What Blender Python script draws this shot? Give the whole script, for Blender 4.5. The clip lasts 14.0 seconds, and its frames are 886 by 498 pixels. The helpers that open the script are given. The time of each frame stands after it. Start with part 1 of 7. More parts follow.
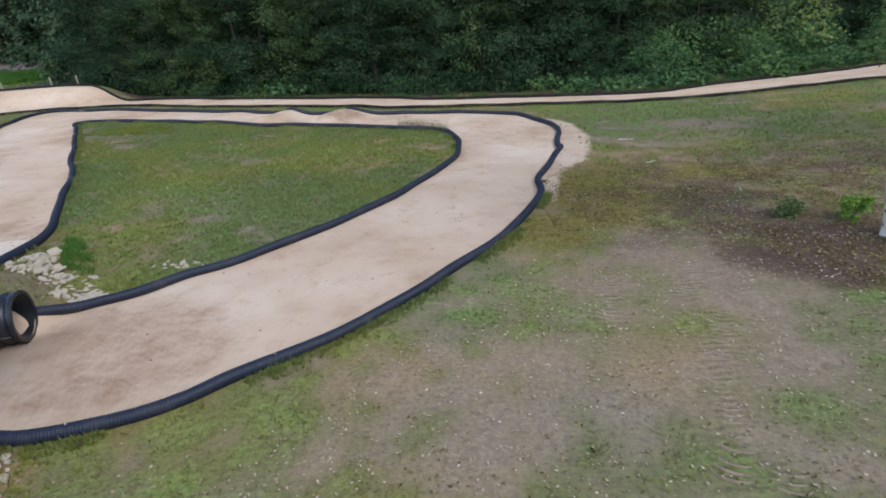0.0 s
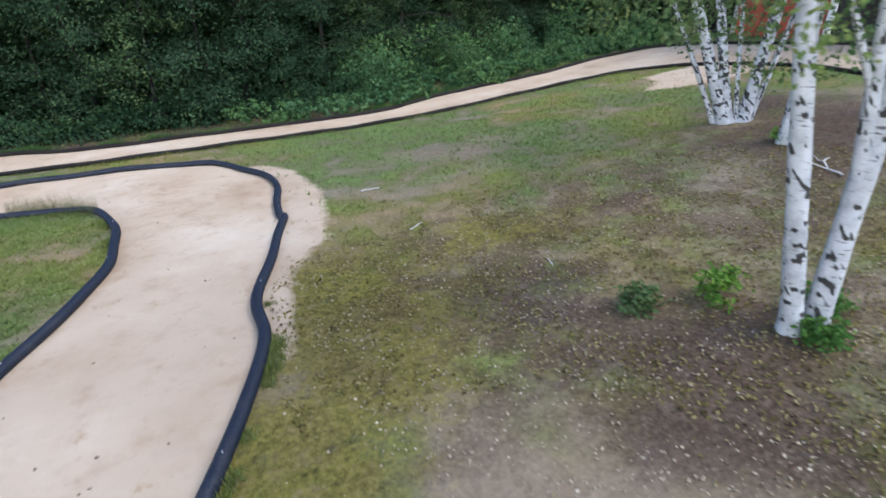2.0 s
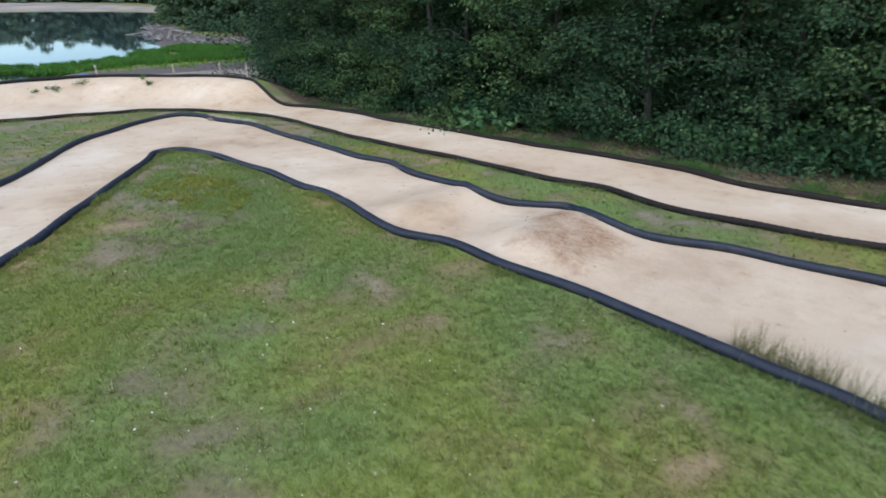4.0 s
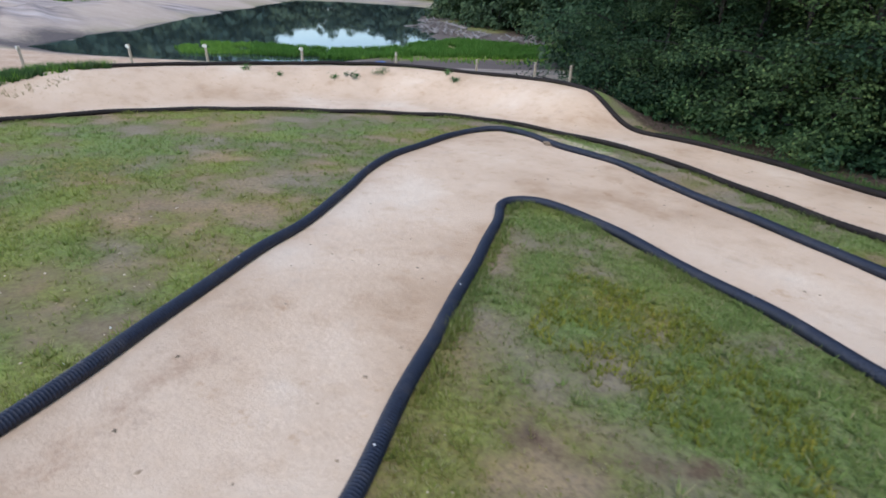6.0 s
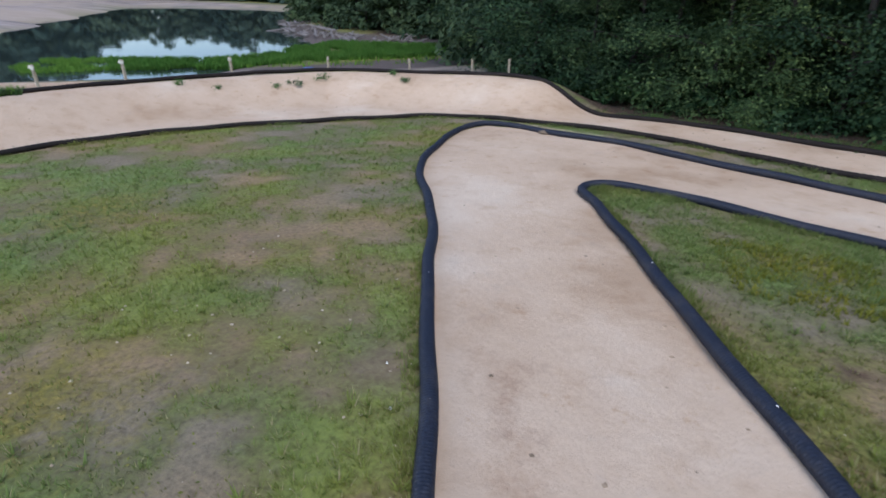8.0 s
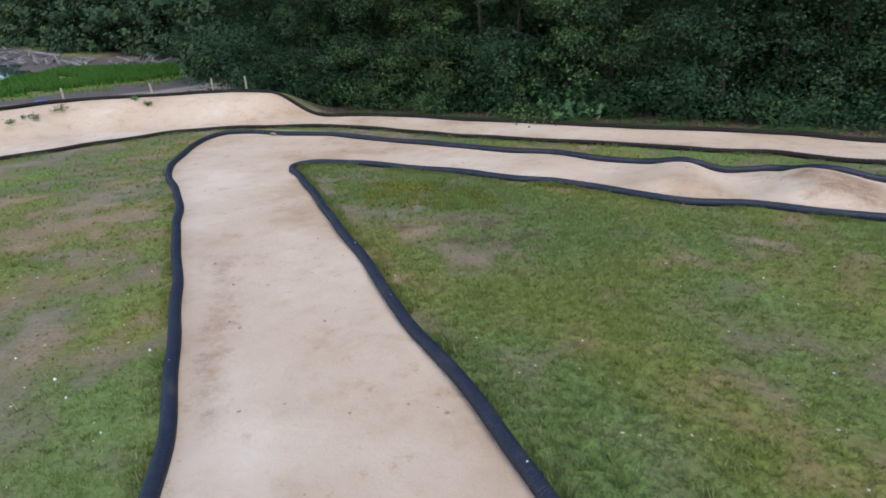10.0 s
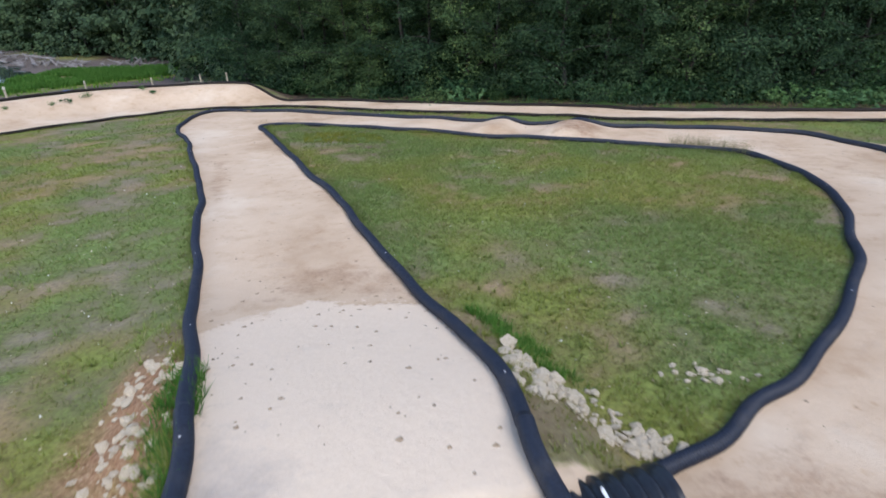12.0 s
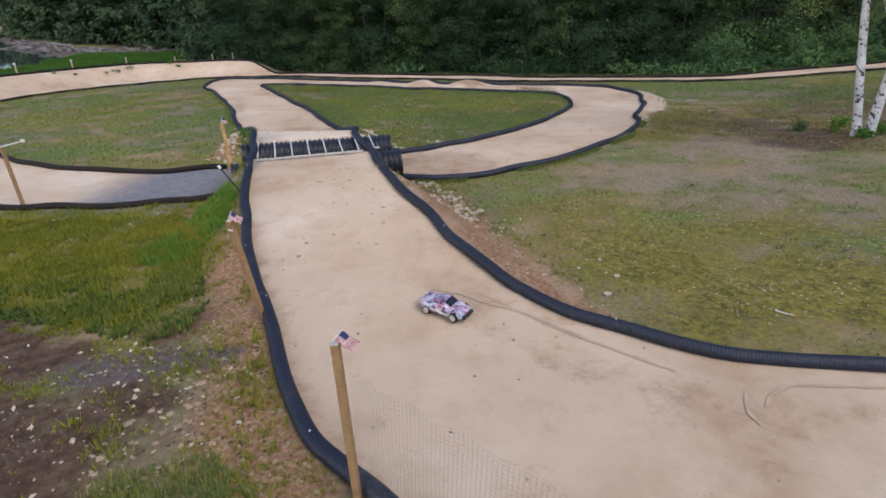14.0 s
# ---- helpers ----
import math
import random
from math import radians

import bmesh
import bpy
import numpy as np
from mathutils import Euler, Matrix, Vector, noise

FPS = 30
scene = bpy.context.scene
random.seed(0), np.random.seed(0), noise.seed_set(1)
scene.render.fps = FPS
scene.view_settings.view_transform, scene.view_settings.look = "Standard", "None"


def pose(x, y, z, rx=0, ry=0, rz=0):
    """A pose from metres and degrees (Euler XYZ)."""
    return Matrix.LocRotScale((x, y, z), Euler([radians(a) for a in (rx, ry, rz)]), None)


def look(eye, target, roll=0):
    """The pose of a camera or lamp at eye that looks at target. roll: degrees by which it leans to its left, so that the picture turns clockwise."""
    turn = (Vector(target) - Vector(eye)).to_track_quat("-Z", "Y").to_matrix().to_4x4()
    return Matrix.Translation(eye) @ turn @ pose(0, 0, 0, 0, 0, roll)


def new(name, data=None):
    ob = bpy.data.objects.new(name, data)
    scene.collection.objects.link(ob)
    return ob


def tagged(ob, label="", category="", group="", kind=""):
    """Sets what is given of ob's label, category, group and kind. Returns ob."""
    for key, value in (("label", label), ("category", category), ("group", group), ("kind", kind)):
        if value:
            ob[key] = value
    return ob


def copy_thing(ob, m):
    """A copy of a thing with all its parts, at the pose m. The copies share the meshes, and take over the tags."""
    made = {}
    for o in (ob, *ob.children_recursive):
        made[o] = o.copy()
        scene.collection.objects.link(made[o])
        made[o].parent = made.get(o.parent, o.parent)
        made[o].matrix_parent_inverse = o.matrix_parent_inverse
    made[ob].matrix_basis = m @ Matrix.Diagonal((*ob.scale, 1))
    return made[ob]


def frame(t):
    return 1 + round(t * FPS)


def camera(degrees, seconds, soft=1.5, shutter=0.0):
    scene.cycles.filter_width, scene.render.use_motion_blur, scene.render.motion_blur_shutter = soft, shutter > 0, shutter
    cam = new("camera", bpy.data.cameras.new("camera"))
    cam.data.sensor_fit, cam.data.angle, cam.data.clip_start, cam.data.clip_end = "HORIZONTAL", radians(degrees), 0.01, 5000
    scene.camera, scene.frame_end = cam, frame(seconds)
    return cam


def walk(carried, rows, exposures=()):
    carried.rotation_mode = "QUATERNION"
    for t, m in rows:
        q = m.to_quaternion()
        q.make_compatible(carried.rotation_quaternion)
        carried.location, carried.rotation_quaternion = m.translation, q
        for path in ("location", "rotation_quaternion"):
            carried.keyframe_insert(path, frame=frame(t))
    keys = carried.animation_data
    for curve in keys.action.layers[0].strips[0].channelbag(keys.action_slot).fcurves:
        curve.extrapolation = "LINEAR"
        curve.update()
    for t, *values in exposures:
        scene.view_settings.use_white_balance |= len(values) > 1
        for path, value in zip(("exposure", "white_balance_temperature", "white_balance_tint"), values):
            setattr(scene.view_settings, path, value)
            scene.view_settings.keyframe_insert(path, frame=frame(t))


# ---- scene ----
cam = camera(80.0, 14.0, 1.7, 0.12)
# the site slopes a few degrees down towards the pond: UP is the true vertical in the site's own frame
UP = Vector((0.040, -0.050, 1.0)).normalized()
SITE = UP.rotation_difference(Vector((0, 0, 1))).to_matrix().to_4x4()
ROWS = [
    (0.0, -0.043, -0.069, 2.443, -1.10, -23.78, 2.71),
    (0.5, 0.096, -0.046, 2.372, -11.59, -24.74, 3.15),
    (1.0, 0.424, 0.465, 2.302, -21.69, -24.99, 3.67),
    (1.5, 0.847, 1.591, 2.314, -29.79, -25.06, 3.78),
    (2.0, 0.949, 3.348, 2.386, -30.58, -24.49, 3.53),
    (2.5, 0.572, 5.423, 2.547, -27.28, -24.81, 4.10),
    (2.6, 0.460, 5.720, 2.560, -18.89, -24.07, 3.35),
    (2.7, 0.365, 6.060, 2.535, -10.98, -23.42, 3.06),
    (2.8, 0.210, 6.500, 2.510, -7.35, -23.26, 2.86),
    (2.9, 0.110, 6.815, 2.515, -4.54, -23.38, 2.83),
    (3.0, -0.067, 7.130, 2.499, 6.21, -23.01, 1.85),
    (3.2, -0.396, 7.412, 2.580, 11.67, -23.41, 1.08),
    (5.3, -4.851, 11.296, 2.116, 45.91, -24.34, -1.86),
    (5.5, -5.488, 11.371, 2.078, 46.08, -24.32, -2.14),
    (6.0, -7.024, 11.315, 2.027, 46.88, -24.25, -2.43),
    (6.5, -8.400, 11.007, 1.968, 48.14, -24.16, -2.03),
    (7.0, -9.205, 10.608, 1.895, 48.60, -24.25, -1.90),
    (7.5, -9.355, 10.210, 1.866, 43.78, -24.28, -1.60),
    (8.0, -9.025, 9.676, 1.954, 30.54, -23.85, -0.32),
    (8.5, -8.478, 9.078, 2.040, 21.70, -23.65, 0.65),
    (9.0, -7.894, 8.423, 2.124, 13.06, -23.43, 1.18),
    (9.2, -7.705, 8.196, 2.165, 10.14, -23.39, 1.26),
    (11.3, -5.469, 4.547, 2.625, 5.61, -24.09, 2.31),
    (11.5, -5.234, 3.964, 2.618, 5.49, -24.06, 2.23),
    (12.0, -4.605, 2.060, 2.454, 4.62, -23.26, 1.95),
    (12.5, -3.799, -0.415, 2.340, 3.65, -24.16, 2.03),
    (13.0, -3.056, -2.729, 2.418, 3.47, -23.81, 1.71),
    (13.5, -2.515, -4.256, 2.440, 3.60, -23.59, 1.56),
    (14.0, -2.179, -5.102, 2.249, 3.72, -23.50, 1.36),
]
EXPOSURES = [(0.0, 1.02, 6250, 15), (1.0, 1.18, 6150, 14), (2.0, 1.42, 6000, 13), (2.5, 1.42, 5950, 12), (3.0, 1.28, 5720, 11), (3.4, 1.24, 6000, 9), (5.5, 1.27, 6100, 13), (6.2, 1.06, 6130, 16), (7.0, 0.84, 5980, 19), (8.0, 0.86, 6020, 17), (9.0, 0.93, 6080, 15),
             (11.5, 1.2, 6200, 14), (12.5, 1.2, 6350, 16), (13.0, 0.78, 6500, 17), (13.5, 0.84, 6600, 18), (14.0, 0.84, 6700, 19)]
walk(cam, [(t, SITE @ pose(x, y, z, 90 + pitch, roll, yaw)) for t, x, y, z, yaw, pitch, roll in ROWS], EXPOSURES)

# ---- light ----
world = bpy.data.worlds.new("sky")
scene.world = world
world.use_nodes = True
wn, wl = world.node_tree.nodes, world.node_tree.links
sky = wn.new("ShaderNodeTexSky")
sky.sky_type, sky.sun_disc = "NISHITA", False
sky.sun_elevation, sky.sun_rotation = radians(22), radians(225)
sky.air_density, sky.dust_density, sky.ozone_density = 1.0, 0.6, 2.0
wn["Background"].inputs["Strength"].default_value = 0.13
wl.new(sky.outputs["Color"], wn["Background"].inputs["Color"])
sun = new("sun", bpy.data.lights.new("sun", "SUN"))
sun.data.energy, sun.data.angle, sun.data.color = 1.4, radians(40), (1.0, 0.97, 0.93)
sun.matrix_world = look((0, 0, 0), (-0.5, 0.42, -0.9))


# ---- materials ----
def nodes_of(name):
    m = bpy.data.materials.new(name)
    m.use_nodes = True
    nt = m.node_tree
    return m, nt.nodes, nt.links, nt.nodes["Principled BSDF"]


def noise_node(n, l, scale, detail=4.0, rough=0.55, vec=None):
    t = n.new("ShaderNodeTexNoise")
    t.inputs["Scale"].default_value, t.inputs["Detail"].default_value, t.inputs["Roughness"].default_value = scale, detail, rough
    if vec is not None:
        l.new(vec, t.inputs["Vector"])
    return t


def ramp_node(n, l, fac, stops):
    r = n.new("ShaderNodeValToRGB")
    while len(r.color_ramp.elements) < len(stops):
        r.color_ramp.elements.new(0.5)
    for e, (p, c) in zip(r.color_ramp.elements, stops):
        e.position, e.color = p, (*c, 1)
    l.new(fac, r.inputs["Fac"])
    return r


def mix_node(n, l, fac, a, b, blend="MIX"):
    m = n.new("ShaderNodeMix")
    m.data_type, m.blend_type = "RGBA", blend
    for key, v in ((0, fac), (6, a), (7, b)):
        if isinstance(v, (int, float)):
            m.inputs[key].default_value = v
        elif isinstance(v, tuple):
            m.inputs[key].default_value = (*v, 1)
        else:
            l.new(v, m.inputs[key])
    return m.outputs[2]


def math_node(n, l, op, a, b=0.0, clamp=False):
    m = n.new("ShaderNodeMath")
    m.operation, m.use_clamp = op, clamp
    for key, v in ((0, a), (1, b)):
        if isinstance(v, (int, float)):
            m.inputs[key].default_value = v
        else:
            l.new(v, m.inputs[key])
    return m.outputs[0]


def bump_node(n, l, height, strength, distance, out):
    b = n.new("ShaderNodeBump")
    b.inputs["Strength"].default_value, b.inputs["Distance"].default_value = strength, distance
    l.new(height, b.inputs["Height"])
    l.new(b.outputs["Normal"], out.inputs["Normal"])
    return b


def simple_material(name, dark, light, scale=8.0, rough=0.8, bump=0.3, metallic=0.0, dist=0.01, spec=0.5):
    """Two tones of one surface mixed by a coarse and a fine noise, with a fine relief."""
    m, n, l, p = nodes_of(name)
    co = n.new("ShaderNodeTexCoord").outputs["Object"]
    a, b = noise_node(n, l, scale, 5, 0.6, co), noise_node(n, l, scale * 9, 3, 0.6, co)
    f = math_node(n, l, "ADD", math_node(n, l, "MULTIPLY", a.outputs["Fac"], 0.65), math_node(n, l, "MULTIPLY", b.outputs["Fac"], 0.35))
    r = ramp_node(n, l, f, ((0.36, dark), (0.64, light)))
    l.new(r.outputs["Color"], p.inputs["Base Color"])
    p.inputs["Roughness"].default_value, p.inputs["Metallic"].default_value = rough, metallic
    p.inputs["Specular IOR Level"].default_value = spec
    if bump:
        bump_node(n, l, b.outputs["Fac"], bump, dist, p)
    return m


def ground_material():
    """Sand, gravel, bare earth, moss, mulch, mud and thin lawn, by the masks that the sheet carries."""
    m, n, l, p = nodes_of("site_ground")
    co = n.new("ShaderNodeTexCoord").outputs["Object"]

    def mask(name, channel):
        a = n.new("ShaderNodeAttribute")
        a.attribute_name = name
        s = n.new("ShaderNodeSeparateColor")
        l.new(a.outputs["Color"], s.inputs["Color"])
        return a.outputs["Alpha"] if channel == 3 else s.outputs[channel]

    big, mid = noise_node(n, l, 0.55, 5, 0.6, co), noise_node(n, l, 3.0, 6, 0.65, co)
    fine, grit = noise_node(n, l, 26.0, 5, 0.7, co), noise_node(n, l, 150.0, 3, 0.7, co)

    rag = noise_node(n, l, 3.2, 10, 0.78, co)

    def edge(v, soft=0.22, amount=0.5, tex=rag):
        """A mask with a ragged edge."""
        w = math_node(n, l, "ADD", v, math_node(n, l, "MULTIPLY", math_node(n, l, "SUBTRACT", tex.outputs["Fac"], 0.5), amount))
        return math_node(n, l, "MULTIPLY", math_node(n, l, "SUBTRACT", w, 0.5 - soft / 2), 1 / soft, True)

    tuft = noise_node(n, l, 9.0, 8, 0.75, co)
    cells = n.new("ShaderNodeTexVoronoi")
    cells.inputs["Scale"].default_value = 34.0
    l.new(co, cells.inputs["Vector"])
    bits = ramp_node(n, l, cells.outputs["Distance"], ((0.10, (1, 1, 1)), (0.22, (0, 0, 0)))).outputs["Color"]
    bits = math_node(n, l, "MULTIPLY", bits, math_node(n, l, "GREATER_THAN", tuft.outputs["Fac"], 0.53))
    grain = math_node(n, l, "ADD", math_node(n, l, "MULTIPLY", tuft.outputs["Fac"], 0.6), math_node(n, l, "MULTIPLY", fine.outputs["Fac"], 0.4))
    earth = ramp_node(n, l, grain, ((0.34, (0.13, 0.093, 0.062)), (0.46, (0.235, 0.175, 0.117)), (0.54, (0.30, 0.230, 0.156)), (0.66, (0.43, 0.35, 0.25)))).outputs["Color"]
    earth = mix_node(n, l, math_node(n, l, "MULTIPLY", big.outputs["Fac"], 0.5), earth, (0.30, 0.226, 0.16))
    earth = mix_node(n, l, math_node(n, l, "MULTIPLY", bits, 0.4), earth, (0.48, 0.42, 0.34))
    east = math_node(n, l, "ADD", 0.66, math_node(n, l, "MULTIPLY", mask("sward", 2), 0.3))
    dark = n.new("ShaderNodeCombineColor")
    for k in range(3):
        l.new(east, dark.inputs[k])
    earth = mix_node(n, l, 1.0, earth, dark.outputs[0], "MULTIPLY")
    rich = math_node(n, l, "ADD", mask("sward", 0), math_node(n, l, "MULTIPLY", math_node(n, l, "SUBTRACT", grain, 0.5), 1.3))
    lawn = ramp_node(n, l, rich, ((0.08, (0.25, 0.205, 0.135)), (0.28, (0.20, 0.178, 0.095)), (0.5, (0.155, 0.163, 0.062)), (0.85, (0.166, 0.214, 0.064)))).outputs["Color"]
    warm = ramp_node(n, l, mask("sward", 1), ((0.42, (0.92, 0.97, 1.0)), (0.68, (1.2, 1.06, 0.88)))).outputs["Color"]
    lawn = mix_node(n, l, 1.0, lawn, warm, "MULTIPLY")
    shade = ramp_node(n, l, fine.outputs["Fac"], ((0.32, (0.62, 0.62, 0.6)), (0.5, (1, 1, 1)), (0.68, (1.3, 1.28, 1.2)))).outputs["Color"]
    lawn = mix_node(n, l, 1.0, lawn, shade, "MULTIPLY")
    thin = math_node(n, l, "SUBTRACT", mask("cover", 2), math_node(n, l, "MULTIPLY", math_node(n, l, "SUBTRACT", mask("sward", 0), 0.5), 0.3))
    base = mix_node(n, l, math_node(n, l, "MULTIPLY", edge(thin, 0.7, 1.3), math_node(n, l, "ADD", 0.66, math_node(n, l, "MULTIPLY", mask("sward", 2), 0.2))), lawn, earth)
    moss = ramp_node(n, l, grain, ((0.38, (0.05, 0.044, 0.011)), (0.48, (0.15, 0.130, 0.026)), (0.58, (0.26, 0.212, 0.05)), (0.68, (0.38, 0.31, 0.10)))).outputs["Color"]
    base = mix_node(n, l, math_node(n, l, "MULTIPLY", edge(mask("growth", 0), 0.5, 1.4, tuft), 0.9), base, moss)
    mulch = ramp_node(n, l, grain, ((0.36, (0.03, 0.02, 0.015)), (0.5, (0.082, 0.055, 0.040)), (0.64, (0.2, 0.145, 0.11)))).outputs["Color"]
    mulch = mix_node(n, l, math_node(n, l, "MULTIPLY", bits, 0.5), mulch, (0.38, 0.31, 0.22))
    base = mix_node(n, l, math_node(n, l, "MULTIPLY", edge(mask("growth", 1), 0.5, 2.0, tuft), 0.94), base, mulch)
    litter = noise_node(n, l, 1.7, 9, 0.72, co)
    rust = ramp_node(n, l, fine.outputs["Fac"], ((0.34, (0.035, 0.021, 0.013)), (0.5, (0.085, 0.052, 0.030)), (0.66, (0.17, 0.115, 0.07)))).outputs["Color"]
    fall = ramp_node(n, l, litter.outputs["Fac"], ((0.46, (0, 0, 0)), (0.53, (1, 1, 1)))).outputs["Color"]
    base = mix_node(n, l, math_node(n, l, "MULTIPLY", math_node(n, l, "MULTIPLY", fall, 0.6), ramp_node(n, l, mask("soil_and_shade", 3), ((0.0, (1, 1, 1)), (0.5, (0, 0, 0)))).outputs["Color"]), base, mix_node(n, l, mask("sward", 3), base, rust))
    mud = ramp_node(n, l, tuft.outputs["Fac"], ((0.34, (0.042, 0.024, 0.015)), (0.5, (0.092, 0.055, 0.036)), (0.66, (0.155, 0.098, 0.065)))).outputs["Color"]
    base = mix_node(n, l, edge(mask("growth", 2), 0.4, 1.6), base, mud)
    sand = ramp_node(n, l, big.outputs["Fac"], ((0.32, (0.46, 0.328, 0.215)), (0.46, (0.57, 0.43, 0.302)), (0.56, (0.61, 0.472, 0.34)), (0.68, (0.668, 0.547, 0.416)))).outputs["Color"]
    stain = ramp_node(n, l, mid.outputs["Fac"], ((0.3, (0.76, 0.68, 0.6)), (0.48, (1, 1, 1)))).outputs["Color"]
    sand = mix_node(n, l, 0.5, sand, mix_node(n, l, 1.0, sand, stain, "MULTIPLY"))
    scuff = ramp_node(n, l, rag.outputs["Fac"], ((0.33, (0.74, 0.62, 0.5)), (0.42, (1, 1, 1)))).outputs["Color"]
    sand = mix_node(n, l, 0.65, sand, mix_node(n, l, 1.0, sand, scuff, "MULTIPLY"))
    speck = ramp_node(n, l, fine.outputs["Fac"], ((0.24, (0.5, 0.42, 0.35)), (0.33, (1, 1, 1)))).outputs["Color"]
    sand = mix_node(n, l, 0.7, sand, mix_node(n, l, 1.0, sand, speck, "MULTIPLY"))
    pale = mix_node(n, l, fine.outputs["Fac"], (0.66, 0.53, 0.40), (0.74, 0.61, 0.47))
    sand = mix_node(n, l, edge(mask("cover", 3), 0.16, 2.2), sand, pale)
    base = mix_node(n, l, edge(mask("cover", 0), 0.25, 1.0), base, sand)
    gravel = ramp_node(n, l, grain, ((0.36, (0.125, 0.125, 0.132)), (0.5, (0.20, 0.2, 0.212)), (0.64, (0.275, 0.275, 0.285)))).outputs["Color"]
    base = mix_node(n, l, edge(mask("cover", 1), 0.9, 0.9), base, gravel)
    red = ramp_node(n, l, fine.outputs["Fac"], ((0.3, (0.16, 0.078, 0.042)), (0.5, (0.29, 0.165, 0.092)), (0.72, (0.45, 0.31, 0.2)))).outputs["Color"]
    base = mix_node(n, l, edge(mask("soil_and_shade", 0), 0.6, 1.3), base, red)
    # slot floor: dark damp sand with the culverts' shade mixed into its colour
    base = mix_node(n, l, math_node(n, l, "MULTIPLY", mask("soil_and_shade", 1), 0.85), base, mix_node(n, l, mid.outputs["Fac"], (0.05, 0.036, 0.026), (0.12, 0.085, 0.06)))
    streak = n.new("ShaderNodeMapping")
    streak.vector_type = "TEXTURE"
    streak.inputs["Scale"].default_value, streak.inputs["Rotation"].default_value = (7.0, 1.1, 1.0), (0, 0, radians(44))
    l.new(co, streak.inputs["Vector"])
    silt = ramp_node(n, l, noise_node(n, l, 1.0, 9, 0.7, streak.outputs["Vector"]).outputs["Fac"], ((0.34, (0.12, 0.102, 0.094)), (0.47, (0.27, 0.226, 0.20)), (0.56, (0.36, 0.305, 0.27)), (0.66, (0.47, 0.41, 0.365)))).outputs["Color"]
    silt = mix_node(n, l, ramp_node(n, l, noise_node(n, l, 0.12, 3, 0.5, co).outputs["Fac"], ((0.44, (0, 0, 0)), (0.56, (0.8, 0.8, 0.8)))).outputs["Color"], silt, mix_node(n, l, mid.outputs["Fac"], (0.36, 0.28, 0.21), (0.50, 0.41, 0.32)))
    base = mix_node(n, l, mask("soil_and_shade", 2), base, silt)
    damp = ramp_node(n, l, fine.outputs["Fac"], ((0.3, (0.075, 0.06, 0.053)), (0.7, (0.16, 0.136, 0.122)))).outputs["Color"]
    base = mix_node(n, l, edge(mask("soil_and_shade", 3), 0.5, 0.9), base, damp)
    l.new(base, p.inputs["Base Color"])
    p.inputs["Roughness"].default_value = 0.95
    p.inputs["Specular IOR Level"].default_value = 0.15
    hgt = math_node(n, l, "ADD", math_node(n, l, "MULTIPLY", tuft.outputs["Fac"], 1.6), math_node(n, l, "MULTIPLY", grit.outputs["Fac"], 0.4))
    w = n.new("ShaderNodeTexWave")
    w.wave_type, w.bands_direction = "BANDS", "Y"
    w.inputs["Scale"].default_value, w.inputs["Distortion"].default_value, w.inputs["Detail"].default_value = 4.2, 1.2, 2.0
    l.new(co, w.inputs["Vector"])
    bars = math_node(n, l, "MULTIPLY", w.outputs["Fac"], math_node(n, l, "MULTIPLY", mask("growth", 3), 0.9))
    bump_node(n, l, math_node(n, l, "ADD", hgt, bars), 0.55, 0.02, p)
    return m


GROUND = ground_material()


def pipe_material(name, low, high, dusty=0.22, rough=0.42, gloss=0.4):
    """Black plastic, scuffed, with pale dust in patches."""
    m, n, l, p = nodes_of(name)
    co = n.new("ShaderNodeTexCoord").outputs["Object"]
    a, b = noise_node(n, l, 4.0, 8, 0.7, co), noise_node(n, l, 60.0, 4, 0.7, co)
    c = ramp_node(n, l, b.outputs["Fac"], ((0.35, low), (0.65, high))).outputs["Color"]
    dust = ramp_node(n, l, a.outputs["Fac"], ((0.52, (0, 0, 0)), (0.72, (1, 1, 1)))).outputs["Color"]
    c = mix_node(n, l, math_node(n, l, "MULTIPLY", dust, dusty), c, (0.17, 0.15, 0.13))
    l.new(c, p.inputs["Base Color"])
    l.new(math_node(n, l, "ADD", rough, math_node(n, l, "MULTIPLY", a.outputs["Fac"], 0.3)), p.inputs["Roughness"])
    p.inputs["Specular IOR Level"].default_value = gloss
    bump_node(n, l, b.outputs["Fac"], 0.15, 0.01, p)
    return m


PIPE = pipe_material("black_plastic", (0.007, 0.010, 0.019), (0.017, 0.024, 0.043), 0.18)
DUSTY_PIPE = pipe_material("weathered_plastic", (0.009, 0.007, 0.006), (0.02, 0.015, 0.013), 0.1, 0.62, 0.25)


# ---- the lie of the land, in the site's own frame (metres) ----
def sm(a, b, x):
    u = np.clip((x - a) / (b - a), 0, 1)
    return u * u * (3 - 2 * u)


RIGHT_PIPE = [(11.30, -2.95), (8.80, -2.92), (6.40, -2.75), (3.20, -2.45), (1.59, -2.30), (0.44, -2.06), (-0.09, -1.97), (-0.42, -1.90), (-0.73, -1.76), (-1.05, -1.57), (-1.42, -1.36),
              (-1.79, -1.04), (-1.96, -0.87), (-2.26, -0.44), (-2.53, -0.06), (-2.75, 0.43), (-3.14, 1.02), (-3.46, 1.70), (-3.64, 2.10), (-3.82, 2.70), (-4.09, 3.30),
              (-4.35, 4.00), (-4.46, 4.50), (-4.58, 5.01), (-4.78, 5.51), (-5.17, 6.32), (-5.60, 7.12)]
ISLAND_WEST = [(-6.16, 8.17), (-6.90, 9.60), (-7.40, 10.43), (-7.91, 11.19), (-8.30, 11.90), (-8.71, 12.60), (-9.22, 13.44), (-9.73, 14.28), (-10.32, 15.29),
               (-10.67, 15.79)]
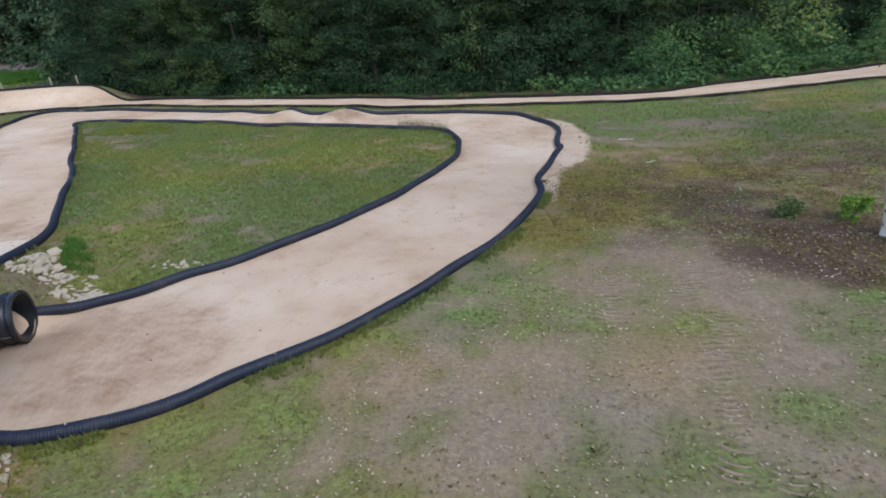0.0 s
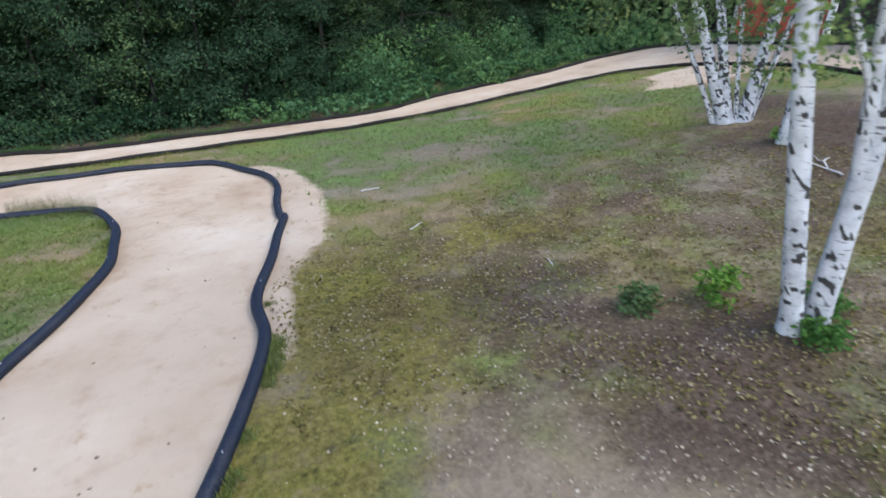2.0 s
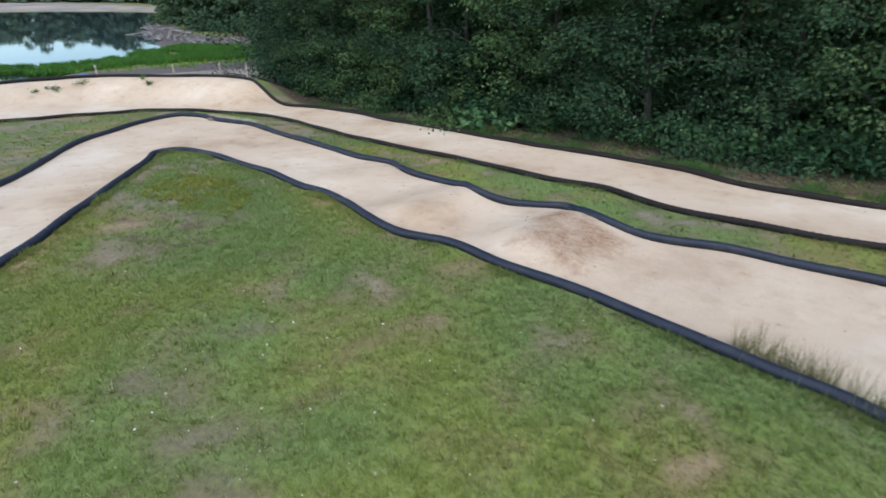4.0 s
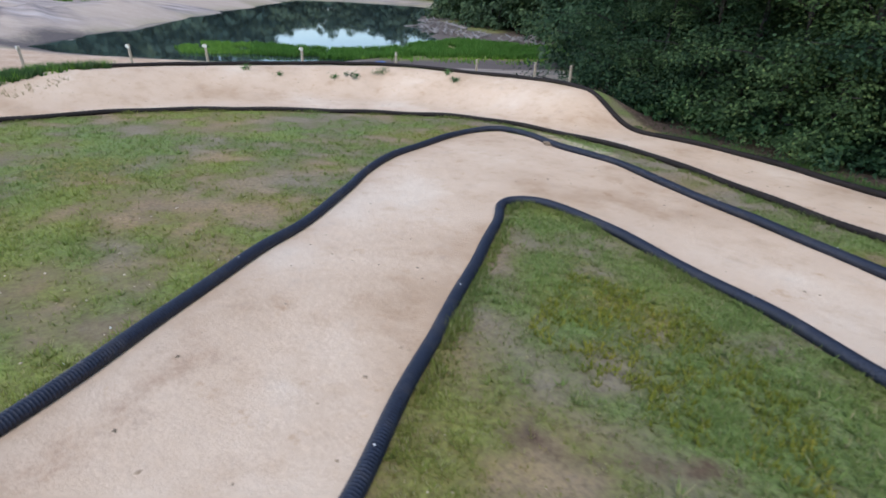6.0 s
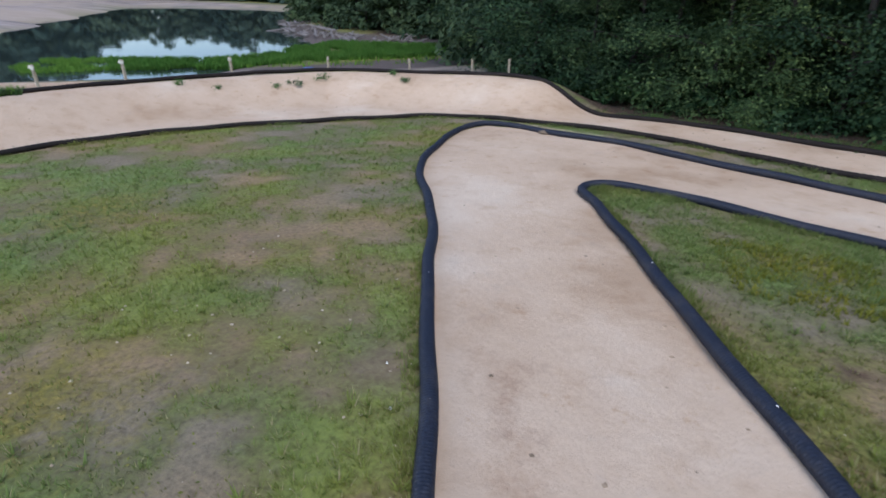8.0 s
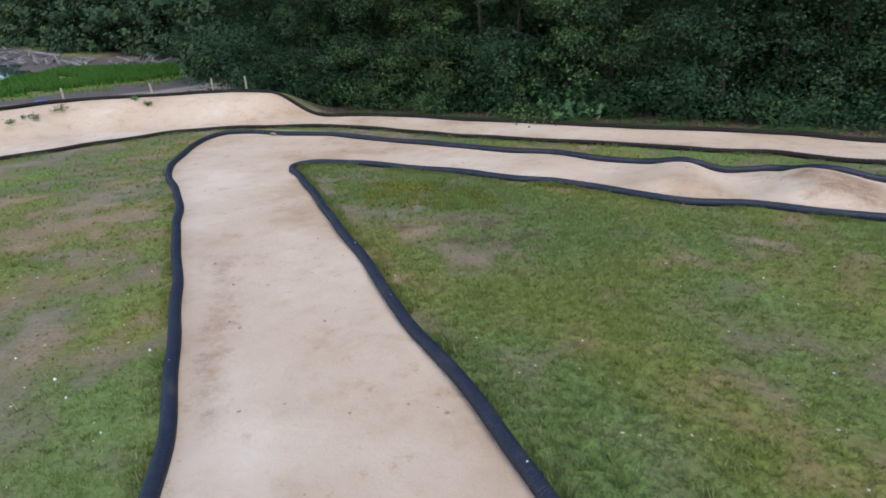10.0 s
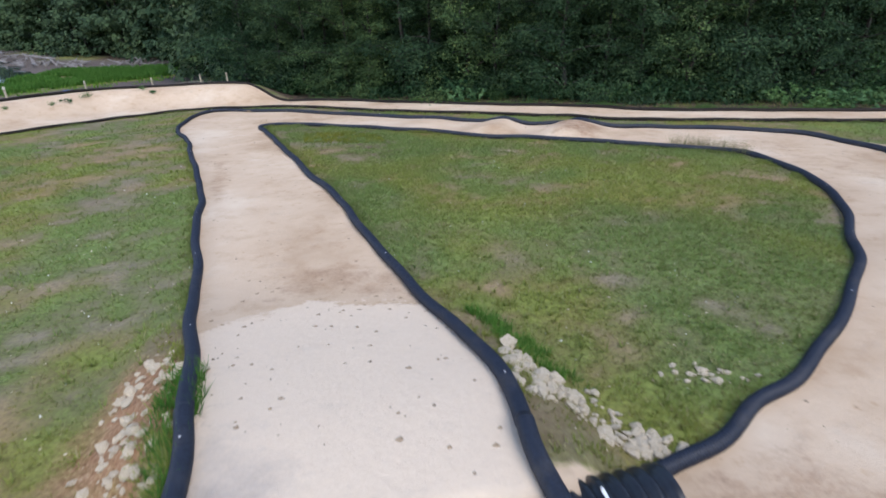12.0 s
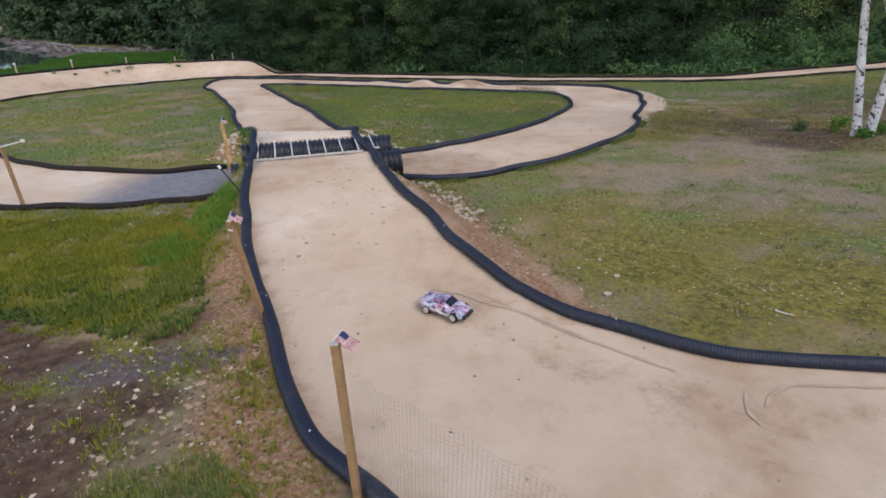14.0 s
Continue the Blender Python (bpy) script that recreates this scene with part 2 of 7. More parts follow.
ISLAND_NORTH = [(-10.56, 16.13), (-10.20, 16.23), (-9.48, 16.10), (-8.69, 15.85), (-7.86, 15.61), (-7.18, 15.31), (-6.70, 15.11), (-6.19, 14.97), (-5.67, 14.70),
                (-5.19, 14.38), (-4.53, 14.04), (-3.81, 13.99), (-3.15, 13.67), (-2.43, 13.45), (-1.83, 13.21), (-1.25, 12.95), (-0.68, 12.69), (-0.32, 12.54),
                (0.07, 12.22), (0.27, 11.76)]
ISLAND_EAST = [(0.39, 11.10), (0.37, 10.40), (0.25, 9.71), (-0.05, 8.83), (-0.44, 8.07), (-0.81, 7.33), (-1.23, 6.75), (-1.66, 6.13), (-2.09, 5.70), (-2.45, 5.32),
               (-2.84, 5.06), (-3.18, 4.70), (-3.53, 4.48), (-3.84, 4.25)]
OUTER_EAST = [(-3.38, 2.76), (-3.14, 2.68), (-2.82, 2.66), (-2.33, 2.81), (-1.97, 2.99), (-1.68, 3.21), (-1.33, 3.46), (-0.97, 3.76), (-0.56, 4.18), (-0.05, 4.77), (0.69, 5.74), (1.11, 6.59),
              (1.42, 7.25), (1.49, 7.90), (1.75, 8.61), (2.22, 9.80), (2.33, 10.08), (2.30, 10.16), (2.45, 10.90), (2.64, 11.90)]
OUTER_NORTH = [(2.43, 12.90), (2.03, 13.80), (1.51, 14.16), (1.07, 14.45), (0.52, 14.66), (-0.22, 14.83), (-1.00, 14.99), (-1.92, 14.93), (-2.46, 15.10), (-2.81, 15.68), (-3.32, 15.63), (-4.06, 15.51),
               (-4.68, 16.07), (-5.57, 16.37), (-6.14, 16.84), (-6.86, 16.99), (-7.81, 17.38), (-8.81, 17.80), (-9.93, 18.27), (-10.94, 18.70)]
OUTER_WEST = [(-11.98, 18.83), (-12.89, 19.14), (-13.57, 19.02), (-13.72, 18.30), (-13.51, 17.30), (-13.28, 16.49), (-12.86, 15.59), (-12.23, 14.73), (-11.62, 13.89), (-11.16, 13.10), (-10.85, 12.55), (-10.54, 12.06),
              (-10.11, 11.39), (-9.79, 10.85), (-9.43, 10.21), (-9.05, 9.53), (-8.75, 8.89), (-8.32, 7.99)]
OUTER_LOOP = OUTER_EAST + OUTER_NORTH + OUTER_WEST
LEFT_PIPE = [(-7.83, 7.10), (-7.23, 5.94), (-6.66, 4.94), (-6.31, 4.29), (-6.10, 3.89), (-5.91, 3.39), (-5.59, 2.59), (-5.41, 1.99), (-5.11, 1.18), (-4.95, 0.68),
             (-4.80, 0.34), (-4.50, -0.40), (-4.22, -0.90), (-3.97, -1.30), (-3.62, -2.00), (-3.39, -2.44), (-3.16, -2.79), (-2.89, -3.01), (-2.65, -3.19),
             (-2.20, -3.60), (-1.20, -4.20), (1.00, -4.90), (4.00, -5.40), (8.00, -5.90), (12.00, -6.30), (13.90, -5.60)]
FAR_INNER = [(-6.5, 3.42), (-6.79, 3.45), (-7.50, 3.17), (-8.53, 3.29), (-9.86, 3.59), (-11.21, 4.28), (-13.19, 5.72), (-15.50, 7.50), (-17.39, 9.31),
             (-18.08, 10.97), (-18.55, 11.70), (-18.63, 12.59), (-18.59, 13.95), (-17.83, 15.76), (-16.62, 17.43), (-15.21, 19.06), (-14.02, 19.60), (-13.01, 19.77),
             (-11.47, 19.74), (-10.25, 19.38), (-8.18, 18.51), (-6.69, 17.99), (-4.97, 17.46), (-3.57, 16.94), (-2.53, 16.74), (-1.52, 16.14), (0.28, 15.69),
             (1.79, 15.48), (3.50, 15.23), (5.00, 15.03), (7.40, 14.95), (10.52, 14.58), (12.42, 14.14), (13.77, 13.04), (14.08, 11.60), (14.04, 10.21), (13.46, 8.77),
             (12.41, 6.90), (11.50, 5.85), (10.90, 4.40), (10.80, 2.50), (11.00, 0.00), (11.30, -2.80)]
FAR_OUTER = [(-5.77, 2.05), (-5.90, 1.85), (-6.15, 1.66), (-6.60, 1.60), (-7.27, 1.36), (-8.00, 1.40), (-8.93, 1.39), (-12.00, 2.41), (-15.50, 4.40), (-18.50, 7.30),
             (-20.10, 9.60), (-20.55, 11.60), (-20.75, 13.50), (-20.80, 15.50), (-20.20, 18.50), (-19.10, 20.60), (-17.10, 21.50), (-15.20, 22.00), (-13.80, 21.90),
             (-12.21, 21.36), (-10.57, 21.21), (-9.16, 20.84), (-8.08, 20.36), (-6.57, 19.90), (-4.35, 19.14), (-1.76, 18.34), (-0.23, 17.53), (2.13, 17.07),
             (4.09, 16.72), (6.52, 16.48), (8.80, 17.19), (12.40, 16.73), (15.10, 16.90), (17.01, 16.21), (17.44, 14.59), (17.14, 12.74), (16.89, 10.50),
             (16.00, 8.60), (15.10, 7.40), (14.30, 5.80), (13.80, 3.00), (13.90, 0.00), (14.20, -2.80), (14.10, -5.40)]
ISLAND = [p for p in RIGHT_PIPE if p[1] > 3.9] + ISLAND_WEST + ISLAND_NORTH + ISLAND_EAST
LOOP = OUTER_LOOP + [p for p in LEFT_PIPE if p[1] > 1.9]
APPROACH = [p for p in LEFT_PIPE if p[1] < 2.7] + [(14.2, -4.6), (14.0, -2.5), (11.2, -2.5)] + [p for p in RIGHT_PIPE if p[1] < 2.8]
FAR_TRACK = FAR_INNER + FAR_OUTER[::-1]
CREST = FAR_OUTER[10:19]


def inside(poly, x, y):
    hit = np.zeros(np.shape(x), bool)
    for (x0, y0), (x1, y1) in zip(poly, poly[1:] + poly[:1]):
        if y0 != y1:
            hit ^= ((y0 > y) != (y1 > y)) & (x < (x1 - x0) * (y - y0) / (y1 - y0) + x0)
    return hit


def near(line, x, y):
    """The distance to a line of points."""
    best = np.full(np.shape(x), 1e9)
    for (x0, y0), (x1, y1) in zip(line, line[1:]):
        dx, dy = x1 - x0, y1 - y0
        u = np.clip(((x - x0) * dx + (y - y0) * dy) / (dx * dx + dy * dy), 0, 1)
        best = np.minimum(best, (x - x0 - u * dx) ** 2 + (y - y0 - u * dy) ** 2)
    return np.sqrt(best)


def signed(poly, x, y):
    return np.where(inside(poly, x, y), 1.0, -1.0) * near(poly + poly[:1], x, y)


RAMP_R = sorted((b, a) for a, b in RIGHT_PIPE if -1.5 < b < 7.2)
RAMP_L = sorted((b, a) for a, b in LEFT_PIPE if -2.9 < b < 7.2)
POND = [(-36.0, 21.5), (-32.0, 25.5), (-33.0, 32.0), (-35.0, 36.0), (-38.8, 38.9), (-44.0, 42.6), (-51.0, 47.2), (-56.0, 54.0), (-59.5, 59.0), (-66.0, 59.3), (-75.0, 57.0), (-78.0, 51.0), (-57.5, 30.0), (-48.5, 20.5), (-44.0, 15.6), (-40.0, 17.5)]
POND_LEVEL = -3.2


def soft_noise(x, y, scale, seed):
    """Smooth random values from 0 to 1 on a lattice of the given density per metre."""
    u, v = (x * 0.8 + y * 0.6) * scale, (y * 0.8 - x * 0.6) * scale
    i, j = np.floor(u), np.floor(v)
    u, v = u - i, v - j
    u, v = u * u * (3 - 2 * u), v * v * (3 - 2 * v)

    def value(a, b):
        w = np.sin(a * 127.1 + b * 311.7 + seed * 74.7) * 43758.5453
        return w - np.floor(w)

    low = value(i, j) * (1 - u) + value(i + 1, j) * u
    high = value(i, j + 1) * (1 - u) + value(i + 1, j + 1) * u
    return low * (1 - v) + high * v


def sward(x, y):
    """How rich the grass is, 0 to 1, in clumps of several sizes."""
    a = 0.24 * soft_noise(x, y, 0.7, 1) + 0.38 * soft_noise(x, y, 2.1, 2) + 0.38 * soft_noise(x, y, 5.0, 3)
    green = 0.19 * sm(-0.3, 0.6, signed(ISLAND, x, y)) + 0.1 * sm(12.5, 14.0, y + 0.42 * x) * (x > -8)
    return np.clip(0.52 + (a - 0.5) * 1.9 + green, 0, 1)


def height(x, y):
    """The ground over the site's plane, with its small lumps."""
    x, y = np.asarray(x, float), np.asarray(y, float)
    return shape(x, y) + 0.016 * (soft_noise(x, y, 0.9, 5) - 0.5) + 0.012 * (soft_noise(x, y, 2.1, 6) - 0.5)


def shape(x, y):
    """The large forms: the ramps of the jump, the humps, the slope and the banked turn."""
    z = 0.46 * sm(-2.0, 2.4, y) * (1 - sm(3.9, 7.0, y))
    d = np.maximum(np.maximum(x - np.interp(y, *zip(*RAMP_R)), np.interp(y, *zip(*RAMP_L)) - x) - 0.08, 0)
    z = z * (1 - sm(0, 0.75 - 0.55 * sm(1.35, 2.1, y) * (1 - sm(3.7, 4.3, y)), d))
    q, w = (y - 2.02) * 0.934 - (x + 5.70) * 0.358, (y - 3.29) * 0.957 - (x + 6.08) * 0.290
    z = np.where((q > 0) & (w < 0), 0, z)
    u = x - 0.45 * (y - 5)
    z = z + 0.04 * np.log1p(np.exp(np.clip(2.0 * (np.minimum(u, 18) - 2.8), -40, 40)))
    for cx, cy, top, west, east in ((-4.4, 15.05, 0.2, 0.6, 0.42), (-2.8, 14.6, 0.22, 0.5, 0.75), (-6.3, 15.9, 0.08, 0.6, 0.6)):
        s, w = (x - cx) * -0.94 + (y - cy) * 0.34, (x - cx) * 0.34 + (y - cy) * 0.94
        z = z + top * np.exp(-(s / np.where(s > 0, west, east)) ** 2) * (1 - sm(0.42, 1.04, np.abs(w)))
    c = near(CREST, x, y)
    z = z + 0.6 * (1 - sm(0.15, 2.1, c)) ** 1.2 * np.where(x < -15, 0.2 + 0.8 * sm(9.6, 13.8, y), 1.0)
    return z


def ground_world(x, y, extra=0.0):
    """The ground's points in the world: the site's slope levels out round the pond and far off."""
    x, y = np.atleast_1d(np.asarray(x, float)), np.atleast_1d(np.asarray(y, float))
    world = np.c_[x, y, height(x, y) + extra] @ ROT.T
    lo, hi = -2.95, 2.2
    soft = lambda v: np.log1p(np.exp(np.clip(v * 3, -60, 60))) / 3
    flat = lo + soft(world[:, 2] - lo) - soft(world[:, 2] - hi)
    away = sm(22, 34, np.hypot(x + 3.5, y - 9))
    world[:, 2] = world[:, 2] * (1 - away) + flat * away
    shore = sm(-9.0, -3.0, -np.hypot(x + 40, (y - 32) * 0.8) / 2.6)
    world[:, 2] = world[:, 2] * (1 - shore) + np.minimum(world[:, 2], -2.98) * shore
    world[:, 2] -= 1.1 * sm(-2.5, 3.5, signed(POND, x, y))
    world[:, 2] += sm(0, 5, signed(BANK, x, y)) * 0.5 * (1 + np.sin(x * 0.31 + y * 0.2) * np.cos(y * 0.37))
    heap = near([(-60.0, 5.0), (-58.5, 14.0), (-56.0, 19.5)], x, y)
    world[:, 2] += 0.75 * np.exp(-(heap / 1.5) ** 2) * (1 + 0.3 * np.sin(x * 1.7 + y * 2.3) * np.sin(y * 1.1))
    return world


BANK = [(-47.5, 13.5), (-50.5, 18.5), (-59.0, 29.0), (-79.0, 49.0), (-95.0, 60.0), (-110.0, 30.0), (-80.0, 5.0), (-52.0, 6.0)]
ROT = np.array(SITE.to_3x3())


def site(x, y, z=0.0):
    """A place of the site's frame in the world."""
    return SITE @ Vector((x, y, z))


def on_ground(x, y, lift=0.0):
    return site(x, y, float(height(x, y)) + lift)


def link_mesh(name, verts, faces, material=None, smooth=False):
    me = bpy.data.meshes.new(name)
    verts, faces = np.asarray(verts, np.float32), np.asarray(faces, np.int32)
    k = faces.shape[1]
    me.vertices.add(len(verts))
    me.vertices.foreach_set("co", verts.ravel())
    me.loops.add(faces.size)
    me.loops.foreach_set("vertex_index", faces.ravel())
    me.polygons.add(len(faces))
    me.polygons.foreach_set("loop_start", np.arange(0, faces.size, k, dtype=np.int32))
    me.polygons.foreach_set("use_smooth", np.full(len(faces), smooth))
    me.update(calc_edges=True)
    if material:
        me.materials.append(material)
    return new(name, me)



def blob_at(x, y, cx, cy, rx, ry, turn=0.0, top=1.0):
    """A soft patch whose outline wanders."""
    wx = x + 0.16 * np.sin(2.3 * y + 1.1 * x) + 0.09 * np.sin(5.1 * y - 3.7 * x + 1) + 0.05 * np.sin(11.0 * x + 7.0 * y)
    wy = y + 0.16 * np.sin(2.7 * x - 0.9 * y + 2) + 0.09 * np.sin(4.3 * x + 5.9 * y) + 0.05 * np.sin(9.0 * y - 8.0 * x)
    c, s = math.cos(radians(turn)), math.sin(radians(turn))
    a, b = ((wx - cx) * c + (wy - cy) * s) / rx, (-(wx - cx) * s + (wy - cy) * c) / ry
    return top * np.exp(-(a * a + b * b) * 1.2)


def dryness(x, y):
    """How thin the sward is away from any patch: the east side is trodden, the island and verge are green."""
    east = sm(-2.6, -0.5, x - 0.25 * (y - 3)) * (1 - sm(8.5, 11.5, y + 0.15 * x)) * sm(0.0, 2.2, y + 0.25 * x)
    field = sm(0, 1.2, -9.0 - x + 0.45 * (y - 10)) * (y > 2)
    return np.maximum(0.28 * east, 0.24 * field) + 0.1 * (1 - sm(9.8, 10.6, y)) * (x > 5)


def build_ground():
    def axis(lo, hi, step, far):
        grow, a, d = [], hi, step
        while a < far:
            d *= 1.16
            a += d
            grow.append(a)
        low, a, d = [], lo, step
        while a > -far:
            d *= 1.16
            a -= d
            low.append(a)
        return np.array(low[::-1] + list(np.arange(lo, hi + step / 2, step)) + grow)

    gx, gy = axis(-23.0, 16.0, 0.1, 420), axis(-6.0, 24.0, 0.1, 420)
    x, y = [a.ravel() for a in np.meshgrid(gx, gy)]
    core = (np.abs(x + 3.5) < 24) & (np.abs(y - 9) < 20)
    xs, ys = x[core], y[core]
    loop, isl, app, far = (signed(p, xs, ys) for p in (LOOP, ISLAND, APPROACH, FAR_TRACK))
    sandy = np.maximum.reduce([np.minimum(loop, -isl), app, far])
    world = ground_world(x, y)
    bank = sm(0, 6, signed(BANK, x, y))
    # masks
    cover, growth = np.zeros((len(x), 4), np.float32), np.zeros((len(x), 4), np.float32)
    full = np.full(len(x), -9.0)
    full[core] = sandy
    cover[:, 0] = sm(-0.12, 0.12, full)

    def blob(cx, cy, rx, ry, turn=0.0, top=1.0):
        return blob_at(x, y, cx, cy, rx, ry, turn, top)

    bare, moss, mulch, mud = (np.zeros(len(x)) for _ in range(4))
    for args in BARE:
        bare = np.maximum(bare, blob(*args))
    for args in MOSS:
        moss = np.maximum(moss, blob(*args))
    for args in MULCH:
        mulch = np.maximum(mulch, 0.8 * blob(*args))
    for args in MUD:
        mud = np.maximum(mud, blob(*args))
    bare = np.maximum(np.maximum(bare, dryness(x, y) * (x > -25)), bank)
    haul = sm(0, 2.0, signed([(-21.6, 4), (-22.0, 10), (-22.2, 18), (-25, 22.8), (-31, 23.8), (-36, 20), (-46, 11), (-56, -4), (-30, -6)], x, y))
    cover[:, 0] = np.maximum(cover[:, 0], haul * 0.9)
    for outline, top in zip(SPILL, (0.72, 0.9, 0.5, 0.5, 0.5, 0.72, 0.5)):
        cover[:, 0] = np.maximum(cover[:, 0], top * sm(-0.35, 0.2, signed(outline, x, y)))
    ramp = (x > np.interp(y, *zip(*RAMP_L))) & (x < np.interp(y, *zip(*RAMP_R)))
    steep = sm(0.06, 0.2, shape(x, y)) * (np.abs(y - 2) < 6) * (x < -1) * ~ramp * (full < 0)
    bare = np.maximum(bare, steep)
    cover[:, 1] = sm(-0.3, 1.1, signed([(-4.6, 1.0), (-8.3, 0.6), (-8.1, 4.6), (-5.6, 4.0)], x, y)) * (full > -0.2) * (x < -5.2)
    cover[:, 2] = bare
    cover[:, 3] = np.where(ramp & (y < 6.9) & (y > 3.2) & (x + 0.25 * y > -99), sm(-0.35, 0.45, 6.38 - 1.2 * np.maximum(0, -6.3 - x) - y), 0)
    wood = [(px, py + 0.3) for px, py in FAR_OUTER[20:] if py > 15 and px < 7] + [(8.5, 20.2), (11, 21.8), (16, 24), (26, 27), (60, 60), (-40, 60), (-46, 52), (-40, 46.5), (-31, 43.5), (-26, 40), (-20.5, 33.5), (-17.0, 25.5), (-15.0, 22.6)]
    mulch = np.maximum(mulch, 1.4 * sm(-0.2, 0.4, signed(wood, x, y)))
    growth[:, 0], growth[:, 1], growth[:, 2] = moss, mulch, mud
    growth[:, 3] = np.maximum.reduce([1 - sm(0.05, 0.14, near(t, x, y)) for t in TREAD])
    soil_and_shade = np.zeros((len(x), 4), np.float32)
    for outline, amount in SOIL:
        soil_and_shade[:, 0] = np.maximum(soil_and_shade[:, 0], amount * sm(-0.3, 0.25, signed(outline, x, y)))
    soil_and_shade[:, 0] = np.maximum(soil_and_shade[:, 0], 0.42 * haul)
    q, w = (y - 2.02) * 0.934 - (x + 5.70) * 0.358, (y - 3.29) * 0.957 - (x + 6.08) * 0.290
    # channel 1: slot between the culverts, for damp sand and painted shade
    soil_and_shade[:, 1] = sm(-0.1, 0.1, q) * sm(-0.1, 0.1, -w) * sm(-0.1, 0.5, x + 6.3) * sm(-0.1, 0.9, -3.2 - x)
    soil_and_shade[:, 2] = sm(-0.5, 2, signed([(-36, 18), (-39, 19), (-44, 17), (-48, 21.5), (-57, 31), (-68, 42), (-80, 54), (-90, 74), (-100, 60), (-104, 30), (-90, 4), (-60, -6), (-50, 2), (-44, 10)], x, y))
    soil_and_shade[:, 2] = np.maximum(soil_and_shade[:, 2], sm(0, 3, signed([(-57.5, 56), (-60, 58), (-66, 58), (-76, 55.5), (-90, 60), (-84, 67.5), (-70, 67.5), (-62, 66), (-58, 61.5)], x, y)))
    soil_and_shade[:, 2] = np.maximum(soil_and_shade[:, 2], 0.9 * sm(0, 1.2, signed([(-22.5, 22.2), (-31, 24.2), (-36, 22), (-33, 26.5), (-29, 29), (-25.5, 30.8), (-22.5, 33), (-18.5, 31), (-17, 27), (-17.6, 23.6)], x, y)))
    soil_and_shade[:, 3] = 0.85 * sm(-0.12, 0.12, signed([(-5.35, -2.3), (-5.1, -1.95), (-4.5, -1.85), (-3.9, -1.8), (-3.95, -2.05), (-4.5, -2.25), (-4.9, -2.4)], x, y))
    debris = signed([(-52.5, 46.5), (-44.0, 41.5), (-38.5, 37.6), (-35.8, 35.4), (-33.3, 37.0), (-30.5, 38.7), (-27.5, 40.0), (-28.5, 43.0), (-33.0, 43.6), (-38.0, 44.4), (-44.0, 46.5), (-52.0, 53.0), (-57.0, 59.0)], x, y)
    mire = signed([(-31.0, 26.5), (-28.4, 29.5), (-27.4, 31.8), (-24.8, 33.8), (-22.2, 35.2), (-20.5, 33.0), (-22.0, 30.2), (-25.0, 28.4)], x, y)
    soil_and_shade[:, 3] = np.maximum(soil_and_shade[:, 3], sm(-0.6, 0.6, np.maximum(debris, mire)))
    wet = signed(POND, x, y)
    soil_and_shade[:, 3] = np.maximum(soil_and_shade[:, 3], 0.85 * sm(-3.4, -1.4, wet) * (y < 30) * (x > -50))
    soil_and_shade[:, 3] = np.maximum(soil_and_shade[:, 3], 0.8 * sm(0, 1.6, signed([(-46, 12), (-48.5, 15.5), (-57, 17.5), (-63, 17), (-62, 3), (-50, 3)], x, y)))
    rich = np.full((len(x), 4), 0.55, np.float32)
    rich[core, 0] = sward(xs, ys) - 0.3 * dryness(xs, ys)
    rich[:, 1] = 0.6 * soft_noise(x, y, 0.4, 8) + 0.4 * soft_noise(x, y, 1.3, 9)
    rich[:, 3] = sm(-0.3, 1.2, signed([(1.0, 4.9), (1.5, 7.0), (2.2, 8.6), (3.4, 9.4), (6.0, 9.2), (8.5, 9.6), (10.5, 9.0), (11.0, 6.5), (9.0, 4.0), (6.0, 3.0), (3.8, 3.6), (2.6, 4.8)], x, y))
    rich[:, 2] = np.maximum(sm(-3.0, -1.0, x), x < -21)
    nx, ny = len(gx), len(gy)
    i = (np.arange(ny - 1)[:, None] * nx + np.arange(nx - 1)[None, :]).ravel()
    quads = np.c_[i, i + 1, i + nx + 1, i + nx]
    mid = full[quads].mean(axis=1)
    which = np.where(mid > 0, 1, 0)
    fx = x[quads].mean(axis=1)
    fy = y[quads].mean(axis=1)
    which[(mid > 0) & inside(FAR_TRACK, fx, fy)] = 2
    made = []
    for k, (name, label, cat) in enumerate((("ground", "patchy lawn, bare earth and sand round the dirt track", "ground"),
                                             ("track", "packed pale sand racing track between black pipes", "track"),
                                             ("road", "wide sandy outer track with a banked turn", "track"))):
        f = quads[which == k]
        used, back = np.unique(f, return_inverse=True)
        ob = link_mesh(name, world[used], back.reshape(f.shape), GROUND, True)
        for key, data in (("cover", cover), ("growth", growth), ("soil_and_shade", soil_and_shade), ("sward", rich)):
            at = ob.data.attributes.new(key, "FLOAT_COLOR", "POINT")
            at.data.foreach_set("color", data[used].ravel())
        made.append(tagged(ob, label, cat, kind="structure"))
    return made


# bare earth, moss, mulch and mud: centre, radii and turn of each patch
BARE_FIELD = [(-11.6, 11.6, 0.9, 0.4, 40, 0.55), (-12.9, 12.6, 1.3, 0.4, 55, 0.55), (-16.5, 14.6, 1.9, 0.5, 55, 0.65), (-16.0, 11.8, 1.5, 0.4, 125, 0.75), (-15.3, 11.0, 0.5, 0.4, 0, 0.7), (-11.4, 11.2, 0.6, 0.4, 0, 0.65),
              (-15.6, 16.6, 1.6, 0.4, 45, 0.65), (-13.8, 14.6, 1.6, 0.4, 55, 0.5), (-10.9, 9.8, 0.7, 0.4, 30, 0.55), (-12.3, 9.4, 0.6, 0.4, 10, 0.5), (-10.4, 12.0, 0.2, 0.9, -30, 0.9)]
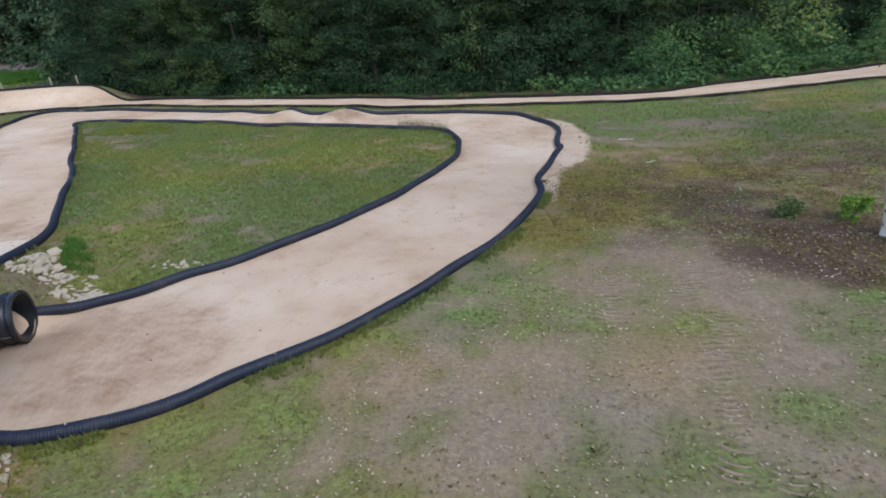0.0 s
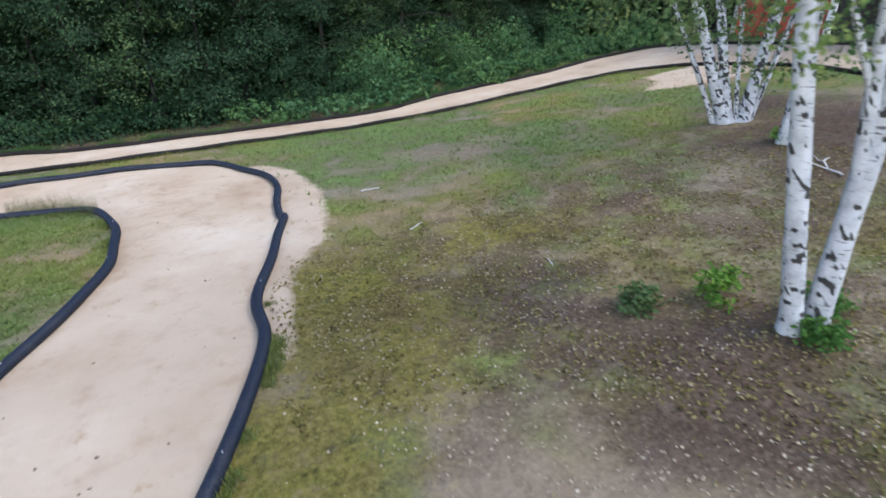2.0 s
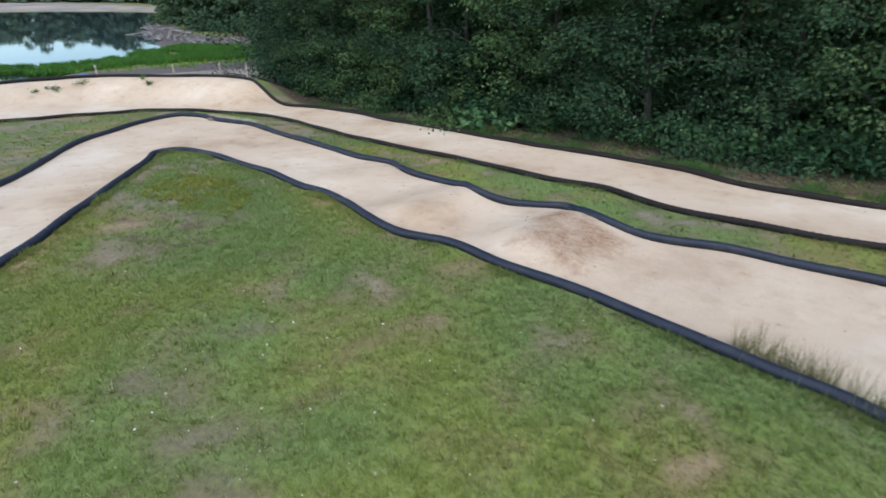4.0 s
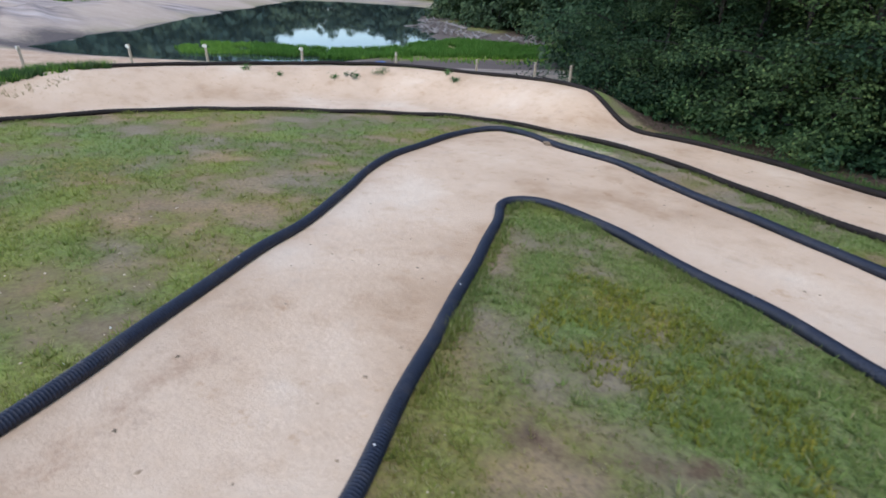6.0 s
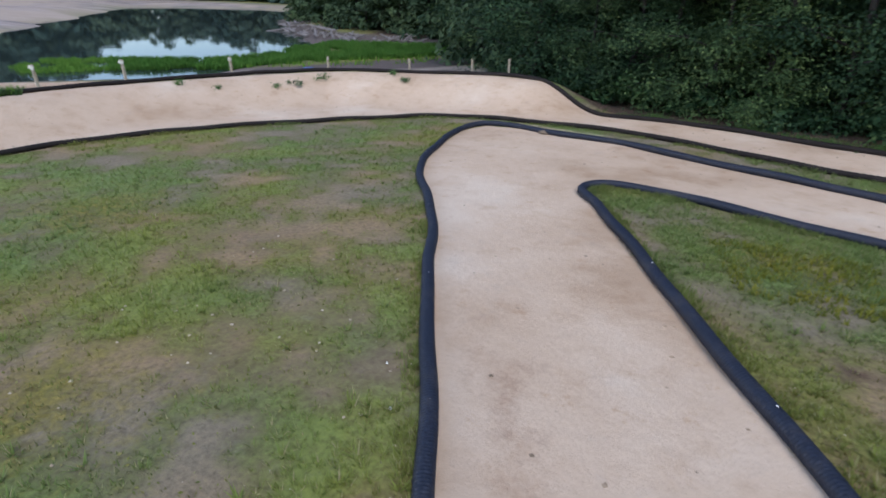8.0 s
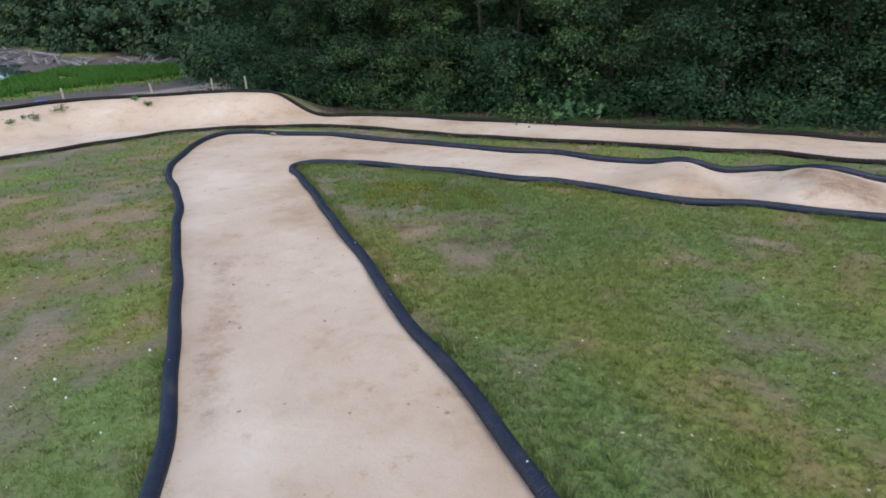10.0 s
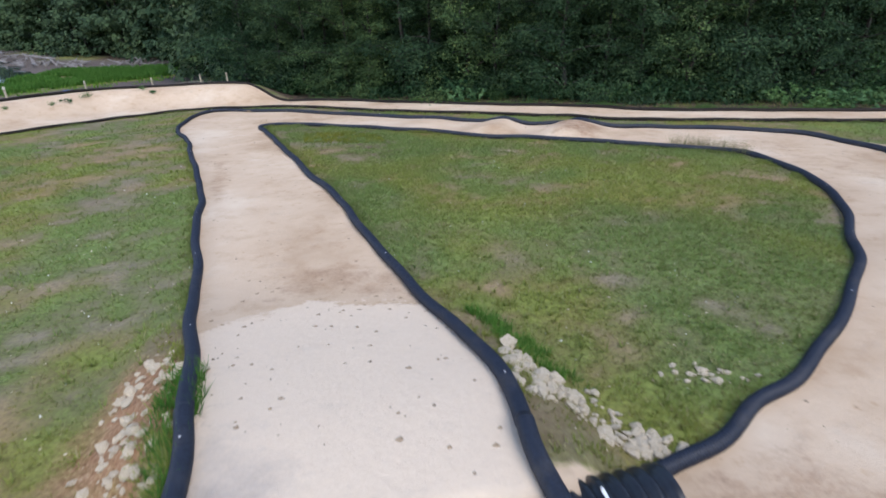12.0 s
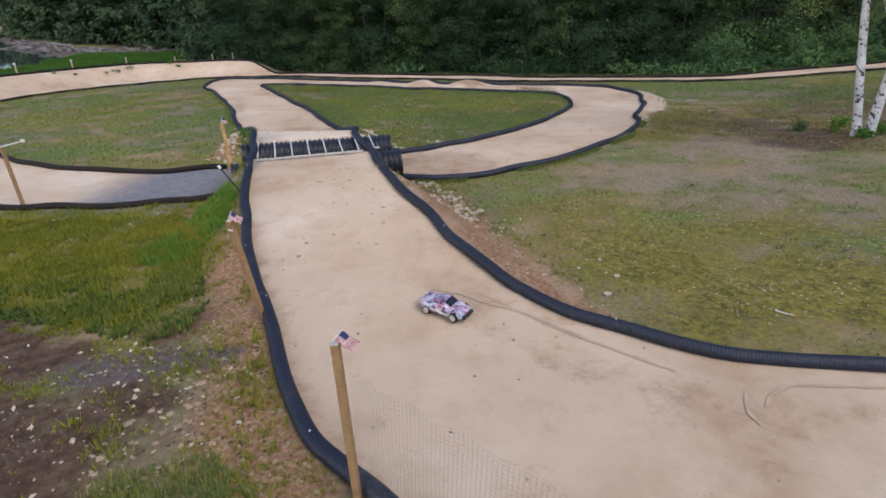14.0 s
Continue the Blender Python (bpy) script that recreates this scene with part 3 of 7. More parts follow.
BARE_APEX = [(-8.08, 13.07, 0.32, 0.20, 50, 0.72), (-7.72, 13.71, 0.40, 0.20, 40, 0.75), (-7.21, 13.47, 0.30, 0.16, 80, 0.75), (-6.90, 13.70, 0.35, 0.22, 30, 0.75), (-7.33, 12.80, 0.40, 0.25, 60, 0.70), (-6.43, 14.15, 0.25, 0.20, 0, 0.60), (-6.99, 12.60, 0.45, 0.25, 40, 0.65), (-7.63, 12.70, 0.30, 0.20, 20, 0.60)]
BARE_INNER = [(-9.0, 14.2, 0.25, 0.2, 0, 0.4), (-8.9, 13.2, 0.2, 0.3, 0, 0.4), (-7.6, 13.2, 0.4, 0.25, 20, 0.5), (-7.1, 12.75, 0.5, 0.4, 0, 0.75),
              (-6.95, 13.8, 0.5, 0.25, 20, 0.7), (-6.4, 12.2, 0.4, 0.2, 10, 0.5), (-7.2, 12.2, 0.4, 0.5, 0, 0.6), (-4.8, 11.6, 0.7, 0.3, 0, 0.5), (-3.4, 10.2, 0.9, 0.4, -35, 0.75),
              (-4.6, 10.7, 0.7, 0.3, 0, 0.55), (-3.0, 7.4, 0.5, 0.5, 0, 0.45), (-4.6, -0.9, 0.35, 1.0, -20), (-4.15, -1.9, 0.4, 0.8, -25), (-3.9, -2.6, 0.6, 0.9, -30),
              (-9.6, 10.6, 0.2, 0.7, -30, 0.9)]
BARE_ISLAND = BARE_APEX + BARE_INNER
BARE_TRODDEN = [(-1.7, 2.1, 0.9, 0.5, 20, 0.4), (-0.8, 1.3, 0.7, 0.4, -20, 0.42), (-1.5, 1.2, 0.4, 0.7, 20, 0.42), (2.6, 4.4, 1.6, 1.1, 20, 0.8), (1.3, 4.5, 0.8, 0.7, 0, 0.75), (2.2, 3.1, 1.1, 0.8, 60, 0.7),
                (0.9, 3.4, 0.9, 0.6, 20, 0.65), (0.1, 4.1, 0.6, 0.3, 30, 0.7), (0.3, 2.7, 0.9, 0.45, 20, 0.6), (-0.6, 3.0, 0.7, 0.35, 20, 0.55), (3.6, 3.2, 1.3, 0.7, 0, 0.5), (1.3, 1.6, 0.9, 0.6, 0, 0.5),
                (0.6, 1.0, 0.7, 0.3, 10, 0.48), (0.5, 1.9, 0.6, 0.3, 0, 0.5)]
BARE_SLOPE = [(2.3, 5.1, 1.1, 0.6, 20, 0.85), (6.0, 11.4, 1.8, 0.75, -8, 1.0), (5.2, 10.2, 1.3, 0.5, 20, 0.7), (7.4, 9.9, 1.2, 0.5, 30, 0.55), (7.0, 8.6, 1.3, 0.5, 20, 0.6), (8.9, 10.9, 1.6, 0.4, -20, 0.6),
              (6.1, 6.6, 1.0, 0.5, 20, 0.7), (11.6, 12.2, 1.2, 0.7, -50, 0.75), (12.9, 11.5, 0.5, 1.6, 0, 0.7), (0.05, 9.0, 0.16, 1.1, -22, 0.9), (6.9, 5.0, 1.3, 0.7, -20, 0.7)]
BARE = BARE_FIELD + BARE_ISLAND + BARE_TRODDEN + BARE_SLOPE
MOSS_BIRCH = [(2.1, 7.3, 1.1, 1.9, -15, 1.1), (1.35, 5.95, 0.6, 0.9, -20, 1.05), (3.9, 7.9, 1.1, 0.7, 20, 0.85), (6.6, 5.0, 1.2, 0.7, -35, 0.8), (5.4, 3.9, 0.9, 0.6, -30, 0.75),
              (1.85, 7.3, 0.75, 1.5, -15, 0.9), (2.6, 7.0, 0.8, 0.9, 0, 0.85), (1.3, 5.9, 0.5, 0.7, -20, 0.85), (3.4, 6.9, 0.8, 0.5, 0, 0.7), (3.9, 4.25, 0.8, 0.3, -40, 0.85), (4.9, 3.6, 0.6, 0.35, -40, 0.6),
              (2.6, 8.4, 0.9, 0.6, 0, 0.5), (3.3, 5.0, 0.6, 0.5, 0, 0.6), (5.2, 2.2, 1.3, 0.6, -10, 0.5), (12.5, 9.2, 0.7, 1.6, 15, 0.6), (4.6, 7.6, 1.2, 0.5, 10, 0.55)]
MOSS_LOW = [(-0.9, 1.2, 1.2, 0.9, 0, 0.72), (0.8, 0.5, 1.5, 0.8, 0, 0.78), (2.6, 0.6, 1.3, 0.8, 0, 0.66), (-6.4, 0.0, 1.5, 1.1, 0, 1.0), (-7.8, 0.4, 1.4, 0.8, 0, 0.9), (-0.7, 0.0, 1.3, 1.2, 0, 1.05), (0.6, -0.9, 1.9, 0.9, 0, 1.15), (2.4, -1.0, 1.6, 0.8, 0, 0.85), (-8.8, 15.0, 1.0, 0.6, -20, 0.6),
            (-12.6, 10.2, 1.6, 1.0, 30, 0.55), (-15.0, 12.5, 1.4, 0.8, 40, 0.55), (-2.5, 9.8, 1.2, 0.8, 0, 0.5), (1.4, -0.1, 1.0, 0.5, 0, 0.5)]
MOSS = MOSS_BIRCH + MOSS_LOW
MULCH_BIRCH = [(3.75, 4.55, 1.0, 0.55, -32, 1.3), (4.0, 6.7, 0.7, 0.5, 20, 1.0), (3.1, 5.5, 0.5, 0.35, 20, 0.8),
               (1.9, 7.0, 0.8, 1.3, -15, 0.42), (2.6, 6.8, 0.7, 0.7, 0, 0.5), (1.3, 5.8, 0.45, 0.6, -20, 0.4), (4.0, 4.2, 0.7, 0.3, -40, 0.6), (3.4, 6.3, 0.9, 0.7, 30, 0.9), (4.1, 5.1, 1.2, 0.65, -30, 1.15),
               (3.6, 4.65, 0.9, 0.4, -30, 1.05), (3.1, 4.9, 0.4, 0.3, 0, 0.8), (3.0, 6.6, 0.6, 0.4, 0, 0.75), (5.0, 4.0, 1.0, 0.5, -20, 0.55), (5.8, 7.4, 1.4, 0.45, 10, 0.85), (2.9, 6.1, 0.5, 0.5, 0, 0.6)]
MULCH_SLOPE = [(9.6, 6.9, 2.2, 1.9, 20, 1.3), (8.4, 7.6, 1.2, 1.0, 0, 0.8), (7.6, 6.4, 0.9, 0.8, 20, 0.95), (10.6, 8.6, 1.5, 1.5, 0, 1.1), (9.1, 8.2, 0.7, 0.6, 0, 0.9), (8.3, 4.9, 1.3, 0.6, -20, 0.85),
               (6.6, 5.8, 1.0, 0.4, 10, 0.85), (6.0, 3.2, 1.2, 0.5, -20, 0.55)]
MULCH = MULCH_BIRCH + MULCH_SLOPE
MUD_ISLAND = [(-8.08, 13.07, 0.24, 0.16, 50, 0.62), (-7.72, 13.71, 0.3, 0.16, 40, 0.62), (-7.21, 13.47, 0.22, 0.13, 80, 0.62), (-6.9, 13.7, 0.26, 0.18, 30, 0.62), (-7.33, 12.8, 0.3, 0.2, 60, 0.62)]
MUD_CORNER = [(-5.55, -1.85, 0.75, 0.32, -15, 1.15), (-6.3, -1.75, 0.9, 0.4, 0, 1.1), (-5.5, -2.8, 1.3, 0.9, 0), (-4.9, -3.5, 1.2, 0.9, 0), (-6.8, -2.7, 1.3, 0.9, 0), (-4.5, -2.8, 0.6, 0.6, 0, 0.9),
              (-4.75, -1.6, 0.4, 0.3, 0, 0.75), (-5.9, -1.6, 0.8, 0.25, 0, 0.7), (-5.2, -0.8, 0.25, 0.4, -20, 0.6), (-7.15, 13.35, 0.3, 0.14, 50, 0.6), (-7.3, 12.95, 0.3, 0.2, 30, 0.62),
              (-6.85, 12.85, 0.45, 0.22, 40, 0.62), (-6.9, 13.9, 0.22, 0.1, 10, 0.55), (-6.5, 13.2, 0.25, 0.3, 20, 0.55), (-7.85, 13.5, 0.25, 0.12, 40, 0.5)]
MUD = MUD_ISLAND + MUD_CORNER
SPILL_EAST = [[(12.3, 12.85), (13.2, 12.75), (14.2, 12.55), (14.75, 11.9), (14.55, 10.6), (13.4, 10.7), (12.3, 10.85), (11.5, 11.3), (11.0, 11.7), (12.0, 12.2)],
              [(2.1, 13.2), (2.7, 13.1), (3.05, 12.4), (3.05, 10.9), (2.75, 9.8), (2.5, 9.1), (1.95, 8.5), (1.7, 7.8), (1.5, 7.0), (1.3, 7.2), (1.4, 8.2), (1.9, 9.3), (2.3, 10.8), (2.4, 12.2)]]
SPILL_JUMP = [[(-13.2, 19.75), (-11.5, 19.4), (-10.6, 18.95), (-10.9, 18.6), (-12.2, 19.0), (-13.1, 19.35)], [(6.4, 4.9), (7.4, 5.2), (9.0, 4.4), (10.2, 3.2), (8.2, 2.6), (6.4, 3.4)],
              [(-6.7, 4.9), (-7.0, 5.2), (-7.3, 4.9), (-7.0, 4.2), (-6.6, 4.0)],
              [(-3.45, 2.35), (-3.1, 2.5), (-2.75, 1.9), (-2.3, 1.0), (-1.75, -0.1), (-1.3, -1.0), (-1.4, -1.35), (-2.3, -0.4), (-2.9, 0.7), (-3.4, 1.7)],
              [(-5.9, 1.5), (-5.7, 1.75), (-5.35, 1.6), (-5.3, 1.1), (-5.6, 1.1)]]
SPILL = SPILL_EAST + SPILL_JUMP
# brown earth on the banks: outline and amount
SOIL_TRACK = [([(0.6, 11.9), (2.1, 12.5), (1.9, 10.8), (1.4, 9.8), (0.6, 9.7), (0.5, 10.6)], 0.2), ([(0.4, 13.8), (1.5, 13.2), (1.7, 11.3), (1.2, 10.7), (0.6, 11.4)], 0.24),
              ([(-7.0, 7.1), (-6.2, 7.4), (-5.5, 7.0), (-5.2, 6.5), (-6.1, 6.55), (-6.7, 6.4)], 0.36),
              ([(-2.6, -1.2), (-2.0, -1.5), (-1.2, -2.0), (-0.4, -2.3), (0.6, -2.4), (0.6, -2.6), (-0.6, -2.7), (-1.6, -2.1), (-2.5, -1.5)], 0.33)]
SOIL_RAMP = [([(-3.45, 2.75), (-3.55, 4.3), (-2.9, 4.7), (-2.1, 4.4), (-1.7, 3.6), (-2.2, 3.0), (-2.9, 2.75)], 0.42),
             ([(-3.45, 2.35), (-3.0, 2.7), (-2.5, 2.2), (-2.2, 1.4), (-1.9, 0.4), (-1.5, -0.5), (-1.1, -1.4), (-1.5, -1.4), (-2.3, -0.4), (-2.9, 0.7), (-3.3, 1.6)], 0.8),
             ([(-5.0, 0.0), (-4.7, 0.2), (-4.3, -0.7), (-3.7, -1.8), (-3.2, -2.7), (-2.8, -3.1), (-3.2, -3.5), (-3.85, -3.0), (-4.15, -1.9), (-4.75, -0.9)], 0.85)]
SOIL_WEST = [([(-6.3, 4.2), (-6.8, 5.1), (-7.4, 5.2), (-7.2, 4.2), (-6.6, 3.75)], 0.8), ([(-6.2, 1.7), (-5.5, 1.8), (-5.3, 1.2), (-5.8, 0.8), (-6.3, 1.1)], 0.7),
             ([(-2.5, 15.1), (-3.0, 15.2), (-3.2, 14.0), (-2.4, 13.7), (-1.9, 14.6)], 0.62), ([(-10.3, 12.2), (-9.9, 11.6), (-9.0, 9.6), (-8.75, 9.6), (-9.5, 11.4), (-10.0, 12.3)], 0.42)]
SOIL = SOIL_TRACK + SOIL_RAMP + SOIL_WEST
# where a tracked machine has crossed the lawn
TREAD = [[(2.28, 3.79), (2.07, 3.36), (1.83, 2.93), (1.7, 2.44), (1.48, 2.03), (1.36, 1.71), (1.2, 1.3)], [(1.56, 4.6), (1.43, 4.09), (1.29, 3.8)], [(2.43, 4.7), (2.14, 4.09)], [(1.8, 2.05), (1.68, 1.68), (1.55, 1.35)]]
build_ground()


# ---- black corrugated drain pipes ----
def smooth_line(points, step):
    """Even steps along a curve through the points."""
    p = np.array(points, float)
    p = np.vstack([2 * p[0] - p[1], p, 2 * p[-1] - p[-2]])
    out = []
    for a, b, c, d in zip(p, p[1:], p[2:], p[3:]):
        u = np.linspace(0, 1, 12, endpoint=False)[:, None]
        out.append(0.5 * (2 * b + (c - a) * u + (2 * a - 5 * b + 4 * c - d) * u ** 2 + (3 * b - a - 3 * c + d) * u ** 3))
    out = np.vstack(out + [p[-2:-1]])
    s = np.r_[0, np.cumsum(np.linalg.norm(np.diff(out, axis=0), axis=1))]
    t = np.arange(0, s[-1], step)
    return np.c_[[np.interp(t, s, out[:, k]) for k in range(out.shape[1])]].T


def tube(line, radii, around, material, name, closed_ends=False):
    """A round skin along a line of world points with a radius at each."""
    line = np.asarray(line, float)
    t = np.gradient(line, axis=0)
    t /= np.linalg.norm(t, axis=1)[:, None]
    side = np.cross(t, (0, 0, 1.0))
    nrm = np.linalg.norm(side, axis=1)[:, None]
    side = np.where(nrm > 0.05, side / np.maximum(nrm, 1e-6), (1.0, 0, 0))
    up = np.cross(side, t)
    a = np.linspace(0, 2 * math.pi, around, endpoint=False)
    ring = side[:, None, :] * np.cos(a)[None, :, None] + up[:, None, :] * np.sin(a)[None, :, None]
    v = (line[:, None, :] + ring * np.asarray(radii, float)[:, None, None]).reshape(-1, 3)
    i, j = np.arange(len(line) - 1)[:, None] * around, np.arange(around)[None, :]
    k = (j + 1) % around
    f = np.stack([i + j, i + k, i + around + k, i + around + j], -1).reshape(-1, 4)
    return link_mesh(name, v, f, material, True)


def drain_pipe(points, radius, label, rib=0.022, around=9, sink=0.25, sag=(), material=PIPE):
    """A ribbed pipe lying on the ground along the points, with small lumps in its lie."""
    line = smooth_line(points, rib / 3)
    z = height(line[:, 0], line[:, 1])
    k = max(3, int(0.25 / rib * 3))
    pad = np.pad(z, k, mode="edge")
    z = np.convolve(pad, np.ones(2 * k + 1) / (2 * k + 1), "valid") + radius * (1 - sink)
    w = np.arange(len(line)) * rib / 3
    line[:, 0] += 0.012 * np.sin(w * 2.3) + 0.008 * np.sin(w * 5.1 + 1)
    z += 0.006 * np.sin(w * 3.7)
    for q in sag:
        z = q(line[:, 0], line[:, 1], z)
    world = np.c_[line, z] @ ROT.T
    r = radius * np.where(np.arange(len(line)) % 3 == 1, 0.88, 1.0)
    ob = tube(world, r, around, material, "drain_pipe")
    return tagged(ob, label, "drain pipe", "pipes lining the track")


def over_jump(x, y, z):
    """Lifts a pipe over the open slot of the jump, with a slight sag."""
    on = (y > 1.75) & (y < 4.3) & (x < -3.5 - 0.28 * (y - 2.0)) & (x > -6.5)
    return np.where(on, np.maximum(z, 0.50 - 0.02 * np.cos((y - 3.0) * 1.4)), z)


SCREW = simple_material("galvanised_screw", (0.55, 0.55, 0.54), (0.75, 0.75, 0.73), 60, 0.4, 0)


def part(name, mesh, material, parent, label=""):
    """Links a mesh or bmesh as one mesh object under a thing or a part, in its frame."""
    if isinstance(mesh, bmesh.types.BMesh):
        me = bpy.data.meshes.new(name)
        mesh.to_mesh(me)
        mesh.free()
        mesh = me
    if material is not None and not mesh.materials:
        mesh.materials.append(material)
    ob = new(name, mesh)
    ob.parent = parent
    return tagged(ob, label)


def thing(name, m, label, category, group=""):
    """An empty at a thing's base."""
    ob = new(name)
    ob.empty_display_size = 0.1
    ob.matrix_world = m
    return tagged(ob, label, category, group)


def data_mesh(name, verts, faces, material=None, smooth=False):
    ob = link_mesh(name, verts, faces, material, smooth)
    me = ob.data
    bpy.data.objects.remove(ob)
    return me


def box(bm, sx, sy, sz, m=None, bevel=0.0):
    made = bmesh.ops.create_cube(bm, size=1.0, matrix=(m or Matrix()) @ Matrix.Diagonal((sx, sy, sz, 1)))
    if bevel:
        edges = {e for v in made["verts"] for e in v.link_edges}
        bmesh.ops.bevel(bm, geom=list(edges), offset=bevel, segments=2, affect="EDGES", profile=0.6)
    return bm


def rod(bm, a, b, r0, r1=None, seg=8):
    a, b = Vector(a), Vector(b)
    d = b - a
    m = Matrix.Translation((a + b) / 2) @ d.to_track_quat("Z", "Y").to_matrix().to_4x4()
    bmesh.ops.create_cone(bm, cap_ends=True, segments=seg, radius1=r0, radius2=r0 if r1 is None else r1, depth=d.length, matrix=m)
    return bm


def upright(x, y, turn=0.0, lift=0.0):
    return Matrix.Translation(on_ground(x, y, lift)) @ pose(0, 0, 0, 0, 0, turn)


EDGE = 0.054
screw_bm = bmesh.new()
bmesh.ops.create_cone(screw_bm, cap_ends=True, segments=8, radius1=0.006, radius2=0.004, depth=0.006)
screw_me = bpy.data.meshes.new("screw")
screw_bm.to_mesh(screw_me)
screw_me.materials.append(SCREW)


def screwed(ob, points, lift, every, rng):
    """Bright screws along the top of a pipe."""
    line = smooth_line(points, 0.05)
    i = int(every / 0.1)
    while i < len(line):
        x, y = line[i]
        z = float(over_jump(np.array([x]), np.array([y]), height(np.array([x]), np.array([y])) + lift)[0])
        sc = new("screw", screw_me)
        sc.parent = ob
        sc.matrix_basis = Matrix.Translation(site(x + rng.uniform(-0.01, 0.01), y, z + EDGE * 0.98))
        i += int(every / 0.05 * rng.uniform(0.6, 1.5))


rng = random.Random(4)
line_i = RIGHT_PIPE + ISLAND_WEST + ISLAND_NORTH + ISLAND_EAST
screwed(drain_pipe(line_i, EDGE, "black corrugated drain pipe round the grass island and up the ramp", sag=(over_jump,)), line_i, EDGE * 0.75, 1.6, rng)
line_o = OUTER_LOOP + LEFT_PIPE
screwed(drain_pipe(line_o, EDGE, "black corrugated drain pipe along the outside of the loop", sag=(over_jump,)), line_o, EDGE * 0.75, 1.6, rng)
drain_pipe(FAR_INNER, 0.05, "dusty brownish black edging pipe along the inside of the wide track", 0.08, 8, material=DUSTY_PIPE)
drain_pipe(FAR_OUTER[:10], 0.05, "black edging pipe beside the gravelled stretch of track", 0.08, 8, material=DUSTY_PIPE)
drain_pipe([(-20.72, 13.7)] + FAR_OUTER[13:], 0.05, "black edging pipe on the banked turn and along the wood", 0.08, 8, material=DUSTY_PIPE)

# ---- the jump: two wide culvert pipes, slats across the slot between them ----
CULVERT = simple_material("culvert_plastic", (0.007, 0.008, 0.011), (0.018, 0.021, 0.028), 4, 0.38, 0.2)
STRIP = simple_material("white_plastic_strip", (0.6, 0.6, 0.58), (0.8, 0.8, 0.78), 12, 0.5, 0.1)
BOARD = simple_material("weathered_board", (0.38, 0.35, 0.31), (0.58, 0.54, 0.48), 14, 0.8, 0.4)
CULVERT_PLUG = simple_material("dark_plug", (0.03, 0.02, 0.014), (0.07, 0.05, 0.035), 9, 0.95, 0.5)
DULL = simple_material("dull_grey_plastic", (0.10, 0.10, 0.10), (0.18, 0.18, 0.17), 14, 0.7, 0)
FAR_A, FAR_B, NEAR_A, NEAR_B, CUL = Vector((-6.08, 3.29)), Vector((-3.74, 4.0)), Vector((-5.70, 2.02)), Vector((-3.42, 2.895)), 0.232


def culvert(a, b):
    z = CUL - 0.015
    p, q = site(a.x, a.y, z), site(b.x, b.y, z)
    ob = thing("culvert_pipe", Matrix.Translation(p), "wide black corrugated culvert pipe walling the tunnel under the jump", "culvert pipe", "culvert pipes of the jump")
    d = q - p
    n = int(d.length / 0.015)
    t = np.linspace(0, 1, n + 1)
    line = np.outer(t, np.array(d))
    wave = 0.5 + 0.5 * np.cos(2 * math.pi * t * d.length / 0.078)
    r = CUL - 0.034 + 0.034 * wave ** 0.6
    r[t * d.length > d.length - 0.035] = CUL
    r[t * d.length < 0.035] = CUL
    skin = tube(line, r, 40, CULVERT, "barrel")
    skin.parent = ob
    inner = tube(line[::6], np.full(len(line[::6]), CUL - 0.036), 32, CULVERT, "inner_wall")
    inner.parent = ob
    for k, e in ((0, 1), (len(line) - 1, -1)):
        base = line[k]
        ring = tube(np.array([base, base + np.array(d.normalized()) * e * 0.004]), [CUL, CUL - 0.036], 40, CULVERT, "rim")
        ring.parent = ob
    # added plug: blocks the view through, so the barrel stays dark inside
    mid = np.outer((0.3, 0.4, 0.5, 0.6, 0.7), np.array(d))
    plug = tube(mid, [0.02, CUL * 0.7, CUL - 0.037, CUL * 0.7, 0.02], 24, CULVERT_PLUG, "silt")
    plug.parent = ob
    bm = bmesh.new()
    u = d.normalized()
    side = u.cross(Vector((0, 0, 1))).normalized()
    rod(bm, u * 0.05 + side * CUL * 0.985 - Vector((0, 0, 0.06)), u * (d.length - 0.05) + side * CUL * 0.985 - Vector((0, 0, 0.06)), 0.003)
    part("seam", bm, DULL, ob, "grey moulding seam")
    return ob


culvert(FAR_A, FAR_B)
culvert(NEAR_A, NEAR_B)


def slat(k):
    """A thin white strip from the far culvert's crown to the near lip."""
    a, b = FAR_A.lerp(FAR_B, 0.107 + 0.1062 * k), NEAR_A.lerp(NEAR_B, 0.152 + 0.0995 * k)
    p, q = site(a.x, a.y, 2 * CUL + 0.0), site(b.x, b.y, 0.478)
    ob = thing("slat", Matrix.Translation(p), "thin white plastic strip across the slot of the jump", "slat", "strips across the jump")
    d = q - p
    mid = d / 2 - Vector((0, 0, 0.012 + 0.006 * (k % 3)))
    side = d.cross(Vector((0, 0, 1))).normalized() * 0.0085
    v, n = [], 8
    for i in range(n + 1):
        t = i / n
        c = mid * 4 * t * (1 - t) / 2 * 1.0 + d * t - d * (2 * t * (1 - t)) / 2
        for s in (-1, 1):
            for h in (0, 0.007):
                v.append(c + side * s + Vector((0, 0, h)))
    f = []
    for i in range(n):
        b0 = i * 4
        for x, y in ((0, 1), (1, 3), (3, 2), (2, 0)):
            f.append((b0 + x, b0 + y, b0 + 4 + y, b0 + 4 + x))
    part("strip", data_mesh("strip", [tuple(c) for c in v], f, STRIP), None, ob)
    for c in (Vector((0, 0, 0.008)), d + Vector((0, 0, 0.008))):
        part("screw", rod(bmesh.new(), c - Vector((0, 0, 0.006)), c + Vector((0, 0, 0.004)), 0.007), SCREW, ob)


for k in range(8):
    slat(k)


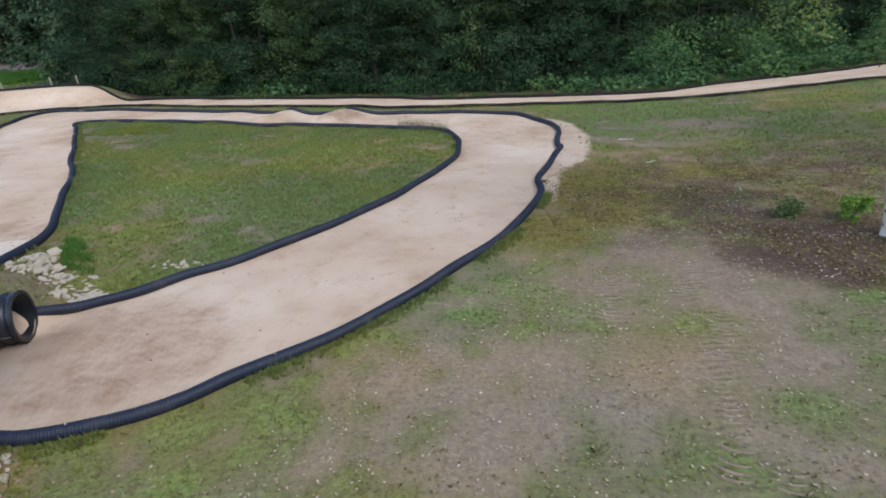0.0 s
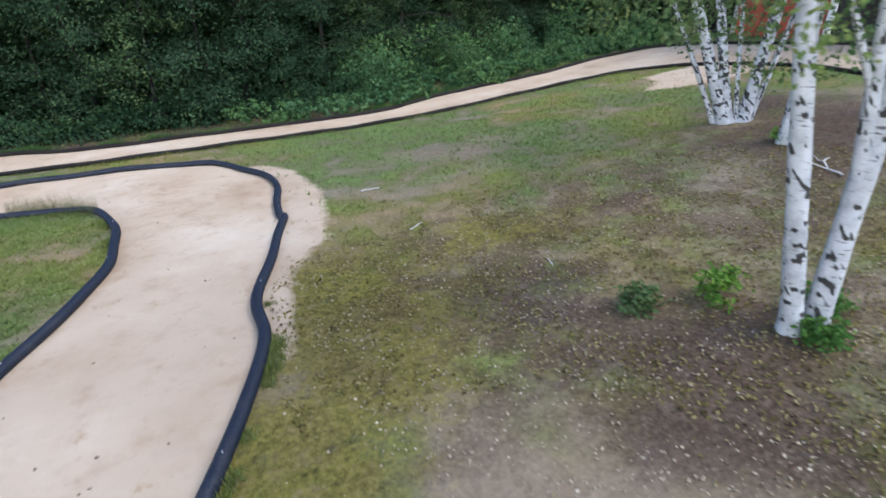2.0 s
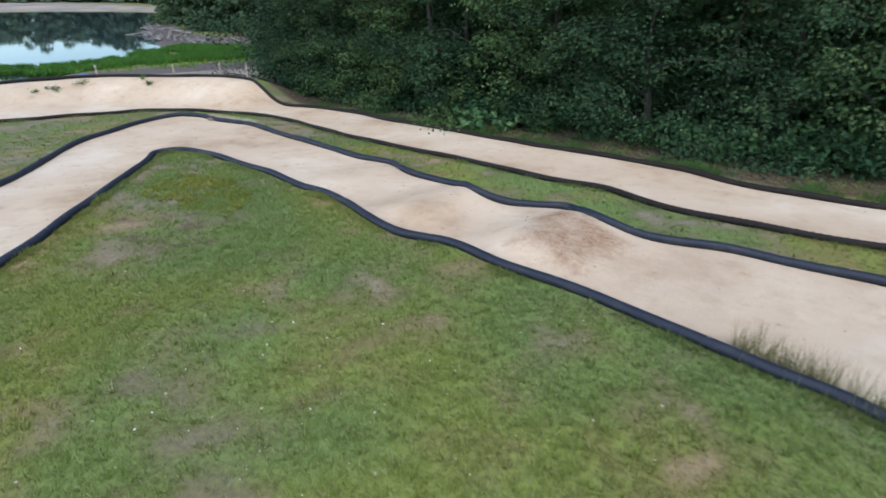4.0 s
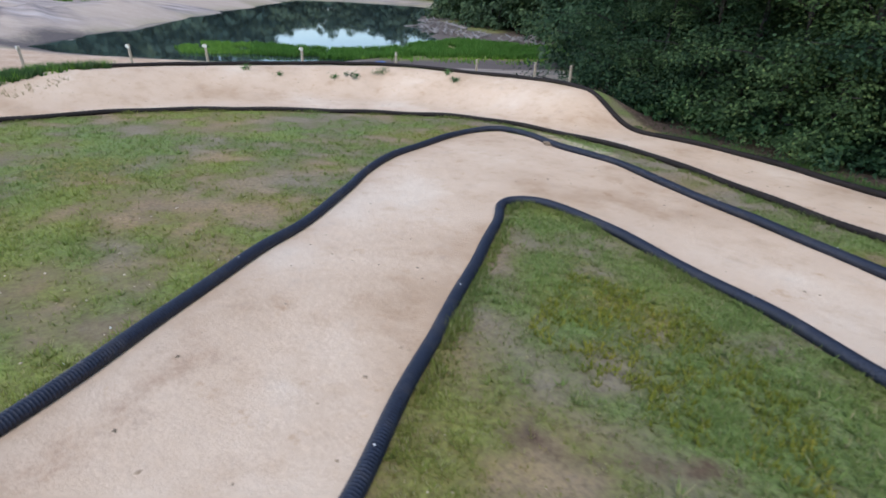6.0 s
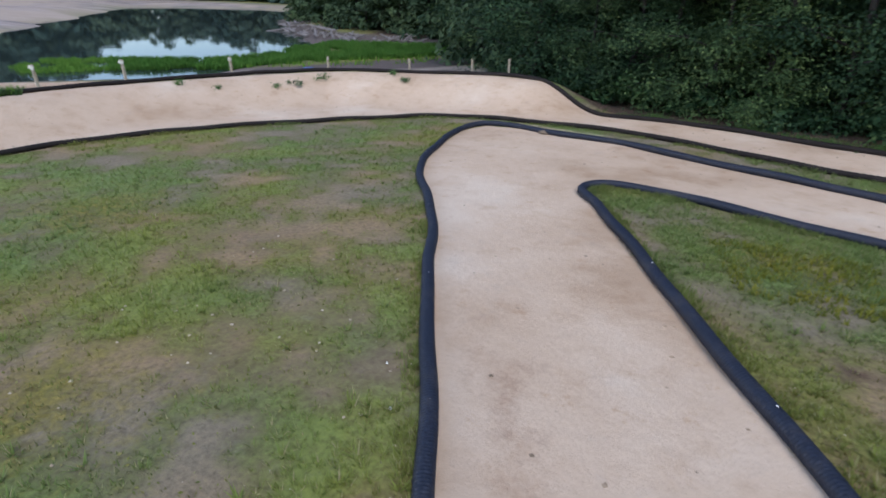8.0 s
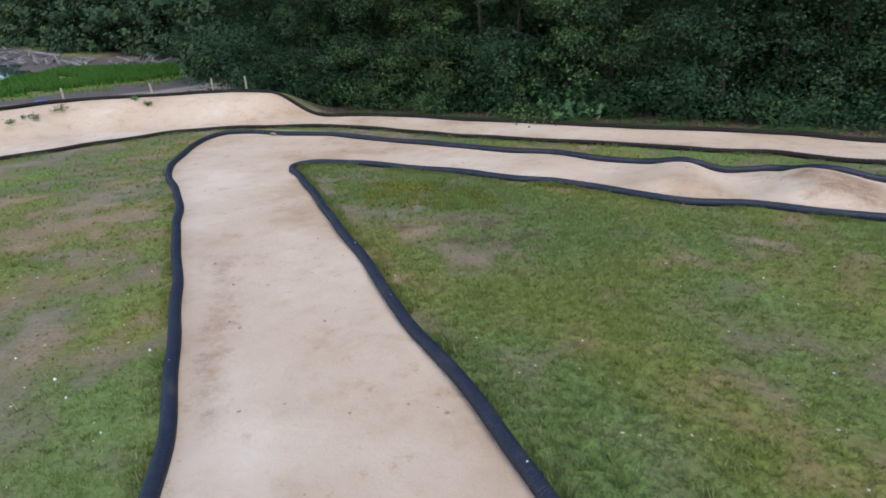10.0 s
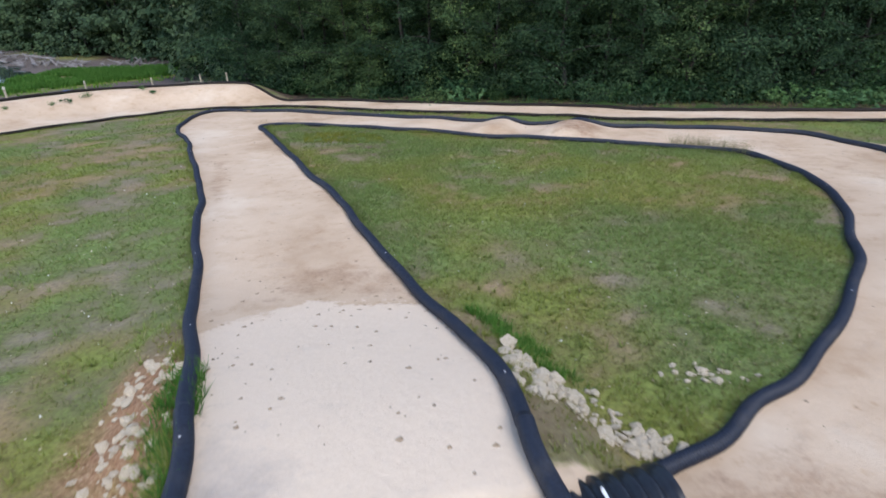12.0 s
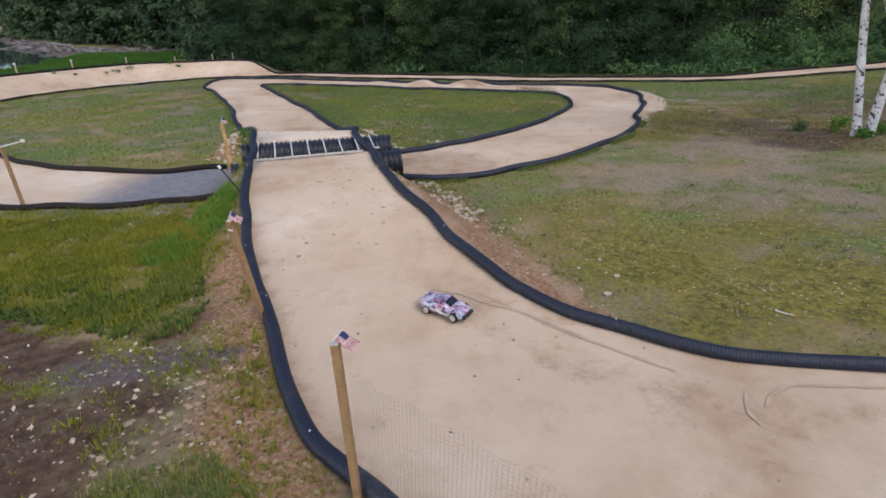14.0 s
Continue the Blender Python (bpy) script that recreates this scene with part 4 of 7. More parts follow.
def plank(name, a, b, w, h, label, category, material=BOARD):
    p, q = site(*a), site(*b)
    d = q - p
    m = Matrix.Translation((p + q) / 2) @ d.to_track_quat("X", "Z").to_matrix().to_4x4()
    bm = box(bmesh.new(), d.length, w, h, None, 0.003)
    me = bpy.data.meshes.new(name)
    bm.to_mesh(me)
    bm.free()
    me.materials.append(material)
    ob = new(name, me)
    ob.matrix_world = m
    return tagged(ob, label, category)


lip_a, lip_b = NEAR_A.lerp(NEAR_B, 0.13), NEAR_A.lerp(NEAR_B, 0.775)
plank("lip_board", (lip_a.x + 0.01, lip_a.y - 0.045, 0.472), (lip_b.x + 0.01, lip_b.y - 0.045, 0.472), 0.026, 0.03, "pale worn board along the lip of the sand ramp", "board")
tie_a, tie_b = NEAR_A.lerp(NEAR_B, 0.79), NEAR_A.lerp(NEAR_B, 0.87)
plank("tie_bar", (tie_a.x, tie_a.y + 0.07, 0.485), (tie_b.x, tie_b.y + 0.07, 0.475), 0.05, 0.02, "short pale plank on top of the culvert", "plank")


# ---- leaves and trees ----
def blade_material(name, thin, mid, rich, dry):
    """Grass blades, coloured by how rich the sward is where they grow."""
    m, n, l, p = nodes_of(name)
    r = n.new("ShaderNodeNewGeometry").outputs["Random Per Island"]
    a = n.new("ShaderNodeAttribute")
    a.attribute_name = "sward"
    s = n.new("ShaderNodeSeparateColor")
    l.new(a.outputs["Color"], s.inputs["Color"])
    f = math_node(n, l, "ADD", math_node(n, l, "MULTIPLY", s.outputs[0], 0.6), math_node(n, l, "MULTIPLY", r, 0.4))
    c = ramp_node(n, l, f, ((0.2, thin), (0.42, mid), (0.78, rich))).outputs["Color"]
    warm = ramp_node(n, l, s.outputs[1], ((0.42, (0.92, 0.97, 1.0)), (0.68, (1.2, 1.06, 0.88)))).outputs["Color"]
    c = mix_node(n, l, 1.0, c, warm, "MULTIPLY")
    c = mix_node(n, l, ramp_node(n, l, r, ((0.8, (0, 0, 0)), (0.97, (1, 1, 1)))).outputs["Color"], c, dry)
    l.new(c, p.inputs["Base Color"])
    p.inputs["Roughness"].default_value, p.inputs["Specular IOR Level"].default_value = 0.7, 0.15
    t = n.new("ShaderNodeBsdfTranslucent")
    l.new(c, t.inputs["Color"])
    mx = n.new("ShaderNodeMixShader")
    mx.inputs[0].default_value = 0.45
    l.new(p.outputs[0], mx.inputs[1])
    l.new(t.outputs[0], mx.inputs[2])
    l.new(mx.outputs[0], n["Material Output"].inputs["Surface"])
    return m


def leaf_material(name, dark, light, dry=(0.16, 0.15, 0.04), through_light=0.25, cloud_scale=0.8, own=0.6, stops=(0.15, 0.62, 0.98)):
    m, n, l, p = nodes_of(name)
    g = n.new("ShaderNodeNewGeometry")
    co = n.new("ShaderNodeTexCoord").outputs["Object"]
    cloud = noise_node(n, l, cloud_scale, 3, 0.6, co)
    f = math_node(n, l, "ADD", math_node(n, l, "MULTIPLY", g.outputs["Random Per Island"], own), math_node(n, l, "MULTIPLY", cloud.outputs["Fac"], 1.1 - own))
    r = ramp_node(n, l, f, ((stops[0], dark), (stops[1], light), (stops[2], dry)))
    o = n.new("ShaderNodeObjectInfo")
    tint = ramp_node(n, l, o.outputs["Random"], ((0.0, (0.64, 0.74, 0.74)), (0.5, (1, 1, 1)), (1.0, (1.4, 1.28, 0.98)))).outputs["Color"]
    c = mix_node(n, l, 1.0, r.outputs["Color"], tint, "MULTIPLY")
    l.new(c, p.inputs["Base Color"])
    p.inputs["Roughness"].default_value, p.inputs["Specular IOR Level"].default_value = 0.75, 0.12
    t = n.new("ShaderNodeBsdfTranslucent")
    l.new(c, t.inputs["Color"])
    mx = n.new("ShaderNodeMixShader")
    mx.inputs[0].default_value = through_light
    l.new(p.outputs[0], mx.inputs[1])
    l.new(t.outputs[0], mx.inputs[2])
    l.new(mx.outputs[0], n["Material Output"].inputs["Surface"])
    return m


# lit clumps and dark gaps are put into these colours by coarse noise
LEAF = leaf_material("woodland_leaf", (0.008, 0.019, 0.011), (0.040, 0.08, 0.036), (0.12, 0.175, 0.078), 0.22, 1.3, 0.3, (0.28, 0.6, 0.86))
FERN = leaf_material("undergrowth_leaf", (0.03, 0.075, 0.032), (0.085, 0.175, 0.07), (0.17, 0.26, 0.115), 0.22, 1.6, 0.4)
# shade under the trees is put into this shrub green
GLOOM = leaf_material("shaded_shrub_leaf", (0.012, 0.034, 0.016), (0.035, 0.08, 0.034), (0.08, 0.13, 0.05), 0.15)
LUSH = leaf_material("lush_blade", (0.055, 0.095, 0.014), (0.19, 0.215, 0.034), (0.40, 0.33, 0.07), 0.4, 1.5, 0.4)
SEEDLING = leaf_material("seedling_leaf", (0.045, 0.11, 0.022), (0.11, 0.23, 0.05), (0.2, 0.31, 0.08), 0.35, 2.0, 0.6)
# dark rank grass; along the wood, shade put into the blade colour
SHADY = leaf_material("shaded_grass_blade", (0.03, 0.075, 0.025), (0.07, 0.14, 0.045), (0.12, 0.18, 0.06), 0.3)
BIRCH_LEAF = leaf_material("birch_leaf", (0.05, 0.095, 0.03), (0.12, 0.18, 0.065), (0.2, 0.23, 0.10))
GRASS = blade_material("lawn_blade", (0.205, 0.185, 0.08), (0.155, 0.185, 0.055), (0.215, 0.285, 0.08), (0.38, 0.34, 0.18))
DRY_GRASS = blade_material("dry_blade", (0.22, 0.19, 0.10), (0.168, 0.165, 0.066), (0.172, 0.188, 0.064), (0.40, 0.34, 0.2))
REED = leaf_material("reed_blade", (0.06, 0.15, 0.022), (0.125, 0.27, 0.045), (0.19, 0.31, 0.07), 0.4)
# paled for haze and open sky, both put into the leaf colour
HAZY_SHORE = leaf_material("hazed_shore_leaf", (0.018, 0.036, 0.022), (0.062, 0.105, 0.052), (0.125, 0.175, 0.085), 0.22, 0.7, 0.35)
# haze over the far trees is put into this bluish leaf colour
HAZY_LEAF = leaf_material("hazed_far_leaf", (0.034, 0.058, 0.047), (0.065, 0.105, 0.08), (0.10, 0.145, 0.10), 0.1, 0.5, 0.4)
BARK = simple_material("grey_bark", (0.012, 0.011, 0.009), (0.034, 0.031, 0.026), 6, 0.9, 0.6)


def leaf_quads(gen, centres, spread, count, size, lift=0.5, narrow=0.6, facing=None, loose=0.7, ball=0.4, squash=0.7):
    """count rhombic leaves round each centre, lying mostly flat and outward."""
    c = np.repeat(centres, count, axis=0)
    off = gen.normal(size=(len(c), 3)) * np.repeat(np.asarray(spread), count, axis=0)[:, None] * (1, 1, squash)
    pos = c + off
    nrm = gen.normal(size=pos.shape) * loose + (0 if facing is None else np.repeat(facing, count, axis=0)) + off / (np.linalg.norm(off, axis=1)[:, None] + 1e-6) * ball + (0, 0, lift)
    nrm /= np.linalg.norm(nrm, axis=1)[:, None]
    a = np.cross(nrm, gen.normal(size=pos.shape))
    a /= np.linalg.norm(a, axis=1)[:, None] + 1e-9
    b = np.cross(nrm, a)
    s = size * gen.uniform(0.6, 1.3, len(pos))[:, None]
    v = np.stack([pos - a * s, pos + b * s * narrow, pos + a * s, pos - b * s * narrow], 1)
    v[:, 2] -= nrm * s * 0.25
    i = np.arange(len(pos))[:, None] * 4
    return v.reshape(-1, 3), i + np.array([[0, 1, 2, 3]])


def make_tree(seed, tall, wide, leaves, size, low=0.3, label="", category="tree", leaf=None):
    """A tapered trunk with limbs and a ragged crown of leaf clumps down to the ground."""
    gen = np.random.default_rng(seed)
    ob = thing("tree", Matrix(), label, category, "woodland trees")
    zs = np.linspace(-0.2, tall * 0.92, 14)
    line = np.c_[np.cumsum(gen.normal(0, 0.05, 14)), np.cumsum(gen.normal(0, 0.05, 14)), zs]
    trunk = tube(line, np.linspace(0.025 + tall * 0.008, 0.015, 14), 8, BARK, "trunk")
    trunk.parent = ob
    per = 140 if leaves > 5000 else 40
    clumps, n = [], int(leaves / per)
    lobes = []
    for k in range(16):
        t = 0.03 + 0.87 * ((k + gen.uniform(0, 1)) / 16) ** 1.35
        a, base = k * 2.4 + gen.uniform(-0.5, 0.5), line[int(t * 13)]
        reach = wide * gen.uniform(0.55, 1.05) * (1.08 - 0.75 * t) * (0.78 if t < 0.12 else 1.0)
        tip = base + np.array([math.cos(a) * reach, math.sin(a) * reach, reach * gen.uniform(-0.1, 0.5)])
        limb = tube(np.array([base, (base + tip) / 2 + (0, 0, 0.15), tip]), [0.03, 0.018, 0.008], 5, BARK, "limb")
        limb.parent = ob
        lobes.append((tip, base, reach))
    # each limb carries a spreading lobe of clumps, with dark gaps between the lobes
    while len(clumps) < n:
        tip, base, reach = lobes[len(clumps) % 16]
        u = gen.uniform(0.35, 1.05)
        c = base + (tip - base) * u + gen.normal(0, 1, 3) * (0.26, 0.26, 0.15) * (0.6 + reach * 0.55)
        if len(clumps) % 3 == 0:
            q = line[gen.integers(0, 13)]
            c = q + gen.normal(0, 1, 3) * (0.5, 0.5, 0.3) * wide / 2
        if c[2] > low * 0.6:
            clumps.append(c)
    clumps = np.array(clumps)
    face = clumps * (1, 1, 0)
    face = face / (np.linalg.norm(face, axis=1)[:, None] + 0.1) * 0.45
    v, f = leaf_quads(gen, clumps, gen.uniform(0.14, 0.34, len(clumps)) * (wide / 2.0), per, size, 0.75, 0.62, face, 0.28, 0.7, 0.5)
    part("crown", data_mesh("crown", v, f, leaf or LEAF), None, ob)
    return ob


def make_bush(seed, tall, wide, leaves, size, material, name, label, category, group=""):
    gen = np.random.default_rng(seed)
    ob = thing(name, Matrix(), label, category, group)
    n = int(leaves / 14)
    a, r = gen.uniform(0, 2 * math.pi, n), wide * np.sqrt(gen.uniform(0, 1, n))
    c = np.c_[np.cos(a) * r, np.sin(a) * r, tall * gen.uniform(0.15, 1, n) * (1 - 0.4 * (r / wide) ** 2)]
    v, f = leaf_quads(gen, c, gen.uniform(0.05, 0.12, n) * max(tall, 0.5), 14, size, 0.8)
    part("foliage", data_mesh("foliage", v, f, material), None, ob)
    for k in range(3):
        part("stem", rod(bmesh.new(), (0, 0, -0.03), (math.cos(k * 2) * wide * 0.5, math.sin(k * 2) * wide * 0.5, tall * 0.7), 0.008 * max(tall, 0.4), 0.004, 5), BARK, ob)
    return ob


WOOD = "broad-leaved tree leafed to the ground in a dense wood"
SHORELINE = "leafy tree standing behind the pond shore, paled in colour for haze"
DEEP, AFAR = "tall tree standing deep in the dark wood", "dense dark tree far behind the pond and the wood, hazed in colour"
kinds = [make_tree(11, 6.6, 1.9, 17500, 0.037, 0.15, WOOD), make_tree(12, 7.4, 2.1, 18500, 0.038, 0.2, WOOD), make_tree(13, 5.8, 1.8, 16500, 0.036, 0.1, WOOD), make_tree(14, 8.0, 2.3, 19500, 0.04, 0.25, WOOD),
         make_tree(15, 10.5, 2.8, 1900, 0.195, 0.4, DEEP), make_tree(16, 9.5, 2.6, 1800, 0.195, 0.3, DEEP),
         make_tree(17, 9.0, 3.6, 2000, 0.5, 0.3, AFAR, leaf=HAZY_LEAF), make_tree(18, 8.5, 3.4, 2000, 0.5, 0.3, AFAR, leaf=HAZY_LEAF), make_tree(19, 8.0, 2.2, 3600, 0.107, 0.2, WOOD),
         make_tree(20, 9.5, 2.9, 3000, 0.15, 0.15, SHORELINE, leaf=HAZY_SHORE), make_tree(21, 8.4, 2.7, 3000, 0.15, 0.15, SHORELINE, leaf=HAZY_SHORE)]
unused = set(range(len(kinds)))
rng = random.Random(7)


def plant(kind, x, y, scale=1.0, sink=0.0):
    p = Vector(ground_world(x, y)[0])
    m = Matrix.Translation(p - Vector((0, 0, sink))) @ pose(0, 0, 0, 0, 0, rng.uniform(0, 360)) @ Matrix.Scale(scale, 4)
    if kind in unused:
        unused.discard(kind)
        kinds[kind].matrix_world = m
        return kinds[kind]
    ob = copy_thing(kinds[kind], m)
    ob.matrix_basis = m
    return ob


EDGE_X = [-15.0, -12.2, -8.0, -4.4, -0.2, 4.1, 7.5, 10.5, 13.5, 17.0, 21.0, 26.0]
EDGE_Y = [25.4, 23.8, 22.45, 21.15, 19.95, 19.6, 20.2, 21.6, 22.6, 24.2, 25.5, 26.5]
x = -14.5
while x < 25:
    plant(rng.randrange(4), x, float(np.interp(x, EDGE_X, EDGE_Y)) + rng.uniform(-0.5, 0.9), rng.uniform(0.75, 1.2))
    x += rng.uniform(0.95, 1.5)
x = -14.0
while x < 27:
    plant(8, x, float(np.interp(x, EDGE_X, EDGE_Y)) + rng.uniform(2.2, 3.4), rng.uniform(0.9, 1.2))
    x += rng.uniform(1.6, 2.3)
x = -16.0
while x < 30:
    plant(rng.choice((4, 5)), x, float(np.interp(x, EDGE_X, EDGE_Y)) + rng.uniform(5.2, 7.5), rng.uniform(1.0, 1.3))
    x += rng.uniform(2.2, 3.0)
# backing row, added to close bright gaps seen through the wood
x = -18.0
while x < 34:
    plant(rng.choice((6, 7)), x, float(np.interp(x, EDGE_X, EDGE_Y)) + rng.uniform(9.5, 11.0), rng.uniform(0.9, 1.1))
    x += rng.uniform(2.4, 3.0)
# round the pond
SHORE = [(-15.5, 25.5), (-17.0, 29.5), (-20.0, 34.5), (-24.0, 40.5), (-29.0, 45.0), (-35.0, 47.2), (-42.0, 48.6), (-50.0, 54.0), (-60.0, 67.0)]
for ring, step in ((0.0, 1.9), (3.0, 3.2), (7.0, 4.5)):
    for k, (px, py) in enumerate(smooth_line(SHORE, step)):
        kind = rng.choice((0, 1, 3)) if ring < 2 and py < 30 else rng.choice((9, 10)) if ring < 4 else rng.choice((4, 5))
        plant(kind, px + ring * 0.85 + rng.uniform(-0.5, 0.5), py + ring * 0.5 + rng.uniform(-0.5, 0.5), rng.uniform(0.95, 1.25))
FAR_SHORE = [(-54, 66), (-60, 69.5), (-68, 71.5), (-78, 71.5), (-89, 68), (-100, 58), (-110, 42), (-114, 24), (-112, 4)]
for ring in (0.0, 5.0):
    for px, py in smooth_line(FAR_SHORE, 2.6):
        low = 0.72 if py > 57 else 1.35
        plant(rng.choice((6, 7)), px - ring * 0.8 + rng.uniform(-1.0, 1.0), py + ring * 0.6 + rng.uniform(-1.0, 1.0), low * rng.uniform(0.9, 1.25))
# beside and behind the red house
for px, py in ((19.6, 20.2), (21.3, 20.4), (23.2, 20.0), (24.6, 22.6), (25.0, 17.2), (22.0, 21.8), (24.8, 14.5), (25.5, 20.0), (27.0, 12.0), (26.0, 8.0), (19.0, 20.5), (27.5, 4.0)):
    plant(rng.choice((8, 4, 5)), px, py, rng.uniform(0.8, 1.1))
for k in sorted(unused):
    plant(k, 22 + 3 * k, 30)

# bright undergrowth on the bank at the wood's foot
GROWTH = "bright green leafy undergrowth at the foot of the wood"
bushes = [make_bush(30 + k, (0.45, 0.6, 0.35)[k], (0.7, 0.8, 0.6)[k], 480, 0.066, FERN, "undergrowth", GROWTH, "shrub", "undergrowth along the wood") for k in range(3)]
spots = []
x = -9.0
while x < 19:
    back = float(np.interp(x, EDGE_X, EDGE_Y))
    front = float(np.interp(x, [p[0] for p in FAR_OUTER if p[1] > 15.5 and p[0] > -12.5], [p[1] for p in FAR_OUTER if p[1] > 15.5 and p[0] > -12.5])) + 0.75
    y = front
    while y < back - 0.2:
        if rng.random() < 0.12 + 0.88 * min(max((x - 2.0) / 5.5, 0), 1):
            spots.append((x + rng.uniform(-0.3, 0.3), y + rng.uniform(-0.1, 0.3)))
        y += rng.uniform(0.6, 0.9)
    x += rng.uniform(0.55, 0.9)
gloom = [make_bush(45 + k, (0.7, 0.9, 0.5)[k], (0.6, 0.7, 0.55)[k], 580, 0.057, GLOOM, "shrub", "leafy shrub under the eaves of the wood, coloured as in shade", "shrub", "shrubs under the wood") for k in range(3)]
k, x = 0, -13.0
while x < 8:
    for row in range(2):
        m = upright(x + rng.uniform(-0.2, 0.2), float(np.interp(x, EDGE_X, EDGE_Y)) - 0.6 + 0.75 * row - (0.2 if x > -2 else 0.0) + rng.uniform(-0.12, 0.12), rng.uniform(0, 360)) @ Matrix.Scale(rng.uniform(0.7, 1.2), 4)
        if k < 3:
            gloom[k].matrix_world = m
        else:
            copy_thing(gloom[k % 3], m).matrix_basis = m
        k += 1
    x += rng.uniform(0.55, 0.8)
for k, (px, py) in enumerate(spots):
    m = upright(px, py, rng.uniform(0, 360)) @ Matrix.Scale(rng.uniform(0.6, 1.25), 4)
    if k < 3:
        bushes[k].matrix_world = m
    else:
        copy_thing(bushes[k % 3], m).matrix_basis = m


tall_bushes = [make_bush(35 + k, (1.3, 1.7)[k], (0.8, 0.9)[k], 1500, 0.06, FERN, "shrub", "leafy bright green shrub at the edge of the wood", "shrub", "shrubs along the wood") for k in range(2)]
for k, (px, py, big) in enumerate(((6.8, 19.0, 0.8), (7.6, 18.6, 0.9), (7.4, 19.6, 1.1), (8.2, 19.9, 1.15), (9.3, 20.3, 1.0), (10.6, 20.6, 1.2), (12.0, 21.0, 1.1), (13.2, 20.2, 0.9), (14.5, 21.3, 1.2), (11.3, 19.4, 0.7),
                                   (15.8, 19.9, 0.8), (17.3, 21.0, 1.1), (18.6, 18.6, 0.8))):
    m = upright(px, py, 47 * k) @ Matrix.Scale(big, 4)
    if k < 2:
        tall_bushes[k].matrix_world = m
    else:
        copy_thing(tall_bushes[k % 2], m).matrix_basis = m


# ---- birches ----
def birch_bark():
    m, n, l, p = nodes_of("birch_bark")
    co = n.new("ShaderNodeTexCoord").outputs["Object"]
    mp = n.new("ShaderNodeMapping")
    mp.inputs["Scale"].default_value = (9, 9, 60)
    l.new(co, mp.inputs["Vector"])
    lines, soft = noise_node(n, l, 1.0, 3, 0.6, mp.outputs["Vector"]), noise_node(n, l, 7.0, 4, 0.6, co)
    white = ramp_node(n, l, soft.outputs["Fac"], ((0.3, (0.33, 0.335, 0.345)), (0.6, (0.55, 0.555, 0.57)))).outputs["Color"]
    lent = ramp_node(n, l, lines.outputs["Fac"], ((0.32, (0.25, 0.23, 0.22)), (0.40, (1, 1, 1)))).outputs["Color"]
    c = mix_node(n, l, 1.0, white, lent, "MULTIPLY")
    a = n.new("ShaderNodeAttribute")
    a.attribute_name = "scar"
    f = math_node(n, l, "ADD", a.outputs["Fac"], math_node(n, l, "MULTIPLY", math_node(n, l, "SUBTRACT", soft.outputs["Fac"], 0.5), 0.35))
    f = math_node(n, l, "MULTIPLY", math_node(n, l, "SUBTRACT", f, 0.4), 6.0, True)
    c = mix_node(n, l, f, c, (0.03, 0.028, 0.027))
    l.new(c, p.inputs["Base Color"])
    p.inputs["Roughness"].default_value = 0.7
    bump_node(n, l, math_node(n, l, "SUBTRACT", lines.outputs["Fac"], f), 0.4, 0.01, p)
    return m


BIRCH = birch_bark()


def birch_trunk(name, base, lean, tall, r0, seed, parent, bend=0.02, marks=1.0, flare=0.35):
    """A white trunk with dark chevron scars."""
    gen = np.random.default_rng(seed)
    n, around = int(tall / 0.035), 20
    z = np.linspace(-0.1, tall, n)
    line = np.c_[base[0] + lean[0] * z + bend * np.sin(z * 1.3 + seed), base[1] + lean[1] * z + bend * np.cos(z * 1.1 + seed), base[2] + z]
    r = r0 * (1 - 0.75 * np.clip(z / tall, 0, 1)) * (1 + flare * np.exp(-np.clip(z, 0, 9) / 0.12)) * (1 + 0.03 * np.sin(z * 9 + seed))
    ob = tube(line, r, around, BIRCH, name)
    ob.parent = parent
    ang = np.linspace(0, 2 * math.pi, around, endpoint=False)
    scar = np.zeros((n, around), np.float32)
    h = 0.1
    while h < tall:
        a0, w, t = gen.uniform(0, 2 * math.pi), gen.uniform(0.5, 1.0), gen.uniform(0.010, 0.024)
        da = np.abs((ang - a0 + math.pi) % (2 * math.pi) - math.pi) / w
        zz = (z[:, None] - h + da[None, :] * (0.035 + t * 0.8)) / (t * (1.25 - 0.6 * np.clip(da, 0, 1.3)[None, :]))
        scar = np.maximum(scar, np.clip(1.3 - da[None, :], 0, 1) * np.clip(1.25 - np.abs(zz), 0, 1))
        h += gen.uniform(0.015, 0.06) / marks
    at = ob.data.attributes.new("scar", "FLOAT", "POINT")
    at.data.foreach_set("value", scar.ravel())
    return line


def spray(gen, start, reach, drop, parent, count=90):
    """A drooping twig with small leaves."""
    start = np.array(start)
    d = gen.normal(size=3) * (1, 1, 0)
    d = d / np.linalg.norm(d) * reach
    t = np.linspace(0, 1, 8)[:, None]
    line = start + d * t - np.array([0, 0, drop]) * t ** 2
    twig = tube(line, np.linspace(0.008, 0.002, 8), 5, BARK, "twig")
    twig.parent = parent
    v, f = leaf_quads(gen, line[2:], np.full(6, 0.08), count // 3, 0.0165, 0.2, 0.7)
    part("leaves", data_mesh("leaves", v, f, BIRCH_LEAF), None, parent)


def birch_crown(gen, parent, centre, wide, low, high, n):
    a, r = gen.uniform(0, 2 * math.pi, n), wide * np.sqrt(gen.uniform(0, 1, n))
    c = np.c_[centre[0] + np.cos(a) * r, centre[1] + np.sin(a) * r, gen.uniform(low, high, n)]
    v, f = leaf_quads(gen, c, np.full(n, 0.22), 26, 0.035, 0.3, 0.7)
    part("crown", data_mesh("crown", v, f, BIRCH_LEAF), None, parent)


